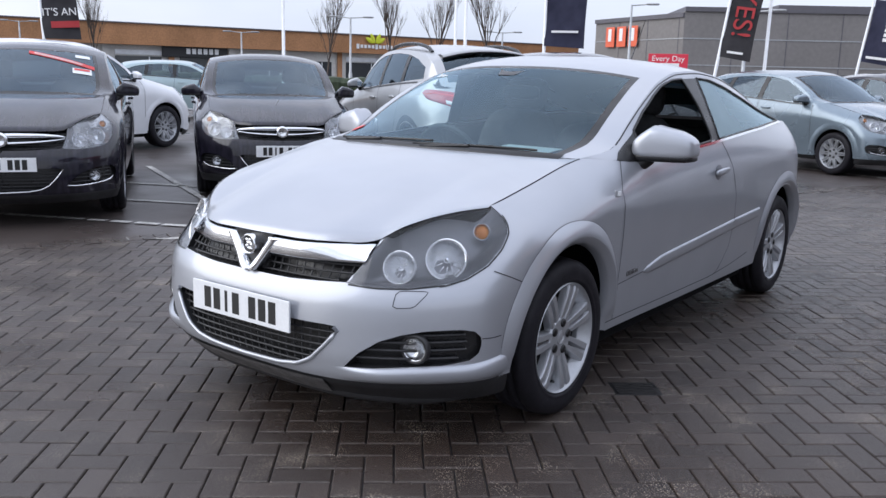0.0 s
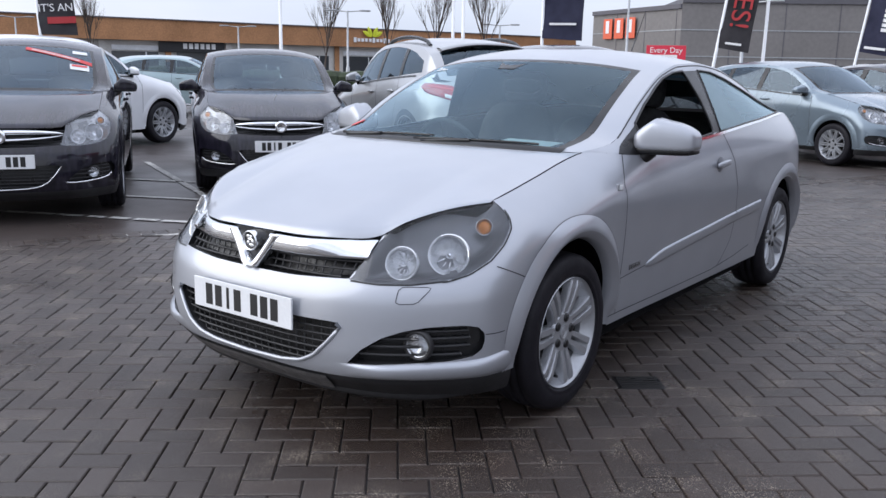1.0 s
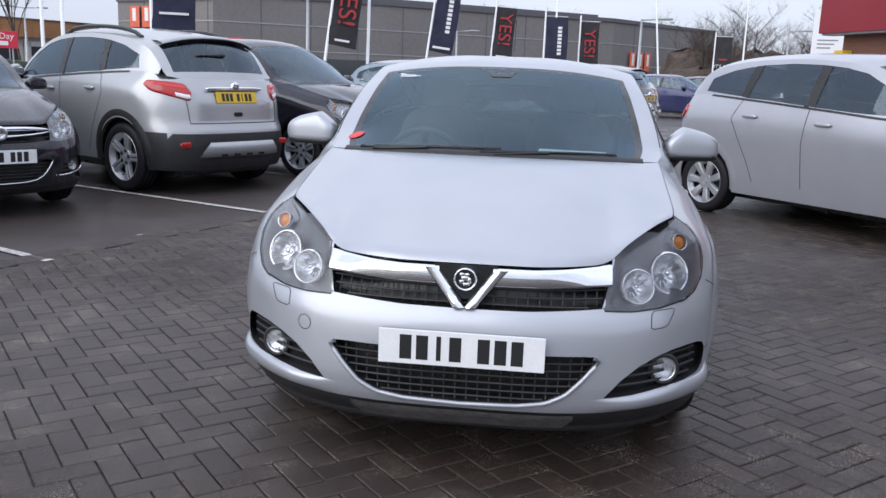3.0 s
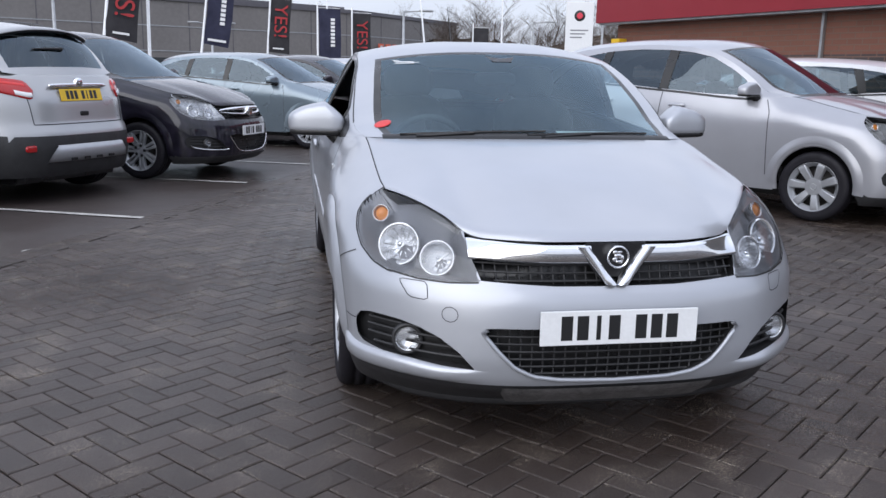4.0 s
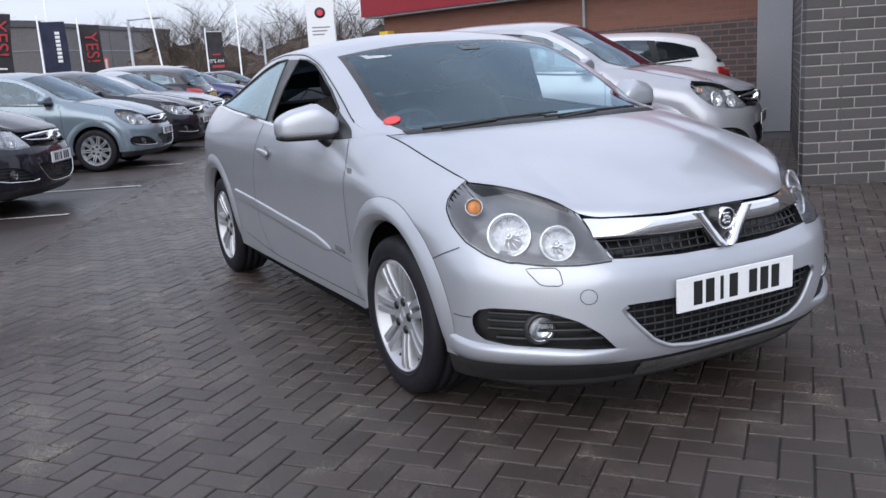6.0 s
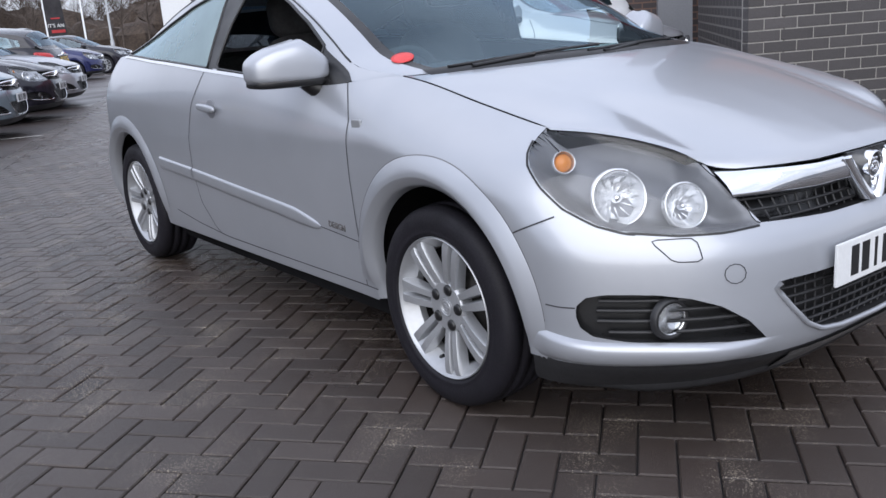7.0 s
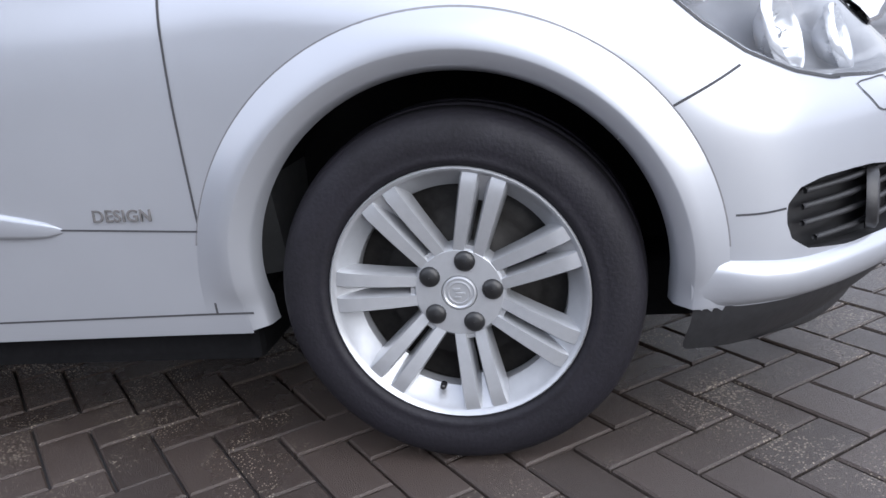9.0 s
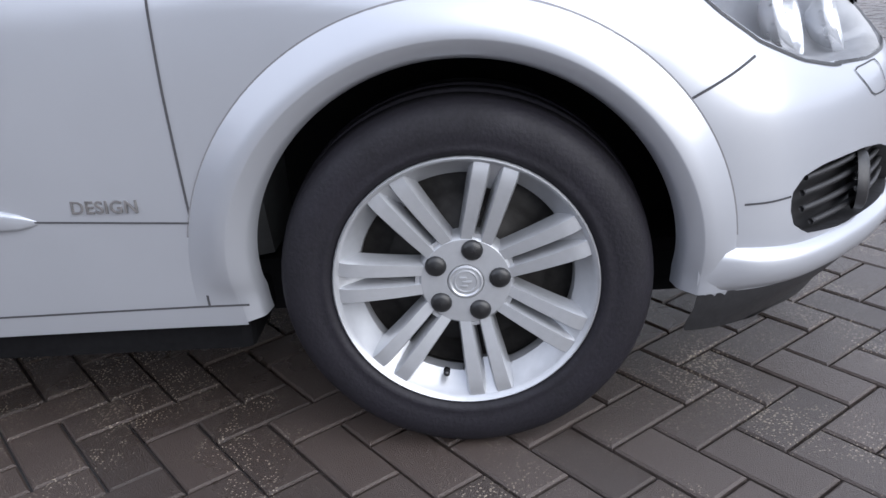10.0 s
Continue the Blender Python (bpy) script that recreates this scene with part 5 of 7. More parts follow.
WIN5 = [
    ("glass", [(1.46, 0.965), (1.60, 1.085), (1.75, 1.165), (1.95, 1.245), (2.15, 1.285), (2.30, 1.295), (2.33, 1.0), (1.9, 0.975)]),
    ("trim", [(2.30, 1.295), (2.40, 1.30), (2.42, 1.005), (2.33, 1.0)]),
    ("glass", [(2.40, 1.30), (2.62, 1.295), (2.85, 1.265), (3.02, 1.232), (3.08, 1.045), (2.8, 1.03), (2.42, 1.005)]),
    ("trim", [(3.02, 1.232), (3.10, 1.215), (3.15, 1.05), (3.08, 1.045)]),
    ("glass", [(3.10, 1.215), (3.28, 1.170), (3.46, 1.115), (3.50, 1.07), (3.15, 1.05)]),
]
WIN5_TALL = [
    ("glass", [(1.46, 0.965), (1.60, 1.09), (1.75, 1.17), (1.95, 1.25), (2.15, 1.285), (2.30, 1.298), (2.33, 1.0), (1.9, 0.975)]),
    ("trim", [(2.30, 1.298), (2.40, 1.305), (2.42, 1.005), (2.33, 1.0)]),
    ("glass", [(2.40, 1.305), (2.70, 1.31), (3.02, 1.295), (3.08, 1.04), (2.8, 1.03), (2.42, 1.005)]),
    ("trim", [(3.02, 1.295), (3.12, 1.285), (3.16, 1.05), (3.08, 1.04)]),
    ("glass", [(3.12, 1.285), (3.36, 1.25), (3.62, 1.18), (3.66, 1.08), (3.16, 1.05)]),
]
TAIL_HATCH = (0.50, 0.79, (0.79, 0.83), (0.93, 0.97))
TAIL_SWEPT = (0.50, 0.815, (0.80, 0.90), (0.965, 0.998))


def mirrored(q):
    return np.concatenate([q[:0:-1] * np.array([-1, 1, 1]), q])


def face(root, sh):
    """Lens-shaped chrome grille wing with a round badge, bright edges of the lower grille and the fog lamp pods."""
    xs = np.linspace(-0.45, 0.45, 41)
    for lo, hi, out in ((0.625, 0.650, 0.010), (0.676, 0.712, 0.014)):
        g = []
        for x in xs:
            k = math.sqrt(max(0.02, 1 - (x / 0.455) ** 2))
            mid = 0.662 + 0.022 * abs(x)
            zz = mid + (np.array([lo, lo + 0.004, (lo + hi) / 2, hi - 0.004, hi]) - 0.662) * k
            p, n = sh.front_point(np.full(5, abs(x)), zz)
            p[:, 0] *= 1 if x >= 0 else -1
            p[:, 1] += np.array([0.012, -out, -out - 0.006, -out, 0.012])
            g.append(p)
        Pile().grid(np.array(g), flip=True).link("grille_bar", M_CHROME, root, "chrome grille bar", True)
    p, n = sh.front_point(0.0, 0.664)
    Pile().lathe([(-0.042, 0.001), (-0.042, 0.030), (-0.048, 0.042), (-0.044, 0.054), (-0.030, 0.060), (0.02, 0.060)], 24, "y", (0, float(p[1]), float(p[2]))).link("badge", M_CHROME, root, "round chrome badge", True)
    q = dense(np.array([(0.43, 0.447), (0.385, 0.388), (0.33, 0.333), (0.27, 0.303), (0.18, 0.290), (0.0, 0.284)])[::-1], 0.03)
    p, n = sh.front_point(q[:, 0], q[:, 1])
    Pile().tube(mirrored(p + np.array([0, -0.004, 0])), 0.006, 6).link("grille_edge", M_CHROME, root, "thin bright edge of the lower grille", True)
    q = dense(np.array([(0.451, 0.330), (0.50, 0.322), (0.60, 0.326), (0.70, 0.336), (0.755, 0.350), (0.776, 0.37)]), 0.03)
    for s in (1, -1):
        p, n = sh.front_point(q[:, 0], q[:, 1], s)
        Pile().tube(p + n * 0.003, 0.007, 6).link("fog_lamp_edge", M_CHROME, root, "thin bright edge of the fog lamp pod", True)


def back(root, sh, length, rz, skirt):
    """Bar over the plate, rear wiper, lip of the roof, reflectors and skid plate."""
    top = rz + 0.055
    y = float(sh.out(sh_rear(sh, 0.0, float(sh.back_z(top))))[1])
    Pile().blob((0, y + 0.004, top + 0.028), (0.36, 0.022, 0.022), 0.5, 0.5, 24, 10).link("tailgate_bar", M_CHROME, root, "chrome bar over the plate", True)
    Pile().lathe([(0.0, 0.045), (0.030, 0.044), (0.036, 0.036), (0.036, 0.001)], 20, "y", (0, y - 0.004, top + 0.055)).link("badge", M_CHROME, root, "round chrome badge", True)
    for s in (1, -1):
        q = sh.out(sh_rear(sh, 0.60, 0.46 if skirt else 0.40))
        Pile().blob((s * q[0], q[1] + 0.002, q[2]), (0.085, 0.014, 0.030), 0.5, 0.5, 16, 8).link("rear_reflector", M_RED, root, "red bumper reflector", True)
    # seams of the tailgate, its handle and the wiper on the rear window
    z = np.linspace(0.63, 0.96, 12)
    for s in (1, -1):
        p = rear_patch(sh, s, 0.545 + 0.03 * (z - 0.63) / 0.33, z, np.full(12, 0.002))
        Pile().tube(p, 0.004, 5).link("tailgate_seam", M_SEAM, root, "", True)
    x = np.linspace(-0.545, 0.545, 21)
    p = rear_patch(sh, 1, np.abs(x), np.full(21, 0.63), np.full(21, 0.002))
    p[:, 0] = np.abs(p[:, 0]) * np.sign(x)
    Pile().tube(p, 0.004, 5).link("tailgate_seam", M_SEAM, root, "", True)
    q = sh.out(sh_rear(sh, 0.0, 0.70))
    Pile().blob((0, q[1] + 0.001, q[2]), (0.055, 0.008, 0.022), 0.4, 0.4, 16, 8).link("tailgate_handle", M_TRIM, root, "dark tailgate handle recess", True)
    a = np.linspace(-0.08, 0.42, 8)
    p = roof_point(sh, np.full(8, 3.955), a, 0.012)
    Pile().tube(p, (0.018, 0.017, 0.015, 0.012, 0.010, 0.008, 0.007, 0.006), 6).link("rear_wiper", M_TRIM, root, "black rear wiper", True)
    if skirt:
        # roof spoiler with a dark lower edge, silver skid plate with slots
        a = np.linspace(-0.84, 0.84, 25)
        root_line, tip = roof_point(sh, np.full(25, 3.66), a, 0.003), roof_point(sh, np.full(25, 3.80), a, 0.030)
        tip = tip + np.array([0, 0.075, -0.010]) * (1 - np.abs(a[:, None]) ** 6)
        under = roof_point(sh, np.full(25, 3.83), a, 0.002)
        blade = Pile().grid(np.stack([root_line, (root_line + tip) / 2 + np.array([0, 0, 0.012]), tip, tip - np.array([0, 0.004, 0.014])], 1)).link("roof_spoiler", M_BEIGE, root, "painted roof spoiler", True)
        Pile().grid(np.stack([tip - np.array([0, 0.002, 0.012]), tip - np.array([0, 0.012, 0.034]), under], 1)).link("spoiler_underside", M_TRIM, blade, "black underside of the spoiler", True)
        x = np.linspace(-1, 1, 27)
        rows = []
        for t, wide, lift in ((0.0, 0.50, -0.01), (0.04, 0.495, 0.018), (0.5, 0.46, 0.026), (0.96, 0.40, 0.022), (1.0, 0.395, -0.01)):
            zz = np.full(27, 0.355 + 0.125 * t)
            p = rear_patch(sh, 1, np.abs(x) * wide, zz, np.full(27, lift))
            p[:, 0] = np.abs(p[:, 0]) * np.sign(x)
            rows.append(p)
        skid = Pile().grid(np.array(rows)).link("skid_plate", M_RIM, root, "silver skid plate", True)
        for k in (-0.24, -0.08, 0.08, 0.24):
            q = rear_patch(sh, 1, np.array([abs(k)]), np.array([0.375]), np.array([0.026]))[0]
            Pile().box((k - 0.035, q[1] - 0.010, q[2] - 0.012), (k + 0.035, q[1] + 0.004, q[2] + 0.012), 0.004).link("skid_slot", M_TRIM, skid, "dark slot")


def roof_point(sh, y, a, lift=0.0):
    """A place on roof or rear window: y along the middle, a across (-1 to 1)."""
    def at(yy, q):
        bow = 0.16 - 0.26 * step01(yy, 2.6, 3.9)
        yr = yy + bow
        zr = sh.rail(yr)
        return sh.out(np.stack([q * RAIL_X(yr), yy + bow * np.abs(q) ** 2, zr + (sh.centre(yy) - zr) * (1 - np.abs(q) ** 2.5)], -1))
    p = at(y, a)
    n = np.cross(at(y, a + 0.01) - p, at(y + 0.01, a) - p)
    n /= np.linalg.norm(n, axis=-1, keepdims=True)
    return p + n * lift


def sh_rear(sh, x, z):
    return np.array([x, float(sh.rear_y(x, z)), z])


def door_lines(root, sh, seam, paint):
    """Shut lines of two doors a side, their handles, and the black strip under the windows."""
    for s in (1, -1):
        for pts in ([(1.36, 0.94), (1.315, 0.84), (1.315, 0.60), (1.31, 0.36)], [(2.37, 0.99), (2.40, 0.70), (2.37, 0.36)], [(3.12, 1.03), (3.20, 0.86), (3.10, 0.70), (2.98, 0.52), (2.90, 0.36)]):
            q = dense(pts, 0.03)
            q = np.stack([np.interp(q[:, 0], *sh.yk), np.interp(q[:, 1], *sh.zk)], -1)
            p, n = sh.side_point(q[:, 0], q[:, 1], s)
            ribbon(p, n, 0.007, 0.0015).link("shut_line", seam, root)
        for y, z in ((2.20, 0.865), (2.98, 0.89)):
            p, n = sh.side_point(float(np.interp(y, *sh.yk)), float(np.interp(z, *sh.zk)), s)
            Pile().blob((0, 0, 0), (0.016, 0.085, 0.017), 0.6, 0.7, 16, 8).moved(Matrix.Translation(p + n * 0.016)).link("door_handle", paint, root, "painted pull handle", True)
        ys = np.linspace(1.47, 3.55, 30)
        p, n = sh.side_point(np.interp(ys, *sh.yk), np.interp(sh.belt(ys) - 0.006, *sh.zk), s)
        ribbon(p, n, 0.020, 0.004).link("belt_trim", M_TRIM, root, "black strip under the windows", True)


def parked(name, label, nose, heading, paint, length, width, height, wheelbase, front, wheel_r=0.305, tall=False, style="multi", skirt=None, roof_rails=False, lamps=True, three=None, detail=0.03):
    root = thing(name, pose(nose[0], nose[1], 0, 0, 0, heading + 90), label, "car", "parked cars")
    hz = wheel_r
    yk = ((0, 0.878, 3.492, 4.29), (0, front, front + wheelbase, length))
    zk = ((0, 0.25, 0.72, 1.0, 1.405), (0, 0.25, 0.72 + (height - 1.405) * 0.42, 1.0 + (height - 1.405) * 0.55, height))
    sh = Shell(yk, zk, width / 1.753, (front, front + wheelbase), hz, wheel_r + 0.052, CENTRE_TALL if tall else CENTRE_Z, RAIL_TALL if tall else RAIL_Z)
    build_car(root, sh, paint, detail, False, tail_lamps=(TAIL_SWEPT if skirt else TAIL_HATCH) if lamps else None, skirt=skirt)
    bonnet(root, sh, paint, 14)
    greenhouse(root, sh, paint, three or (WIN5_TALL if tall else WIN5), False, M_GLASS2, (3.81, 4.035) if tall else (3.64, 4.0))
    cabin(root, sh)
    for hy in sh.hubs:
        for s in (1, -1):
            add_wheel(root, s * 0.822 * sh.sx, hy, hz, wheel_r / 0.312, style)
    k = sh.out(np.array([0.885, 1.50, 1.0]))
    for s in (1, -1):
        mirror_housing(root, s, (k[0] * s, k[1], k[2]), paint if paint is not M_BLACKP else M_BLACKP, 0.95)
    pz = float(sh.out(np.array([0, 0, 0.49]))[2])
    plate(root, 0.52, -0.012, pz)
    rz = float(sh.out(np.array([0, 0, 0.85 if skirt else 0.79]))[2])
    plate(root, 0.52, float(sh.out(sh_rear(sh, 0.0, float(sh.back_z(rz))))[1]) + 0.012, rz, True, True, 14)
    face(root, sh)
    door_lines(root, sh, M_BEZEL if paint is M_BLACKP else M_SEAM, paint)
    back(root, sh, length, rz, skirt)
    Pile().box((-0.62, 0.35, 0.17), (0.62, length - 0.3, 0.28), 0.03).link("underbody", M_TRIM, root, "dark underbody")
    if roof_rails:
        for s in (1, -1):
            ys = np.linspace(1.95, 3.5, 12)
            lift = 0.050 * np.clip(np.sin(np.pi * (ys - 1.95) / 1.55), 0, 1) ** 0.35
            Pile().tube(roof_point(sh, ys, np.full(12, 0.86 * s), 0) + np.stack([0 * lift, 0 * lift, lift], -1), 0.022, 8).link("roof_rail", M_TRIM, root, "black roof rail", True)
    return root


parked("black_hatchback", "black five-door hatchback with rain-streaked bonnet", (-4.07, 3.935), -37, M_BLACKP, 4.0, 1.70, 1.48, 2.511, 0.83, tall=True)
strip_car = parked("black_family_hatchback", "black family hatchback with a red windscreen strip", (-4.47, 1.35), -35, M_BLACKP, 4.42, 1.81, 1.51, 2.685, 0.93, 0.325)
parked("silver_crossover", "silver compact crossover with black plastic skirts", (-6.56, 8.26), 150, M_BEIGE, 4.28, 1.78, 1.65, 2.555, 0.90, 0.345, True, "five", M_PLASTIC, True)
parked("black_people_carrier", "black people carrier parked nose out in a bay", (-1.45, 7.95), -25, M_BLACKP, 4.47, 1.80, 1.635, 2.70, 0.95, 0.32, True, "twin")
parked("grey_blue_hatchback", "blue-grey metallic hatchback parked in a bay", (0.37, 11.85), -25, M_BLUEGREY, 4.0, 1.74, 1.49, 2.511, 0.83, tall=True)
parked("silver_people_carrier", "silver compact people carrier with plastic wheel covers", (4.74, 4.22), -52, M_SILVER2, 4.29, 1.81, 1.615, 2.644, 0.92, 0.31, True, "cover")
parked("white_hatchback", "white hatchback parked beside the brick building", (2.79, 8.37), 152, M_WHITEP, 4.2, 1.79, 1.48, 2.578, 0.88, 0.315, True)
parked("white_crossover", "white crossover parked in the next row", (-10.95, 7.50), 100, M_WHITEP, 4.55, 1.84, 1.66, 2.64, 0.93, 0.345, True, detail=0.05)
parked("pale_blue_hatchback", "pale blue-green hatchback parked beyond the white crossover", (-16.6, 14.6), 52, M_PALE, 4.0, 1.74, 1.49, 2.511, 0.83, tall=True, detail=0.05)
parked("black_saloon", "black family car with large headlamps", (1.5, 14.2), -25, M_BLACKP, 4.4, 1.80, 1.50, 2.68, 0.95, 0.32, detail=0.05)
parked("grey_family_car", "silver-grey family car parked in a bay", (2.5, 16.6), -25, M_SILVER2, 4.5, 1.82, 1.49, 2.70, 0.95, 0.32, detail=0.05)
parked("black_estate", "black estate car parked nose in", (-1.2, 20.2), 152, M_BLACKP, 4.4, 1.80, 1.55, 2.65, 0.9, 0.32, True, detail=0.05)
parked("silver_off_roader", "silver crossover parked nose in at the row's end", (-0.9, 22.6), 152, M_BEIGE, 4.44, 1.85, 1.64, 2.64, 0.9, 0.345, True, "five", M_PLASTIC, detail=0.05)
parked("black_family_car", "black family car behind the dark blue hatchback", (9.0, 33.4), -25, M_BLACKP, 4.5, 1.82, 1.49, 2.70, 0.95, 0.32, detail=0.05)
parked("navy_hatchback", "dark blue hatchback at the end of the row", (6.6, 29.0), -25, M_NAVY, 4.0, 1.74, 1.49, 2.511, 0.83, tall=True, detail=0.05)




# ---- details of the silver hatchback ----
def glass_point(sh, yc, a, lift=0.0):
    """A place on windscreen or roof: yc along the middle, a across (-1 to 1)."""
    def at(y, q):
        yr = y + 0.16
        zr = sh.rail(yr)
        return sh.out(np.stack([q * RAIL_X(yr), y + 0.16 * np.abs(q) ** 2, zr + (sh.centre(y) - zr) * (1 - np.abs(q) ** 2.5)], -1))
    yc, a = np.asarray(yc, float), np.asarray(a, float)
    p = at(yc, a)
    n = np.cross(at(yc, a + 0.01) - p, at(yc + 0.01, a) - p)
    n /= np.linalg.norm(n, axis=-1, keepdims=True)
    return p + n * lift, n


plate(hero, 0.52, -0.006, 0.466, tilt=0)
for s in (1, -1):
    # chrome wing of the grille
    xs = np.linspace(0.085, 0.461, 26)
    g = []
    for x in xs:
        lo, hi = 0.652 + 0.006 * (x / 0.45) ** 2, 0.716 + 0.005 * (x / 0.45) ** 4
        zz = np.array([lo, lo + 0.002, lo + 0.012, (lo + hi) / 2, hi - 0.012, hi - 0.002, hi])
        pr = np.array([0.012, -0.006, -0.012, -0.014, -0.011, -0.006, 0.012])
        k = float(step01(x, 0.22, 0.46))
        pt = np.stack([np.full(7, x), SH.front_y(x, 0.66 + 0 * zz) * (1 - k) + SH.front_y(x, zz) * k + pr, zz], -1)
        g.append(pt * np.array([s, 1, 1]))
    Pile().grid(np.array(g), flip=s > 0).link("chrome_wing", M_CHROME, hero, "bright chrome grille wing", True)
    t = np.linspace(0, 1, 14)
    xc, zc = 0.112 - 0.094 * t, 0.712 - 0.120 * t
    w = 0.046 - 0.006 * t
    g = []
    for x, z, ww in zip(xc, zc, w):
        xx = np.array([x - ww / 2, x - ww / 2 + 0.003, x - ww * 0.2, x + ww * 0.2, x + ww / 2 - 0.003, x + ww / 2])
        pr = np.array([0.012, -0.018, -0.024, -0.024, -0.018, 0.012])
        g.append(np.stack([xx * s, SH.front_y(np.abs(xx) * 0, np.full(6, max(z, 0.6))) + pr, np.full(6, z)], -1))
    Pile().grid(np.array(g), flip=s < 0).link("chrome_arm", M_CHROME, hero, "chrome arm of the grille chevron", True)
by = float(SH.front_y(0, 0.681)) - 0.012
Pile().prism([(-0.10, 0.722), (0.10, 0.722), (0.012, 0.612), (-0.012, 0.612)], by + 0.008, by + 0.03).link("chevron_back", M_TRIM, hero, "black panel behind the badge")
badge = Pile().lathe([(-0.016, 0.0365), (-0.020, 0.0350), (-0.021, 0.0325), (-0.016, 0.0300), (0.02, 0.0300)], 40, "y", (0, by, 0.681)).lathe([(0.02, 0.0365), (-0.016, 0.0365)], 40, "y", (0, by, 0.681)).link("badge", M_CHROME, hero, "round chrome badge", True)
Pile().lathe([(-0.013, 0.0305), (-0.013, 0.0005)], 32, "y", (0, by, 0.681)).link("badge_disc", M_TRIM, badge, "black disc")
emblem = Pile()
for x0, z0, w, h in ((-0.010, 0.014, 0.009, 0.007), (0.006, 0.015, 0.008, 0.005), (0.000, 0.003, 0.014, 0.007), (0.013, -0.004, 0.006, 0.010), (-0.011, -0.008, 0.008, 0.006), (0.004, -0.016, 0.012, 0.005)):
    emblem.blob((x0, by - 0.014, 0.681 + z0), (w, 0.004, h), 0.8, 0.8, 14, 8)
emblem.link("badge_relief", M_CHROME, badge, "plain chrome relief")

# bright edge under the lower grille
low = [q for q in INTAKE if q[0] >= 0 and not (q[1] > 0.4561)]
low = np.array([(0.0, 0.286)] + [tuple(q) for q in low if q[0] > 0.01])
full = dense(np.concatenate([low[::-1] * np.array([-1, 1]), low[1:]]), 0.02)
pt, n = SH.front_point(np.abs(full[:, 0]), full[:, 1])
pt[:, 0] *= np.where(full[:, 0] < 0, -1, 1)
Pile().tube(pt + np.array([0, -0.001, -0.004]), 0.0075, 8).link("grille_edge", M_SILVER, hero, "thin painted edge of the lower grille", True)

# the rounded ledge that runs from the wheel arch forward under the fog lamp
for s in (1, -1):
    rows = []
    rise, prof = np.array([0.0, 0.08, 0.25, 0.50, 0.75, 0.92, 1.0]), np.array([0.0, 0.008, 0.016, 0.020, 0.019, 0.013, -0.002])
    for x in np.linspace(0.40, 0.73, 24):
        k = float(step01(x, 0.40, 0.58))
        zz = 0.266 + (0.316 + 0.016 * step01(x, 0.45, 0.73) - 0.266) * rise
        p, n = SH.front_point(np.full(7, x), zz, s)
        rows.append(p + n * (prof * k)[:, None])
    for y in np.linspace(float(SH.front_y(0.73, 0.29)) + 0.016, 0.508, 13):
        k = 1 - 0.62 * float(step01(y, 0.40, 0.508))
        zz = 0.266 + (0.332 + 0.016 * step01(y, 0.30, 0.50) - 0.266) * rise
        p, n = SH.side_point(np.full(7, y), zz, s)
        rows.append(p + n * (prof * k)[:, None])
    Pile().grid(np.array(rows), flip=s < 0).link("bumper_ledge", M_SILVER, hero, "rounded painted ledge under the fog lamp", True)

# turned-under lower edge of the lip
xs = np.linspace(-0.76, 0.76, 61)
g = []
for x in xs:
    p, _ = SH.front_point(np.full(4, abs(x)), np.full(4, 0.188))
    p[:, 0] = x
    k = 1 - 0.8 * float(step01(abs(x), 0.62, 0.76))
    p[:, 1] += np.array([-0.001, 0.002, 0.012, 0.06])
    p[:, 2] -= np.array([-0.002, 0.014, 0.024, 0.020]) * k
    g.append(p)
Pile().grid(np.array(g), flip=False).link("lip_edge", M_PLASTIC, hero, "black lower edge of the bumper lip", True)

# grey skid panel in the middle of the black lip
xs = np.linspace(-0.36, 0.36, 25)
g = []
for x in xs:
    zz = np.linspace(0.176, 0.258, 6)
    zz = 0.258 - (0.258 - zz) * min(1.0, (0.375 - abs(x)) / 0.05)
    p, n = SH.front_point(np.full(6, abs(x)), zz, 1, 0.006)
    p[:, 0] = x
    g.append(p)
Pile().grid(np.array(g), flip=True).link("skid_panel", M_SKID, hero, "scuffed grey plastic panel in the lip", True)
xs = np.linspace(-0.72, 0.72, 40)
pa, _ = glass_point(SH, np.full(40, 1.035), xs / 0.80, 0.004)
pb = pa + np.array([0, -0.055, -0.018])
Pile().grid(np.stack([pa, pb, pb + np.array([0, 0.0, -0.02])], 1)).link("scuttle_panel", M_TRIM, hero, "black scuttle panel below the windscreen", True)


def seam_side(pts, width=0.0042, mat=None, name="shut_line", parent=None, lift=0.0012, closed=False):
    q = dense(pts, 0.015, closed)
    for s in (1, -1):
        p, n = SH.side_point(q[:, 0], q[:, 1], s)
        ribbon(p, n, width, lift, closed).link(name, mat or M_SEAM, parent or hero)


def seam_front(pts, width=0.0035, closed=False, sides=(1, -1), mat=None):
    q = dense(pts, 0.012, closed)
    for s in sides:
        p, n = SH.front_point(q[:, 0], q[:, 1], s)
        ribbon(p, n, width, 0.0012, closed).link("shut_line", mat or M_SEAM, hero)


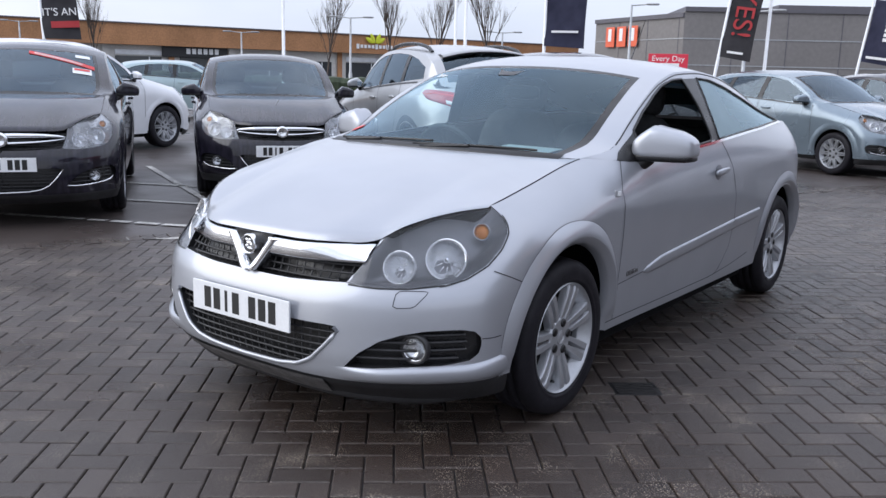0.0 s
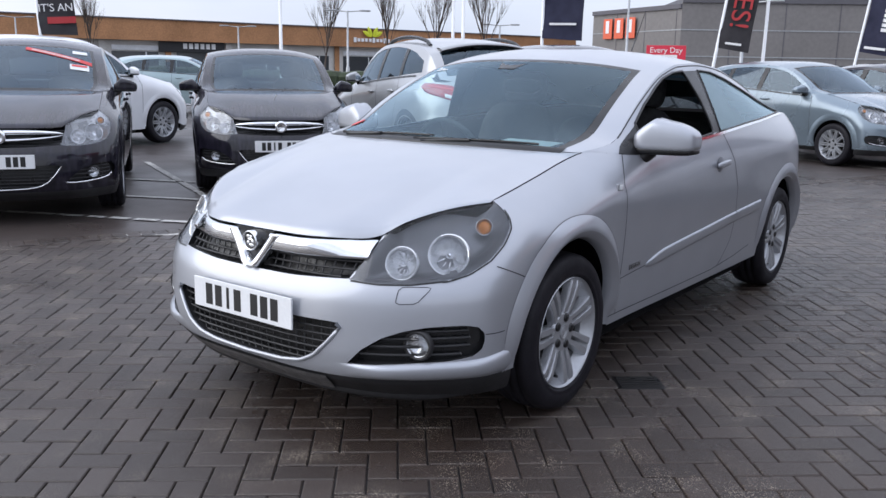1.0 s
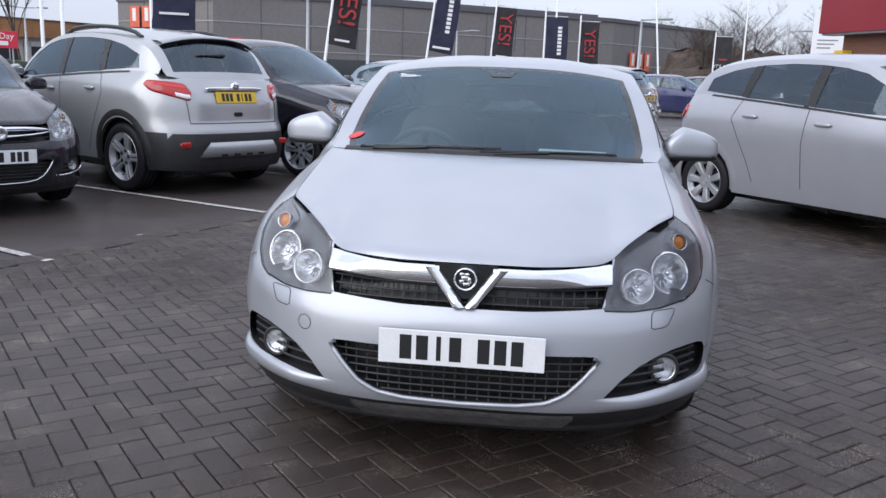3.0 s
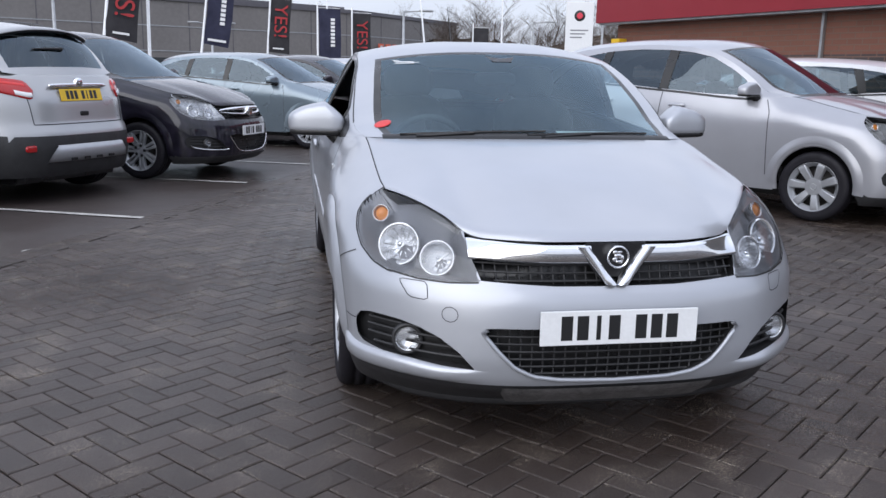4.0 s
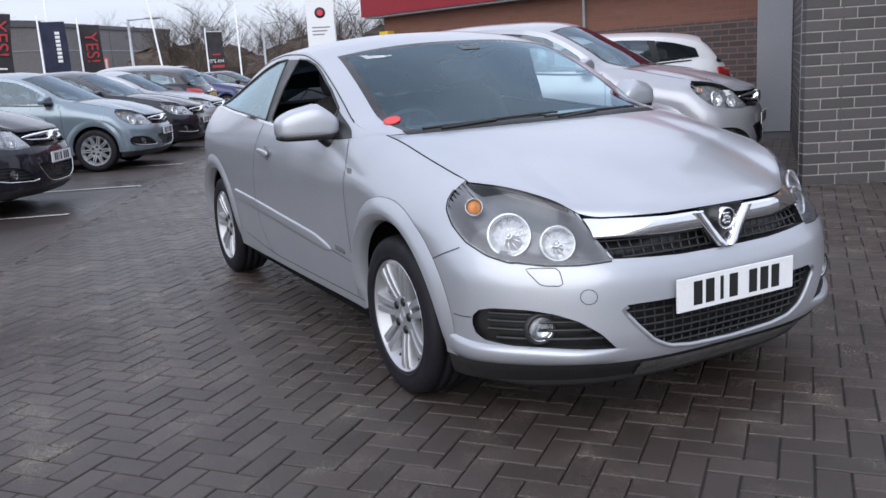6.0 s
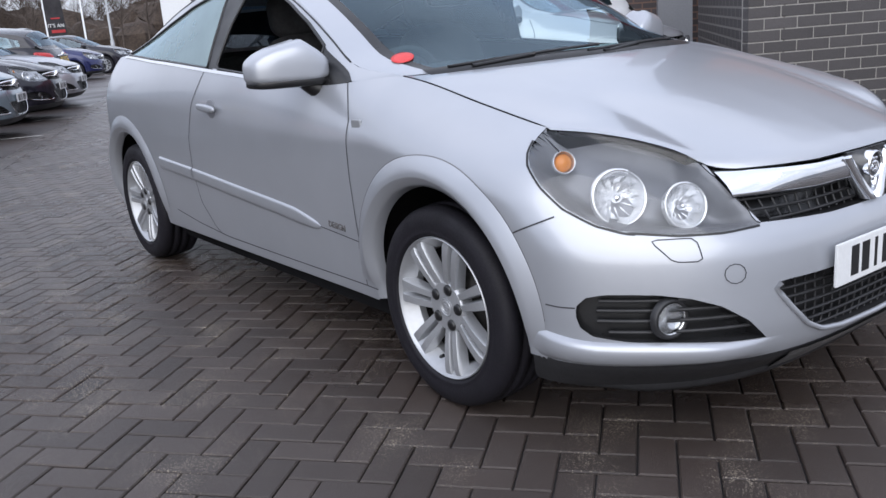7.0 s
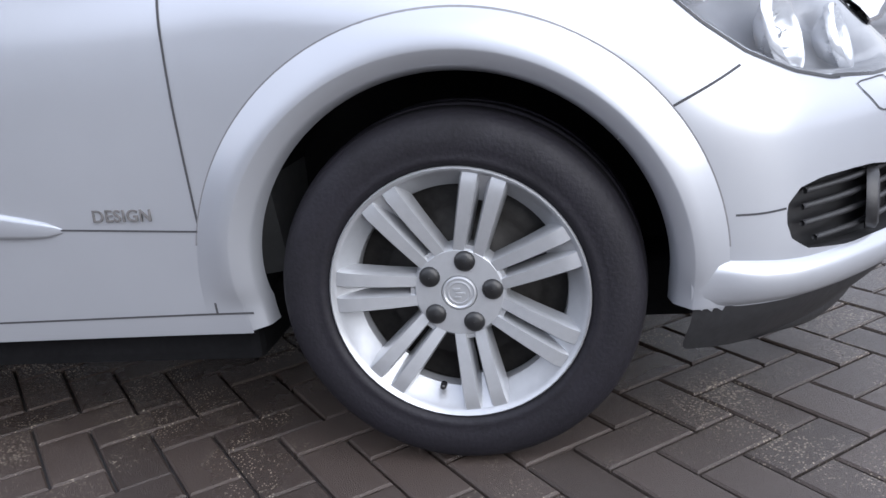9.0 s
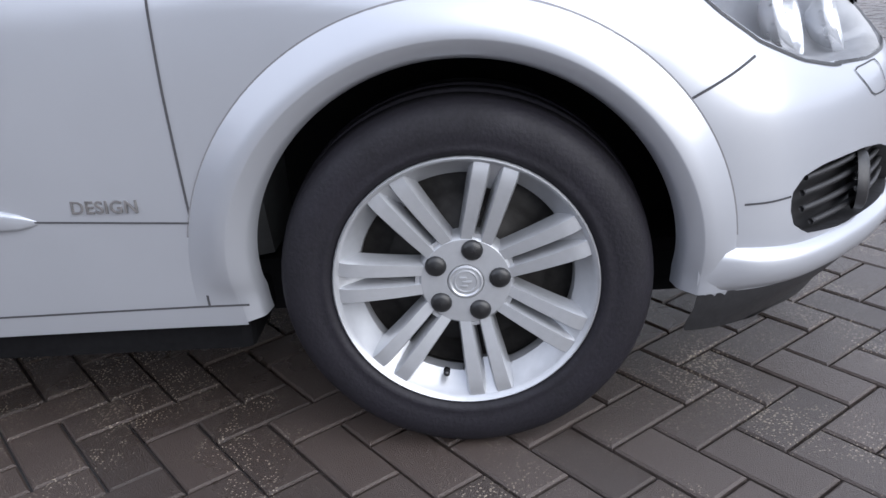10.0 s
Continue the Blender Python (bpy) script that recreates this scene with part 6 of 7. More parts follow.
seam_side([(1.375, 0.955), (1.338, 0.90), (1.303, 0.84), (1.307, 0.65), (1.306, 0.44), (1.308, 0.288)])
seam_side([(1.24, 0.288), (1.6, 0.287), (2.4, 0.289), (2.7, 0.31), (2.95, 0.34)], 0.004)
seam_side([(2.43, 0.995), (2.54, 0.86), (2.62, 0.70), (2.640, 0.55), (2.615, 0.42), (2.52, 0.32), (2.46, 0.29)])
seam_side([(1.228, 0.437), (1.40, 0.448), (1.56, 0.459)], 0.0035)
seam_side([(0.428, 0.640), (0.46, 0.625), (0.523, 0.597), (0.575, 0.570), (0.612, 0.552)], 0.0042)
seam_side([(0.440, 0.418), (0.40, 0.416), (0.362, 0.418)], 0.0036)
seam_front([(0.592, 0.536), (0.600, 0.530), (0.638, 0.531), (0.650, 0.537), (0.674, 0.578), (0.670, 0.584), (0.600, 0.584), (0.592, 0.578)], closed=True, width=0.003)
seam_front([(0.437, 0.594), (0.53, 0.588), (0.62, 0.590), (0.705, 0.602)], 0.006, mat=M_TRIM)
seam_side([(0.262, 0.598), (0.281, 0.601), (0.341, 0.619), (0.416, 0.657), (0.482, 0.707), (0.533, 0.755), (0.553, 0.787), (0.559, 0.812)], 0.006, M_TRIM)
a = np.linspace(0, 2 * np.pi, 24, endpoint=False)
seam_front(np.stack([0.527 + 0.024 * np.cos(a), 0.492 + 0.024 * np.sin(a)], -1), 0.0025, True, (-1,))
# grey ribbons round the arch flares: the crease's shade put in as colour
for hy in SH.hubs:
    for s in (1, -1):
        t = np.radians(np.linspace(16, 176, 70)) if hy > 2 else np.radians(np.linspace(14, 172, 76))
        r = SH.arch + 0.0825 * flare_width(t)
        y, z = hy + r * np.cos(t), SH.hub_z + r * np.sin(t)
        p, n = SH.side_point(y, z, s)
        ribbon(p, n, 0.0040, 0.0012).link("arch_crease_shade", M_CREASE, hero, "grey ribbon coloured as shade along the wheel arch edge")

# rubbing strips with their tapered front end
mid = curve_of((1.555, 0.463), (1.75, 0.487), (2.2, 0.519), (2.64, 0.549), (3.06, 0.572))
for s in (1, -1):
    for y0, y1 in ((1.555, 2.634), (2.645, 3.03)):
        ys = np.linspace(y0, y1, 40)
        g = []
        for y in ys:
            hgt = 0.056 * min(1.0, 0.12 + math.sqrt(max(0, (y - 1.555) / 0.22)))
            z = mid(y) - 0.006 + hgt * np.array([-0.5, -0.46, -0.30, 0.0, 0.30, 0.46, 0.5]) * (1 if y > 1.6 else 1)
            p, n = SH.side_point(np.full(7, y), z, s)
            g.append(p + n * np.array([0.0, 0.006, 0.0080, 0.0085, 0.0080, 0.006, 0.0])[:, None] * min(1, (y - 1.553) * 25))
        Pile().grid(np.array(g), flip=s < 0).link("rubbing_strip", M_SILVER, hero, "painted rubbing strip along the door", True)
    ys = np.linspace(1.60, 3.64, 60)
    p, n = SH.side_point(ys, EDGE_Z(ys) - 0.004, s)
    ribbon(p, n, 0.013, 0.004).link("belt_trim", M_CHROME, hero, "bright strip under the windows", True)
    # handle over a thin grey blob that paints the scoop's shade; no hollow is cut
    p, n = SH.side_point(2.355, 0.845, s)
    m = Matrix.Translation(p) @ Vector(n).to_track_quat("Z", "Y").to_matrix().to_4x4()
    tang = Matrix.Translation(p + n * 0.020) @ Matrix.Rotation(radians(3), 4, "X")
    scoop = Pile().blob((0, 0, 0), (0.004, 0.046, 0.044), 0.9, 0.9).moved(Matrix.Translation(p + np.array([0, -0.01, -0.008]))).link("handle_scoop_shade", M_BEZEL, hero, "thin grey blob coloured as the shade of the handle recess", True)
    Pile().blob((0, 0, 0), (0.011, 0.088, 0.015), 0.6, 0.7, 24, 12).moved(tang).link("door_handle", M_SILVER, hero, "painted pull handle", True)
    # side repeater
    p, n = SH.side_point(1.253, 0.832, s)
    rep = Pile().box((-0.004, -0.026, -0.015), (0.006, 0.026, 0.015), 0.004).moved(Matrix.Translation(p)).link("side_repeater", M_RIM, hero, "small clear side repeater")
    Pile().box((-0.002, -0.010, -0.010), (0.0085, 0.016, 0.010), 0.003).moved(Matrix.Translation(p + n * 0.002)).link("repeater_lens", M_PLATE, rep, "frosted lens")
    # the word on the door
    curve = bpy.data.curves.new("word", "FONT")
    curve.body, curve.size, curve.extrude, curve.bevel_depth, curve.align_x = "DESIGN", 0.030, 0.0012, 0.0005, "CENTER"
    curve.space_character = 1.08
    tmp = new("word", curve)
    bpy.context.view_layer.update()
    me = bpy.data.meshes.new_from_object(tmp.evaluated_get(bpy.context.evaluated_depsgraph_get()))
    bpy.data.objects.remove(tmp)
    me.materials.clear()
    me.materials.append(M_SKID)
    p, n = SH.side_point(1.440, 0.468, s)
    word = new("lettering", me)
    word.matrix_world = Matrix.Translation(p + n * 0.002) @ Matrix.Rotation(radians(90 * s), 4, "Z") @ Matrix.Rotation(radians(90), 4, "X") @ Matrix.Rotation(radians(2 * s), 4, "Z")
    word.parent = hero
    tagged(word, "raised metal word on the door")

# windscreen fittings
for y0, a0, y1, a1 in ((1.022, -0.80, 1.050, 0.06), (1.020, -0.06, 1.045, 0.74)):
    t = np.linspace(0, 1, 16)
    p, n = glass_point(SH, y0 + (y1 - y0) * t + 0.004 * np.sin(np.pi * t), a0 + (a1 - a0) * t, 0.007)
    blade = Pile().tube(p, 0.0055, 6).link("wiper", M_TRIM, hero, "black wiper blade", True)
    p, n = glass_point(SH, np.linspace(1.0, (y0 + y1) / 2 - 0.004, 8), a0 + (a1 - a0) * np.linspace(0.1, 0.5, 8), 0.010)
    Pile().tube(p, 0.007, 6).link("wiper_arm", M_TRIM, blade, "", True)
p, n = glass_point(SH, 1.745, 0.0, -0.06)
mir = Pile().blob((0, 0, 0), (0.105, 0.02, 0.035), 0.5, 0.5).moved(Matrix.Translation((0, p[1] + 0.06, p[2] - 0.055))).link("interior_mirror", M_TRIM, hero, "black interior mirror", True)
q, n = glass_point(SH, 1.755, 0.0, -0.004)
Pile().prism([(-0.075, 0.0), (0.075, 0.0), (0.045, -0.085), (-0.045, -0.085)], -0.003, 0.003, "z").moved(Matrix.Translation(q) @ Vector(n).to_track_quat("Z", "Y").to_matrix().to_4x4() @ Matrix.Rotation(radians(0), 4, "Z")).link("mirror_mount", M_TRIM, mir, "dark mounting panel on the glass")
q, n = glass_point(SH, 1.175, -0.845, 0.003)
Pile().blob((0, 0, 0), (0.040, 0.040, 0.0012), 1, 1, 28, 6).moved(Matrix.Translation(q) @ Vector(n).to_track_quat("Z", "Y").to_matrix().to_4x4()).link("round_sticker", M_STICKER, hero, "round red sticker on the glass", True)
for k, (yy, a0, w) in enumerate(((1.735, -0.74, 0.04), (1.722, -0.73, 0.11), (1.709, -0.72, 0.13), (1.696, -0.72, 0.10))):
    q, n = glass_point(SH, yy, a0, 0.002)
    Pile().box((-0.02, -0.0022, -0.0004), (w - 0.02, 0.0022, 0.0004)).moved(Matrix.Translation(q) @ Vector(n).to_track_quat("Z", "Y").to_matrix().to_4x4() @ Matrix.Rotation(radians(3 * k - 4), 4, "Z")).link("window_sticker", M_PAPER, hero, "thin white line of sticker print")
Pile().box((-0.15, -0.10, -0.001), (0.15, 0.10, 0.001)).moved(Matrix.Translation((0.34, 1.30, 0.972)) @ Matrix.Rotation(radians(-6), 4, "Z") @ Matrix.Rotation(radians(6), 4, "X")).link("dashboard_paper", M_PAPER, hero, "white sheet of paper on the dashboard")
q, n = glass_point(SH, 3.05, 0.0, -0.004)
ant = Pile().lathe([(0, 0.024), (0.012, 0.020), (0.022, 0.010), (0.024, 0.001)], 16, "z").moved(Matrix.Translation(q)).link("aerial_base", M_TRIM, hero, "black aerial base", True)
Pile().tube([q + np.array([0, 0.0, 0.018]), q + np.array([0, 0.10, 0.16]), q + np.array([0, 0.19, 0.29])], (0.004, 0.003, 0.002), 6).link("aerial", M_TRIM, hero, "thin black roof aerial", True)

# the red strip and the notice behind the family hatchback's windscreen
strip_sh = Shell(((0, 0.878, 3.492, 4.29), (0, 0.93, 3.615, 4.42)), ((0, 0.25, 0.72, 1.0, 1.405), (0, 0.25, 0.7641, 1.05775, 1.51)), 1.81 / 1.753)
for nm, y0, y1, a0, a1, mat, lab in (("sale_strip", 1.53, 1.74, 0.05, 0.84, M_STICKER, "red sale strip across the windscreen"), ("notice", 1.38, 1.47, 0.58, 0.80, M_PAPER, "white paper notice on the windscreen"), ("notice", 1.66, 1.72, 0.62, 0.80, M_PAPER, "white paper notice on the windscreen")):
    n = 12
    aa = np.linspace(a0, a1, n)
    yy = np.linspace(y1, y0, n) if nm == "sale_strip" else np.full(n, y1)
    w = 0.055 if nm == "sale_strip" else y1 - y0
    p = np.stack([glass_point(strip_sh, yy - w * k, aa, 0.005)[0] for k in (0, 0.5, 1)], 1)
    ob = Pile().grid(p).link(nm, mat, strip_car, lab)
    if nm == "sale_strip":
        for k in (0.3, 0.62):
            p = np.stack([glass_point(strip_sh, yy[1:-2] - w * q, aa[1:-2], 0.008)[0] for q in (k, k + 0.14)], 1)
            Pile().grid(p).link("print_bar", M_PAPER, ob, "white bar of print")
    elif y0 < 1.5:
        p = np.stack([glass_point(strip_sh, yy[1:-1] - w * q, aa[1:-1], 0.008)[0] for q in (0.1, 0.45)], 1)
        Pile().grid(p).link("print_bar", M_STICKER, ob, "red bar of print")
# ---- buildings ----
M_TIMBER = material("orange_timber_cladding", (0.42, 0.20, 0.085), 0.6, vary=0.2, scale=0.4, fine=6)
M_STONE = material("pale_stone_panel", (0.62, 0.60, 0.56), 0.7, vary=0.1, scale=0.3, fine=5)
M_CINEMA = material("grey_metal_cladding", (0.20, 0.187, 0.18), 0.6, 0.1, vary=0.1, scale=0.12, fine=2)
M_CINEMA2 = material("dark_grey_cladding", (0.11, 0.105, 0.118), 0.5, 0.1, vary=0.08, scale=0.1, fine=2)
M_SHOPGLASS = material("dark_shop_glass", (0.05, 0.055, 0.06), 0.1, vary=0.2, scale=0.3)
M_DARKSIGN = material("black_sign_panel", (0.015, 0.015, 0.017), 0.5, vary=0.1)
M_SIGNWHITE = material("white_sign_bars", (0.78, 0.78, 0.78), 0.5, vary=0.02)
M_SIGNRED = material("red_sign_face", (0.62, 0.03, 0.06), 0.45, vary=0.05, scale=2)
M_SIGNORANGE = material("orange_red_sign_shapes", (0.72, 0.13, 0.06), 0.45, vary=0.05, scale=2)
M_LEAF = material("yellow_green_sign_leaf", (0.62, 0.66, 0.03), 0.5, vary=0.04)
M_FASCIA = material("red_fascia_panel", (0.24, 0.011, 0.020), 0.4, vary=0.05, scale=1.5)
M_BRICK_D = material("dark_engineering_brick", (0.062, 0.056, 0.057), 0.55, vary=0.15, scale=3, fine=70, bump=0.4, per_piece=0.25)
M_BRICK_P = material("orange_brick", (0.24, 0.105, 0.07), 0.7, vary=0.15, scale=3, fine=70, bump=0.4, per_piece=0.2)
M_MORTAR = material("pale_mortar", (0.32, 0.305, 0.285), 0.9, vary=0.12, scale=4, fine=90, bump=0.3)
M_COLUMN = material("grey_painted_column", (0.23, 0.235, 0.255), 0.45, vary=0.06, scale=1.2, fine=40)
M_FLAG_K = material("black_flag_cloth", (0.028, 0.026, 0.030), 0.8, vary=0.2, scale=3, fine=200, bump=0.2)
M_FLAG_N = material("navy_flag_cloth", (0.022, 0.024, 0.055), 0.8, vary=0.2, scale=3, fine=200, bump=0.2)
M_FLAG_RED = material("red_flag_print", (0.42, 0.04, 0.045), 0.8, vary=0.1, scale=3)
M_BARK = material("bare_tree_bark", (0.075, 0.056, 0.045), 0.85, vary=0.25, scale=3, fine=25)
M_BIRCH = material("pale_tree_bark", (0.36, 0.33, 0.30), 0.85, vary=0.25, scale=3, fine=25)
M_BRUSH = material("brown_winter_undergrowth", (0.070, 0.050, 0.038), 0.95, vary=0.35, scale=0.5, fine=4, bump=0.8)
M_HEDGE = material("dark_green_hedge", (0.035, 0.05, 0.022), 0.8, vary=0.35, scale=3, fine=30, bump=0.8)


def brick_face(name, base, joint, wide, high, lower=None):
    """Brickwork too far off to build brick by brick; x along the wall, z up; lower: another brick colour up to a height."""
    m = bpy.data.materials.new(name)
    m.use_nodes = True
    n, l = m.node_tree.nodes, m.node_tree.links
    b = n["Principled BSDF"]
    b.inputs["Roughness"].default_value = 0.75
    co, sep, com, tex = n.new("ShaderNodeTexCoord"), n.new("ShaderNodeSeparateXYZ"), n.new("ShaderNodeCombineXYZ"), n.new("ShaderNodeTexBrick")
    l.new(co.outputs["Object"], sep.inputs[0])
    l.new(sep.outputs[0], com.inputs[0])
    l.new(sep.outputs[2], com.inputs[1])
    l.new(com.outputs[0], tex.inputs["Vector"])
    tex.inputs["Scale"].default_value, tex.inputs["Mortar Size"].default_value = 1.0, 0.011
    tex.inputs["Brick Width"].default_value, tex.inputs["Row Height"].default_value = wide, high
    tex.inputs["Color1"].default_value = (*base, 1)
    tex.inputs["Color2"].default_value = (*(c * 0.86 for c in base), 1)
    tex.inputs["Mortar"].default_value = (*joint, 1)
    colour = tex.outputs["Color"]
    if lower:
        other, mix, cut = n.new("ShaderNodeTexBrick"), n.new("ShaderNodeMixRGB"), n.new("ShaderNodeMath")
        for key in ("Scale", "Mortar Size", "Brick Width", "Row Height"):
            other.inputs[key].default_value = tex.inputs[key].default_value
        l.new(com.outputs[0], other.inputs["Vector"])
        other.inputs["Color1"].default_value = (*lower[0], 1)
        other.inputs["Color2"].default_value = (*(c * 0.7 for c in lower[0]), 1)
        other.inputs["Mortar"].default_value = (*joint, 1)
        cut.operation, cut.inputs[1].default_value = "LESS_THAN", lower[1]
        l.new(sep.outputs[2], cut.inputs[0])
        l.new(cut.outputs[0], mix.inputs[0])
        l.new(tex.outputs["Color"], mix.inputs[1])
        l.new(other.outputs["Color"], mix.inputs[2])
        colour = mix.outputs[0]
    l.new(colour, b.inputs["Base Color"])
    bump = n.new("ShaderNodeBump")
    bump.invert = True
    bump.inputs["Distance"].default_value = 0.008
    l.new(tex.outputs["Fac"], bump.inputs["Height"])
    l.new(bump.outputs[0], b.inputs["Normal"])
    return m


M_BRICK_S = brick_face("dark_brickwork", (0.052, 0.047, 0.048), (0.15, 0.14, 0.13), 0.286, 0.0935)
M_BRICK_R = brick_face("red_brickwork", (0.205, 0.083, 0.055), (0.17, 0.10, 0.075), 0.286, 0.0935, ((0.075, 0.06, 0.06), 1.63))


def slab(name, a, b, z0, z1, thick, mat, parent=None, label="", proud=0.0, ends=0.0):
    """An upright slab along a line of the plan; thickness to the left of its way."""
    a, b = np.array(a, float), np.array(b, float)
    L = float(np.linalg.norm(b - a))
    ob = Pile().box((-ends, -proud, z0), (L + ends, thick, z1)).link(name, mat, parent, label)
    ob.matrix_world = pose(a[0], a[1], 0, 0, 0, math.degrees(math.atan2(b[1] - a[1], b[0] - a[0])))
    return ob


def on_wall(name, a, b, along, z, w, h, mat, parent, label="", proud=0.2, deep=0.1):
    """A panel on the outer face of a slab."""
    a, b = np.array(a, float), np.array(b, float)
    ob = Pile().box((along - w / 2, -proud, z - h / 2), (along + w / 2, -proud + deep, z + h / 2), min(w, h) * 0.05).link(name, mat, parent, label)
    ob.matrix_world = pose(a[0], a[1], 0, 0, 0, math.degrees(math.atan2(b[1] - a[1], b[0] - a[0])))
    return ob


def meets(a, b, eye, az):
    """How far along the line a-b a bearing from eye (degrees to the right of +y) meets it."""
    a, b, e = np.array(a, float), np.array(b, float), np.array(eye, float)
    d, w = (b - a) / np.linalg.norm(b - a), np.array((math.sin(radians(az)), math.cos(radians(az))))
    return float(np.linalg.solve(np.stack([d, -w], 1), e - a)[0])


# the row of shops
shops = thing("shop_row", pose(0, 0, 0), "long low shop row with orange timber fascia", "building")
SA, SB = np.array((-101.0, 12.0)), np.array((-66.0, 120.0))
LS = float(np.linalg.norm(SB - SA))
slab("wall", SA, SB, 0, 3.7, 10, M_STONE, shops, "pale stone shop fronts")
slab("timber_fascia", SA, SB, 3.7, 6.0, 10, M_TIMBER, shops, "orange-brown timber fascia", 1.2, 1)
slab("roof", SA, SB, 6.0, 6.12, 11, M_CINEMA2, shops, "flat dark roof edge", 1.4, 1.3)
rnd = random.Random(3)
for k in range(15):
    x = 4 + 7.3 * k
    on_wall("shop_window", SA, SB, x, 1.35, 5.2, 2.3, M_SHOPGLASS, shops, "dark glazed shop front", 0.08)
    on_wall("door_frame", SA, SB, x + 1.2, 1.25, 0.12, 2.4, M_WHITE, shops, "", 0.12)
    on_wall("pilaster", SA, SB, x + 3.65, 1.9, 0.7, 3.6, M_TIMBER if k % 3 == 0 else M_STONE, shops, "", 0.35)
    if k % 2 == 0:
        on_wall("shop_blind", SA, SB, x, 2.9, 5.2, 0.55, M_WHITE, shops, "white shop sign band", 0.16)
EYE0 = (2.39, -1.98)
x = 54.3
sign = on_wall("sign_panel", SA, SB, x, 3.20, 7.8, 1.45, M_DARKSIGN, shops, "black shop sign with a white bar", 0.5, 0.3)
for q in range(6):
    on_wall("sign_bar", SA, SB, x - 0.9 + 0.68 * q, 3.20, 0.46, 0.62, M_SIGNWHITE, shops, "white bar in place of a letter", 0.56)
x = 78.0
for q in range(10):
    on_wall("sign_bar", SA, SB, x - 2.52 + 0.56 * q, 4.60, 0.38, 0.62 if q in (0, 5, 8) else 0.42, M_SIGNWHITE, shops, "", 1.35)
for q, r in ((-0.8, 30), (0.8, -30), (-0.35, 12), (0.35, -12)):
    leaf = Pile().blob((0, 0, 0.62), (0.30, 0.06, 0.70), 1.3, 1.5, 20, 12).link("sign_leaf", M_LEAF, shops, "yellow-green leaf shape", True)
    leaf.matrix_world = pose(*SA, 0, 0, 0, math.degrees(math.atan2(*(SB - SA)[::-1]))) @ Matrix.Translation((x + q * 0.35, -1.5, 5.10)) @ Matrix.Rotation(radians(q * 78), 4, "Y")
x = meets(SA, SB, EYE0, -36.5)
on_wall("sign_panel", SA, SB, x, 3.1, 9.0, 1.0, M_SIGNRED, shops, "red shop sign", 0.5)

# the cinema
cinema = thing("cinema", pose(0, 0, 0), "large dark grey metal-clad cinema block", "building")
CP = [(-58.3, 114.0), (-41.0, 104.0), (10.0, 137.0), (30.0, 163.0)]
for (a, b), h in zip(zip(CP, CP[1:]), (8.9, 9.6, 9.6)):
    slab("wall", a, b, 0, h, 25, M_CINEMA, cinema)
    for z in (3.1, 6.3):
        slab("cladding_joint", a, b, z, z + 0.13, 0.2, M_GALV, cinema, "pale cladding joint", 0.06)
    slab("parapet", a, b, h, h + 0.55, 20, M_CINEMA2, cinema, "dark parapet", 0.25)
    L = math.dist(a, b)
    for x in np.arange(6, L, 6.5):
        on_wall("cladding_seam", a, b, x, h / 2, 0.10, h, M_CINEMA2, cinema, "", 0.04)
    on_wall("glazed_base", a, b, L / 2, 1.2, L * 0.8, 2.2, M_SHOPGLASS, cinema, "dark glazing at the foot", 0.05)
slab("roof_block", (-34, 118), (8, 146), 9.0, 11.2, 14, M_CINEMA2, cinema, "set-back dark roof block")
for k, (a, b, az, eye, z, w, hh) in enumerate(((CP[0], CP[1], -25.9, EYE0, 6.9, 2.1, 2.7), (CP[2], CP[3], 5.4, (0.9, -2.5), 3.9, 1.6, 2.9))):
    x = meets(a, b, eye, az)
    for q in ((-2.7, 0, 2.7) if not k else (-2.2, 0, 2.2)):
        on_wall("sign_shape", a, b, x + q, z, w, hh, M_SIGNORANGE, cinema, "orange-red sign shape", 0.4)
        on_wall("sign_inner", a, b, x + q, z + 0.25, w * 0.36, hh * 0.62, M_SIGNWHITE, cinema, "", 0.46)

# the brick showroom
WA, WB = np.array((6.1, 16.2)), np.array((8.75, 6.9))
showroom = thing("showroom", pose(0, 0, 0), "brick showroom with a red fascia", "building")
slab("wall", WA, WB, 0, 2.34, 6, M_BRICK_R, showroom, "red brick wall on a dark brick base")
slab("fascia", WA, WB, 2.34, 3.5, 6, M_FASCIA, showroom, "bright red metal fascia", 0.35, 0.35)
slab("gutter", WA, WB, 2.30, 2.345, 0.0, M_GALV, showroom, "grey metal edge under the fascia", 0.30, 0.3)
for x, w in ((5.55, 0.05),):
    q = on_wall("downpipe", WA, WB, x, 1.15, w, 2.3, M_GALV, showroom, "grey downpipe", 0.07, 0.06)
lamp = on_wall("wall_lamp", WA, WB, 0.25, 1.95, 0.28, 0.10, M_PLATE_Y, showroom, "small yellow wall lamp", 0.25, 0.2)
U, V60 = np.array((math.cos(radians(-30)), math.sin(radians(-30)))), np.array((math.cos(radians(60)), math.sin(radians(60))))
PC = np.array((4.12, 3.2))
pier = slab("pier", PC, PC + U * 7, 0, 4.2, 0.13, M_MORTAR, showroom, "brick pier with pale joints", -0.006, -0.006)
slab("side_wall", (7.38, 6.13), PC + np.array((0.075, 0.065)), 0, 4.2, 0.3, M_BRICK_S, showroom, "dark brick side wall")
column = slab("column", (7.72, 7.05), (8.03, 6.71), 0, 4.2, 0.4, M_COLUMN, showroom, "grey painted steel column")
slab("back_wall", WB, PC + U * 7 + V60 * 0.6, 0, 4.2, 0.3, M_COLUMN, showroom, "plain grey wall")

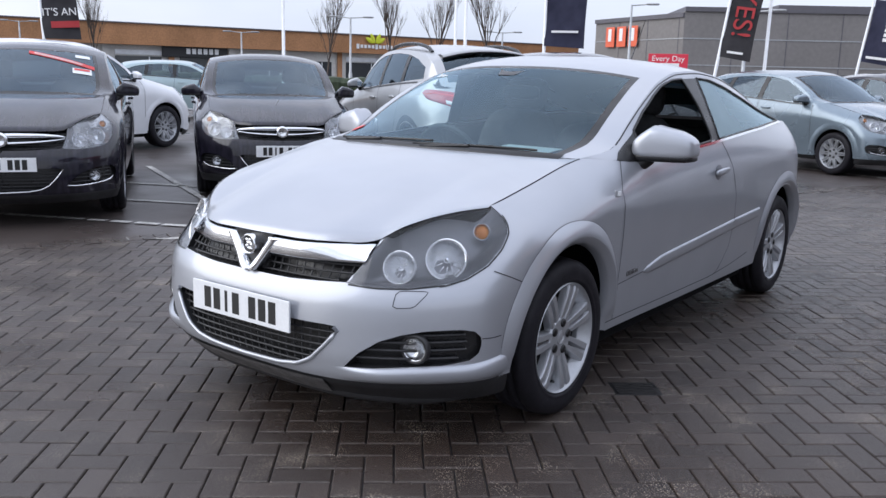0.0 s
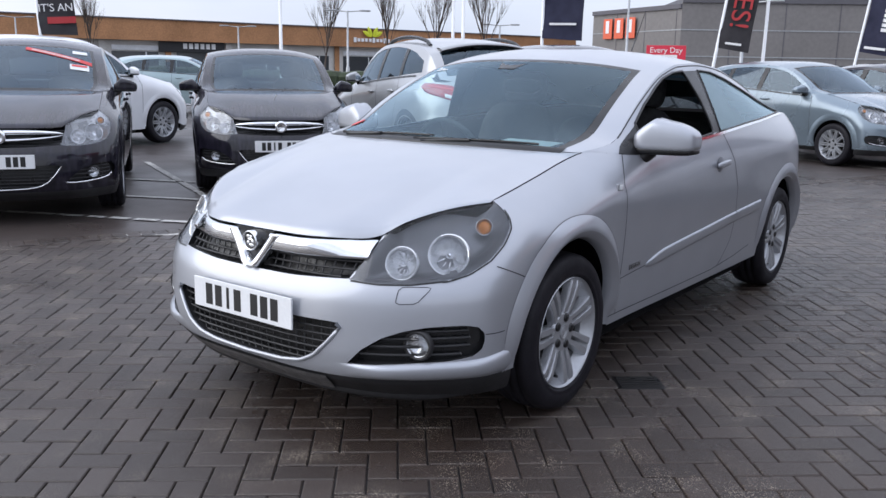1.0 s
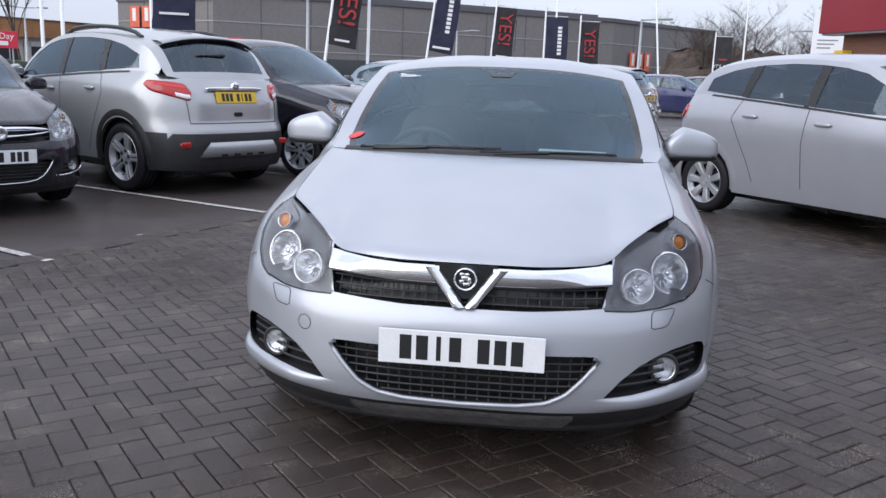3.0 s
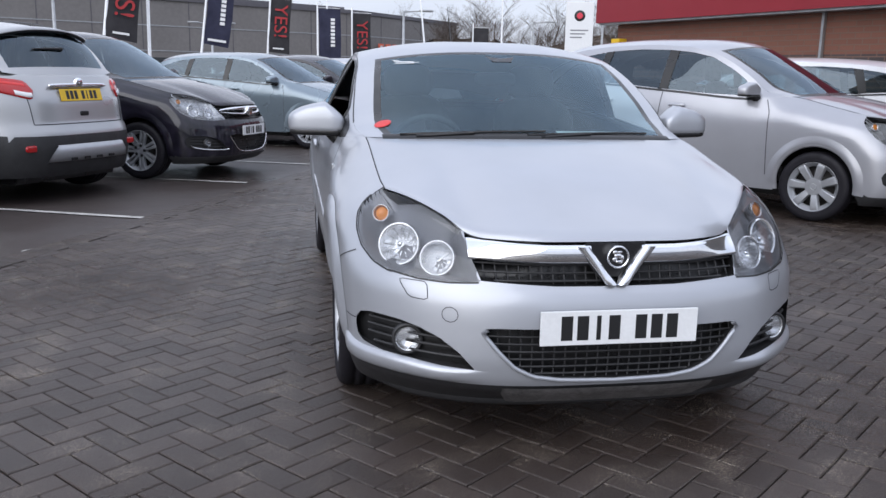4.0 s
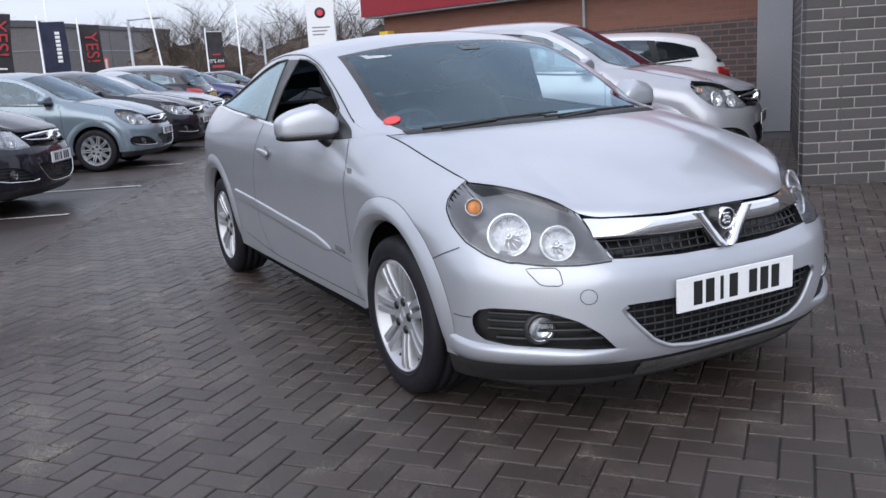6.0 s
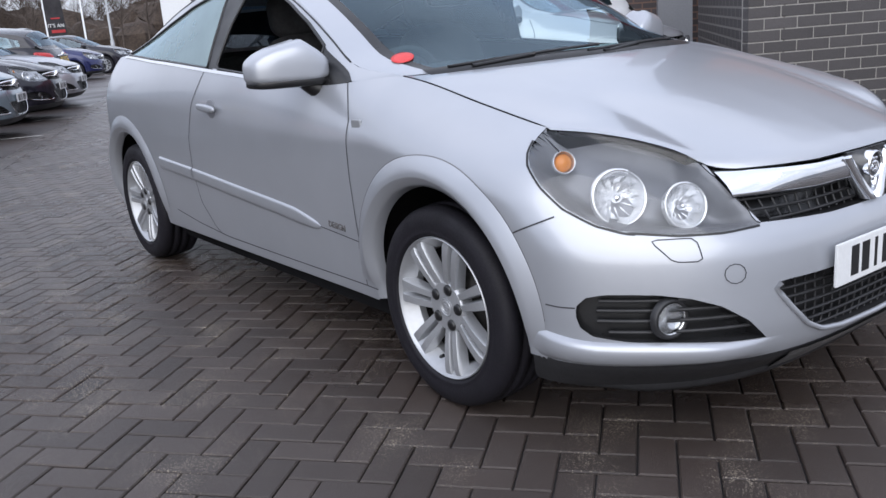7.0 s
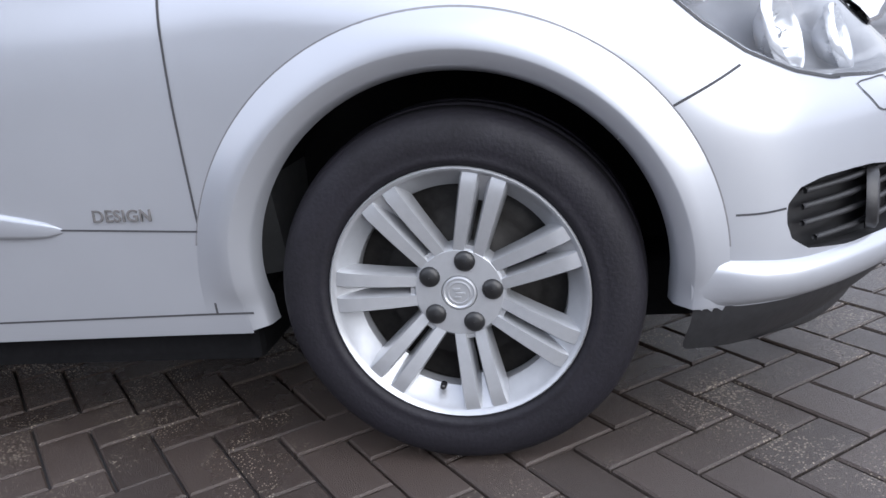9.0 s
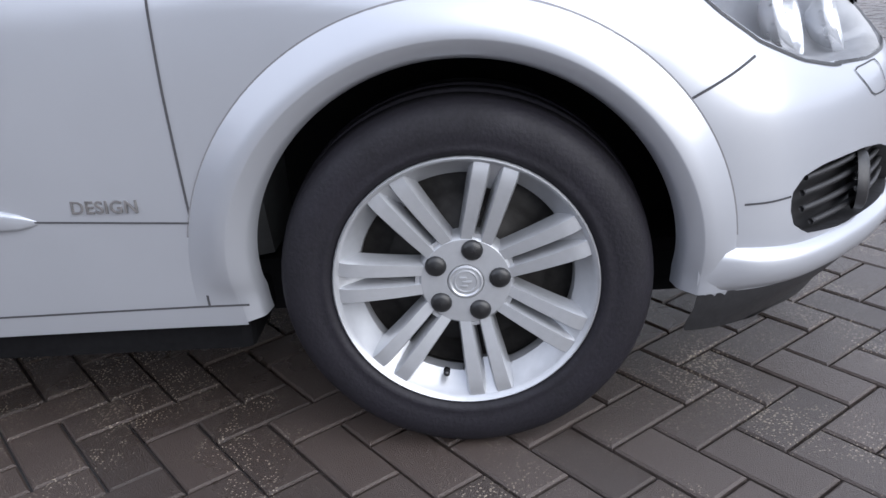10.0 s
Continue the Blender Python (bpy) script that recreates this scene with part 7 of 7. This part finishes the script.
# the bricks of the pier, one by one where the camera comes near
BW, BH = 0.286, 0.0935
unit = Pile().box((0.0, 0.0, 0.0), (BW - 0.011, 0.10, BH - 0.011), 0.004)
half_unit = Pile().box((0.0, 0.0, 0.0), (BW / 2 - 0.011, 0.10, BH - 0.011), 0.004)
brick_me, half_me = unit.link("brick", M_BRICK_D), half_unit.link("brick", M_BRICK_D)
far = Pile()
made = 0
turn = math.radians(-30)
for r in range(int(4.2 / BH)):
    z = r * BH + 0.004
    for c in range(25):
        x = c * BW - (BW / 2 if r % 2 else 0)
        if x < -0.01 and r % 2:
            me, x = half_me.data, 0.0
        else:
            me = brick_me.data
        if r >= 26 or c > 8:
            w = (BW if me is brick_me.data else BW / 2) - 0.011
            far.box((x, 0, z), (x + w, 0.05, z + BH - 0.011))
            continue
        ob = new("brick", me)
        ob.parent = pier
        ob.location = (x, 0.0, z)
        ob.data = me
        if r * BH > 1.60:
            ob.material_slots[0].link = "OBJECT"
            ob.material_slots[0].material = M_BRICK_P
        made += 1
for ob in (brick_me, half_me):
    bpy.data.objects.remove(ob)
fb = far.link("brick_courses", M_BRICK_D, pier)
tagged(fb, "", "", "", "stuff")


# ---- flags, posts, signs ----
def flag(x, y, heading, cloth, words, low=1.75, w=0.86, h=2.0, lean=0.0):
    root = thing("flag_pole", pose(x, y, 0, 0, lean, heading), ("black" if cloth is M_FLAG_K else "navy") + " banner flag on a white pole", "flag", "banner flags")
    Pile().lathe([(0, 0.05), (0.02, 0.045), (low + h + 0.25, 0.028), (low + h + 0.25, 0.001)], 12, "z").link("pole", M_WHITE, root, "white pole", True)
    Pile().tube([(0, 0, low + h + 0.05), (w, 0, low + h + 0.03)], 0.012, 6).link("arm", M_WHITE, root, "", True)
    u, v = np.meshgrid(np.linspace(0.03, w, 12), np.linspace(0, 1, 18), indexing="ij")
    ph = x * 1.7
    g = np.stack([u + 0.03 * np.sin(3 * v + ph), 0.035 * np.sin(5 * v + 4 * u + ph) * (1.2 - v), low + h * v - 0.05 * (1 - v) * u], -1)
    back = g + np.array([0, 0.004, 0])
    cl = Pile().grid(g).grid(back, flip=True).link("cloth", cloth, root, "hanging cloth", True)

    def yof(uu, zz):
        vv = (zz - low) / h
        return 0.035 * math.sin(5 * vv + 4 * uu + ph) * (1.2 - vv)

    if words == "YES":
        curve = bpy.data.curves.new("word", "FONT")
        curve.body, curve.size, curve.extrude, curve.align_x, curve.align_y = "YES!", 0.60, 0.004, "CENTER", "CENTER"
        tmp = new("word", curve)
        bpy.context.view_layer.update()
        me = bpy.data.meshes.new_from_object(tmp.evaluated_get(bpy.context.evaluated_depsgraph_get()))
        bpy.data.objects.remove(tmp)
        me.materials.clear()
        me.materials.append(M_FLAG_RED)
        for s in (1, -1):
            ob = new("print", me)
            ob.parent = cl
            ob.matrix_local = Matrix.Translation((w / 2, 0.0 - s * 0.045, low + h * 0.58)) @ Matrix.Rotation(math.radians(0 if s > 0 else 180), 4, "Z") @ Matrix.Rotation(math.radians(90), 4, "X") @ Matrix.Rotation(math.radians(-90), 4, "Z")
        Pile().box((0.16, -0.05, low + 0.10), (0.52, -0.044, low + 0.15)).link("print_bar", M_SIGNWHITE, cl, "small white bar")
    elif words == "BAR":
        for s in (1, -1):
            for q in range(8):
                Pile().box((w * 0.58, -0.045 * s - 0.003, low + 0.62 + 0.135 * q), (w * 0.76, -0.045 * s + 0.003, low + 0.715 + 0.135 * q)).link("print_bar", M_SIGNWHITE, cl, "white bar in place of a letter")
        Pile().box((0.14, -0.047, low + 0.10), (0.70, -0.041, low + 0.17)).link("print_bar", M_SIGNWHITE, cl)
    elif words == "TWO":
        curve = bpy.data.curves.new("word", "FONT")
        curve.body, curve.size, curve.extrude, curve.align_x, curve.align_y = "IT'S AN", 0.23, 0.003, "CENTER", "CENTER"
        tmp = new("word", curve)
        bpy.context.view_layer.update()
        me = bpy.data.meshes.new_from_object(tmp.evaluated_get(bpy.context.evaluated_depsgraph_get()))
        bpy.data.objects.remove(tmp)
        me.materials.clear()
        me.materials.append(M_SIGNWHITE)
        ob = new("print", me)
        ob.parent = cl
        ob.matrix_local = Matrix.Translation((w / 2, -0.05, low + 0.55)) @ Matrix.Rotation(math.radians(90), 4, "X")
        Pile().box((0.2, -0.05, low + 0.22), (0.8, -0.044, low + 0.36)).link("print_bar", M_FLAG_RED, cl, "red bar")
        Pile().box((0.25, -0.05, low + 0.86), (0.65, -0.044, low + 0.92)).link("print_bar", M_FLAG_RED, cl, "red bar")
    else:
        Pile().box((0.16, -0.05, low + 0.30), (0.78, -0.044, low + 0.35)).link("print_bar", M_SIGNWHITE, cl, "thin white bar")
        Pile().lathe([(-0.052, 0.001), (-0.052, 0.30), (-0.044, 0.30)], 28, "y", (w * 0.52, 0, low + 1.45)).link("emblem", M_SIGNWHITE, cl, "plain white disc")
        Pile().lathe([(-0.056, 0.001), (-0.056, 0.25), (-0.050, 0.25)], 28, "y", (w * 0.52, 0, low + 1.45)).link("emblem_centre", M_FLAG_RED, cl, "plain red disc")
    return root


flag(-16.4, 8.4, 42, M_FLAG_K, "TWO", 1.85, 0.80, 1.7, -3)
flag(-8.4, 16.1, 25, M_FLAG_N, "PLAIN", 2.0, 0.95, 2.0)
flag(-5.3, 18.4, 18, M_FLAG_K, "YES", 1.87, 0.72, 1.75, 7)
flag(-3.9, 26.0, 10, M_FLAG_N, "BAR", 1.97, 0.80, 1.75, 7)
flag(-1.85, 27.9, 5, M_FLAG_K, "YES", 1.78, 0.72, 1.75, 4)
flag(0.05, 31.6, 0, M_FLAG_N, "BAR", 1.45, 0.85, 2.0)
flag(1.4, 32.4, 0, M_FLAG_K, "YES", 1.45, 0.75, 1.9)
flag(8.6, 44.0, -10, M_FLAG_K, "TWO", 1.5, 0.85, 2.0)


def tall_pole(x, y, h=9.5, lean=0.0):
    root = thing("tall_pole", pose(x, y, 0, 0, lean, 0), "tall plain white pole", "pole", "white poles")
    Pile().lathe([(0, 0.14), (0.05, 0.14), (0.06, 0.042), (h, 0.026), (h, 0.001)], 14, "z").link("shaft", M_WHITE, root, "", True)
    Pile().lathe([(h, 0.001), (h, 0.04), (h + 0.08, 0.03), (h + 0.1, 0.001)], 12, "z").link("cap", M_GALV, root, "", True)


for x, y, l in ((-13.8, 12.9, 0), (-10.7, 15.7, 0), (-4.25, 19.2, 0.6), (0.4, 33.0, 1), (5.2, 37.0, -6), (9.2, 40.0, 0), (-9.6, 14.6, 0)):
    tall_pole(x, y, 9.5, l)


def street_lamp(x, y, h, arms=2, turn=0):
    root = thing("street_lamp", pose(x, y, 0, 0, 0, turn), "grey car park lamp post", "street lamp", "car park lamps")
    Pile().lathe([(0, 0.14), (1.2, 0.12), (1.25, 0.08), (h, 0.055), (h, 0.001)], 12, "z").link("post", M_GALV, root, "", True)
    for s in (1, -1)[:arms]:
        arm = Pile().tube([(0, 0, h - 0.05), (s * 0.9, 0, h + 0.02)], 0.035, 8).link("arm", M_GALV, root, "", True)
        Pile().blob((s * 1.15, 0, h + 0.03), (0.38, 0.14, 0.06), 0.5, 0.5, 16, 8).link("lantern", M_GALV, arm, "flat grey lantern", True)


for az, d, h, n in ((-43.2, 60, 4.85, 2), (-50.0, 78, 4.4, 2), (-25.5, 52, 5.4, 1), (-62.6, 85, 4.9, 2), (-18.6, 40, 4.2, 1), (-33.5, 70, 4.6, 2), (-8.0, 60, 4.0, 2), (3.0, 45, 4.2, 1), (12.5, 60, 4.6, 1), (16.5, 52, 4.4, 1)):
    street_lamp(2.4 + d * math.sin(radians(az)), -2 + d * math.cos(radians(az)), h, n, -az)


def banner(x, y, z, turn):
    root = thing("roadside_banner", pose(x, y, 0, 0, 0, turn), "red roadside sign board with white words", "sign", "red banners")
    Pile().box((-1.05, -0.03, z - 0.42), (1.05, 0.03, z + 0.42), 0.02).link("board", M_SIGNRED, root, "red board")
    for s in (-0.8, 0.8):
        Pile().lathe([(0, 0.04), (z - 0.3, 0.04)], 10, "z", (s, 0.06, 0)).link("post", M_GALV, root, "", True)
    curve = bpy.data.curves.new("word", "FONT")
    curve.body, curve.size, curve.extrude, curve.align_x = "Every Day", 0.42, 0.004, "CENTER"
    tmp = new("word", curve)
    bpy.context.view_layer.update()
    me = bpy.data.meshes.new_from_object(tmp.evaluated_get(bpy.context.evaluated_depsgraph_get()))
    bpy.data.objects.remove(tmp)
    me.materials.clear()
    me.materials.append(M_SIGNWHITE)
    ob = new("lettering", me)
    ob.parent = root
    ob.matrix_local = Matrix.Translation((0, -0.036, z + 0.03)) @ Matrix.Rotation(math.radians(90), 4, "X")
    Pile().box((-0.75, -0.036, z - 0.28), (0.6, -0.031, z - 0.08)).link("print_bar", M_SIGNWHITE, root, "white bar")


banner(-17.2, 44.0, 2.25, 22)
banner(-27.1, 38.9, 2.05, 34)

totem = thing("totem_sign", pose(10.7, 32.7, 0, 0, 0, -18), "tall pale grey dealer totem sign", "sign")
Pile().box((-0.56, -0.14, 0.0), (0.56, 0.14, 4.1), 0.03).link("slab", M_PLATE, totem, "pale grey slab")
Pile().lathe([(-0.16, 0.001), (-0.16, 0.20), (-0.14, 0.22), (0, 0.22)], 28, "y", (0, 0, 3.55)).link("emblem", M_DARKSIGN, totem, "dark round emblem", True)
Pile().lathe([(-0.17, 0.001), (-0.17, 0.12)], 24, "y", (0, 0, 3.55)).link("emblem_ring", M_SIGNRED, totem, "")
for k in range(3):
    Pile().box((-0.36, -0.146, 2.95 - 0.14 * k), (0.36 - 0.12 * k, -0.141, 3.0 - 0.14 * k)).link("print_bar", M_BEZEL, totem)

hoop = thing("cycle_hoop", pose(-11.96, 8.73, 0, 0, 0, 40), "grey steel cycle hoop beside the bays", "cycle stand")
a = np.linspace(0, np.pi, 12)
Pile().tube([(-0.22, 0, 0)] + [(-0.22 * math.cos(t), 0, 0.36 + 0.14 * math.sin(t)) for t in a] + [(0.22, 0, 0)], 0.022, 8).link("tube", M_GALV, hoop, "", True)


# ---- trees ----
def bare_tree_meshes(seed, h, spread, slim):
    """Trunk with limbs, and a crown of many thin twigs."""
    rnd = random.Random(seed)
    wood, twigs = Pile(), Pile()

    def grow(p, d, length, r, depth):
        q, pts = Vector(p), [Vector(p)]
        for _ in range(3):
            d = (d + Vector((rnd.uniform(-1, 1), rnd.uniform(-1, 1), rnd.uniform(-0.2, 0.6))) * 0.16).normalized()
            q = q + d * length / 3
            pts.append(q.copy())
        (wood if depth < 2 else twigs).tube(pts, np.linspace(r, r * 0.55, 4), 5 if depth < 2 else 3)
        if depth >= 4:
            return
        n = (11, 6, 4, 3)[depth]
        for k in range(n):
            t = rnd.uniform(0.35, 1.0)
            i = min(2, int(t * 3))
            at = pts[i].lerp(pts[i + 1], t * 3 - i)
            ang = rnd.uniform(0, 2 * math.pi)
            side = Vector((math.cos(ang), math.sin(ang), 0))
            nd = (d * slim + side * spread + Vector((0, 0, 0.25))).normalized()
            grow(at, nd, length * rnd.uniform(0.42, 0.62), r * 0.42, depth + 1)

    grow((0, 0, -0.1), Vector((0, 0, 1)), h * 0.62, h * 0.0095, 0)
    return wood, twigs


TREES = []
for seed, h, spread, slim in ((1, 9.0, 0.24, 1.0), (2, 10.0, 0.8, 0.7), (3, 11.0, 0.9, 0.6), (4, 9.5, 0.7, 0.8)):
    wood, twigs = bare_tree_meshes(seed, h, spread, slim)
    a, b = wood.link("trunk", M_BARK, None, "", True), twigs.link("crown", M_BARK, None, "", True)
    TREES.append((a.data, b.data))
    bpy.data.objects.remove(a)
    bpy.data.objects.remove(b)


def tree(x, y, kind, size, label="bare winter tree with thin brown twigs", group="bare trees"):
    root = thing("bare_tree", pose(x, y, 0, 0, 0, (x * 37 + y * 11) % 360) @ Matrix.Scale(size, 4), label, "tree", group)
    for nm, me in zip(("trunk", "crown"), TREES[kind]):
        ob = new(nm, me)
        ob.parent = root


for az, d, s in ((-44.8, 66, 0.95), (-40.5, 64, 0.98), (-38.0, 62, 0.98), (-34.0, 60, 1.0), (-58.5, 66, 0.85), (-67.0, 70, 0.9)):
    tree(2.4 + d * math.sin(radians(az)), -2 + d * math.cos(radians(az)), 0, s, "slender bare street tree by the car park", "street trees")
rnd = random.Random(11)
for k in range(64):
    az, d = 9.5 + 30 * (k / 64) + rnd.uniform(-0.8, 0.8), rnd.uniform(95, 150)
    tree(-1 + d * math.sin(radians(az)), -2 + d * math.cos(radians(az)), rnd.randrange(1, 4), rnd.uniform(0.75, 1.15) * d / 118, group="wood behind the car park")
for k in range(14):
    az, d = -6 + 14 * (k / 14) + rnd.uniform(-0.6, 0.6), rnd.uniform(200, 230)
    tree(-1 + d * math.sin(radians(az)), -2 + d * math.cos(radians(az)), rnd.randrange(1, 4), rnd.uniform(1.35, 1.75), group="wood behind the car park")
bank = Pile()
for k in range(120):
    az, d = 8.5 + 36 * rnd.random(), rnd.uniform(100, 160)
    x, y = -1 + d * math.sin(radians(az)), -2 + d * math.cos(radians(az))
    bank.blob((x, y, 0.6), (rnd.uniform(2, 4.5), rnd.uniform(2, 4), rnd.uniform(1.5, 4.2)), 0.8, 0.9, 9, 6, lambda p: p * (1 + 0.35 * np.random.RandomState(k).rand(*p.shape[:2], 1)))
tagged(bank.link("undergrowth", M_BRUSH, None, "brown winter scrub under the far trees", False), "brown winter scrub under the far trees", "undergrowth", "", "stuff")
hedge = Pile()
for k in range(60):
    t = k / 60
    hedge.blob((-46 + 14 * t * 2 + rnd.uniform(-0.4, 0.4), 26 + 40 * t, 0.35), (1.0, 1.0, rnd.uniform(0.5, 0.8)), 0.7, 0.8, 9, 6)
tagged(hedge.link("low_hedge", M_HEDGE), "low dark hedge along the car park edge", "hedge", "", "stuff")

# ---- the drain in the paving ----
drain = thing("drain_cover", pose(0.94, 1.33, 0, 0, 0, 40), "small dark iron drain cover set in the paving", "drain cover")
Pile().box((-0.10, -0.075, -0.004), (0.10, 0.075, 0.001), 0.002).link("frame", M_TRIM, drain, "dark iron frame")
for k in range(5):
    Pile().box((-0.085, -0.060 + 0.027 * k, 0.0012), (0.085, -0.046 + 0.027 * k, 0.004), 0.001).link("slat", M_RIM_DARK, drain)

# ---- paving blocks, last ----
edging, along = Pile(), (EDGE_B - EDGE_A) / np.linalg.norm(EDGE_B - EDGE_A)
across = np.array((along[1], -along[0]))
for k in range(-28, 190):
    q = EDGE_A + along * 0.102 * k - across * 0.03
    a, b = q + along * 0.048, q - along * 0.048
    c, d = b - across * 0.19, a - across * 0.19
    top = [tuple(0.96 * e + 0.04 * (a + b + c + d) / 4) for e in (a, b, c, d)]
    edging.add([(*e, -0.014) for e in (a, b, c, d)] + [(*e, 0.000) for e in (a, b, c, d)] + [(*e, 0.0035) for e in top], [(8, 9, 10, 11)] + [(r + i, r + (i + 1) % 4, r + 4 + (i + 1) % 4, r + 4 + i) for r in (0, 4) for i in range(4)])
edge_row = edging.link("paving_edge", M_PAVER_ISLE)
tagged(edge_row, "straight edging course of damp paving blocks", "paving edge", "", "structure")
paving = thing("block_paving", pose(0, 0, 0), "damp grey herringbone block paving", "paving", "", "structure")
side = (EDGE_B - EDGE_A) / np.linalg.norm(EDGE_B - EDGE_A)
lv, lf = block_mesh(True)
sv, sf = block_mesh(False)
long_me, short_me = (link_mesh("brick", v, f, M_PAVER, None, smooth=False) for v, f in ((lv, lf), (sv, sf)))
rest_v, rest_f, count = [], [], 0
rnd = random.Random(5)
lv, sv = np.array(lv), np.array(sv)
for x, y, long_one in herringbone((-4.2, -4.2), (7.0, 16.0)):
    r = np.array((x, y)) - EDGE_A
    if side[0] * r[1] - side[1] * r[0] > 0.04:
        continue
    dz = rnd.uniform(-0.0015, 0.0015)
    if -2.0 < x < -0.85 and -2.6 < y < 2.4 and count < 290:
        ob = new("brick", (long_me if long_one else short_me).data)
        ob.location = (x, y, dz)
        ob.parent = paving
        count += 1
    else:
        n = len(rest_v) * 12
        rest_v.append((lv if long_one else sv) + np.array((x, y, dz)))
        rest_f += [tuple(i + n for i in f) for f in lf]
for ob in (long_me, short_me):
    me = ob.data
    bpy.data.objects.remove(ob)
field = link_mesh("brick_field", np.concatenate(rest_v), rest_f, M_PAVER_ISLE, paving, "", False)
tagged(field, "", "", "", "stuff")
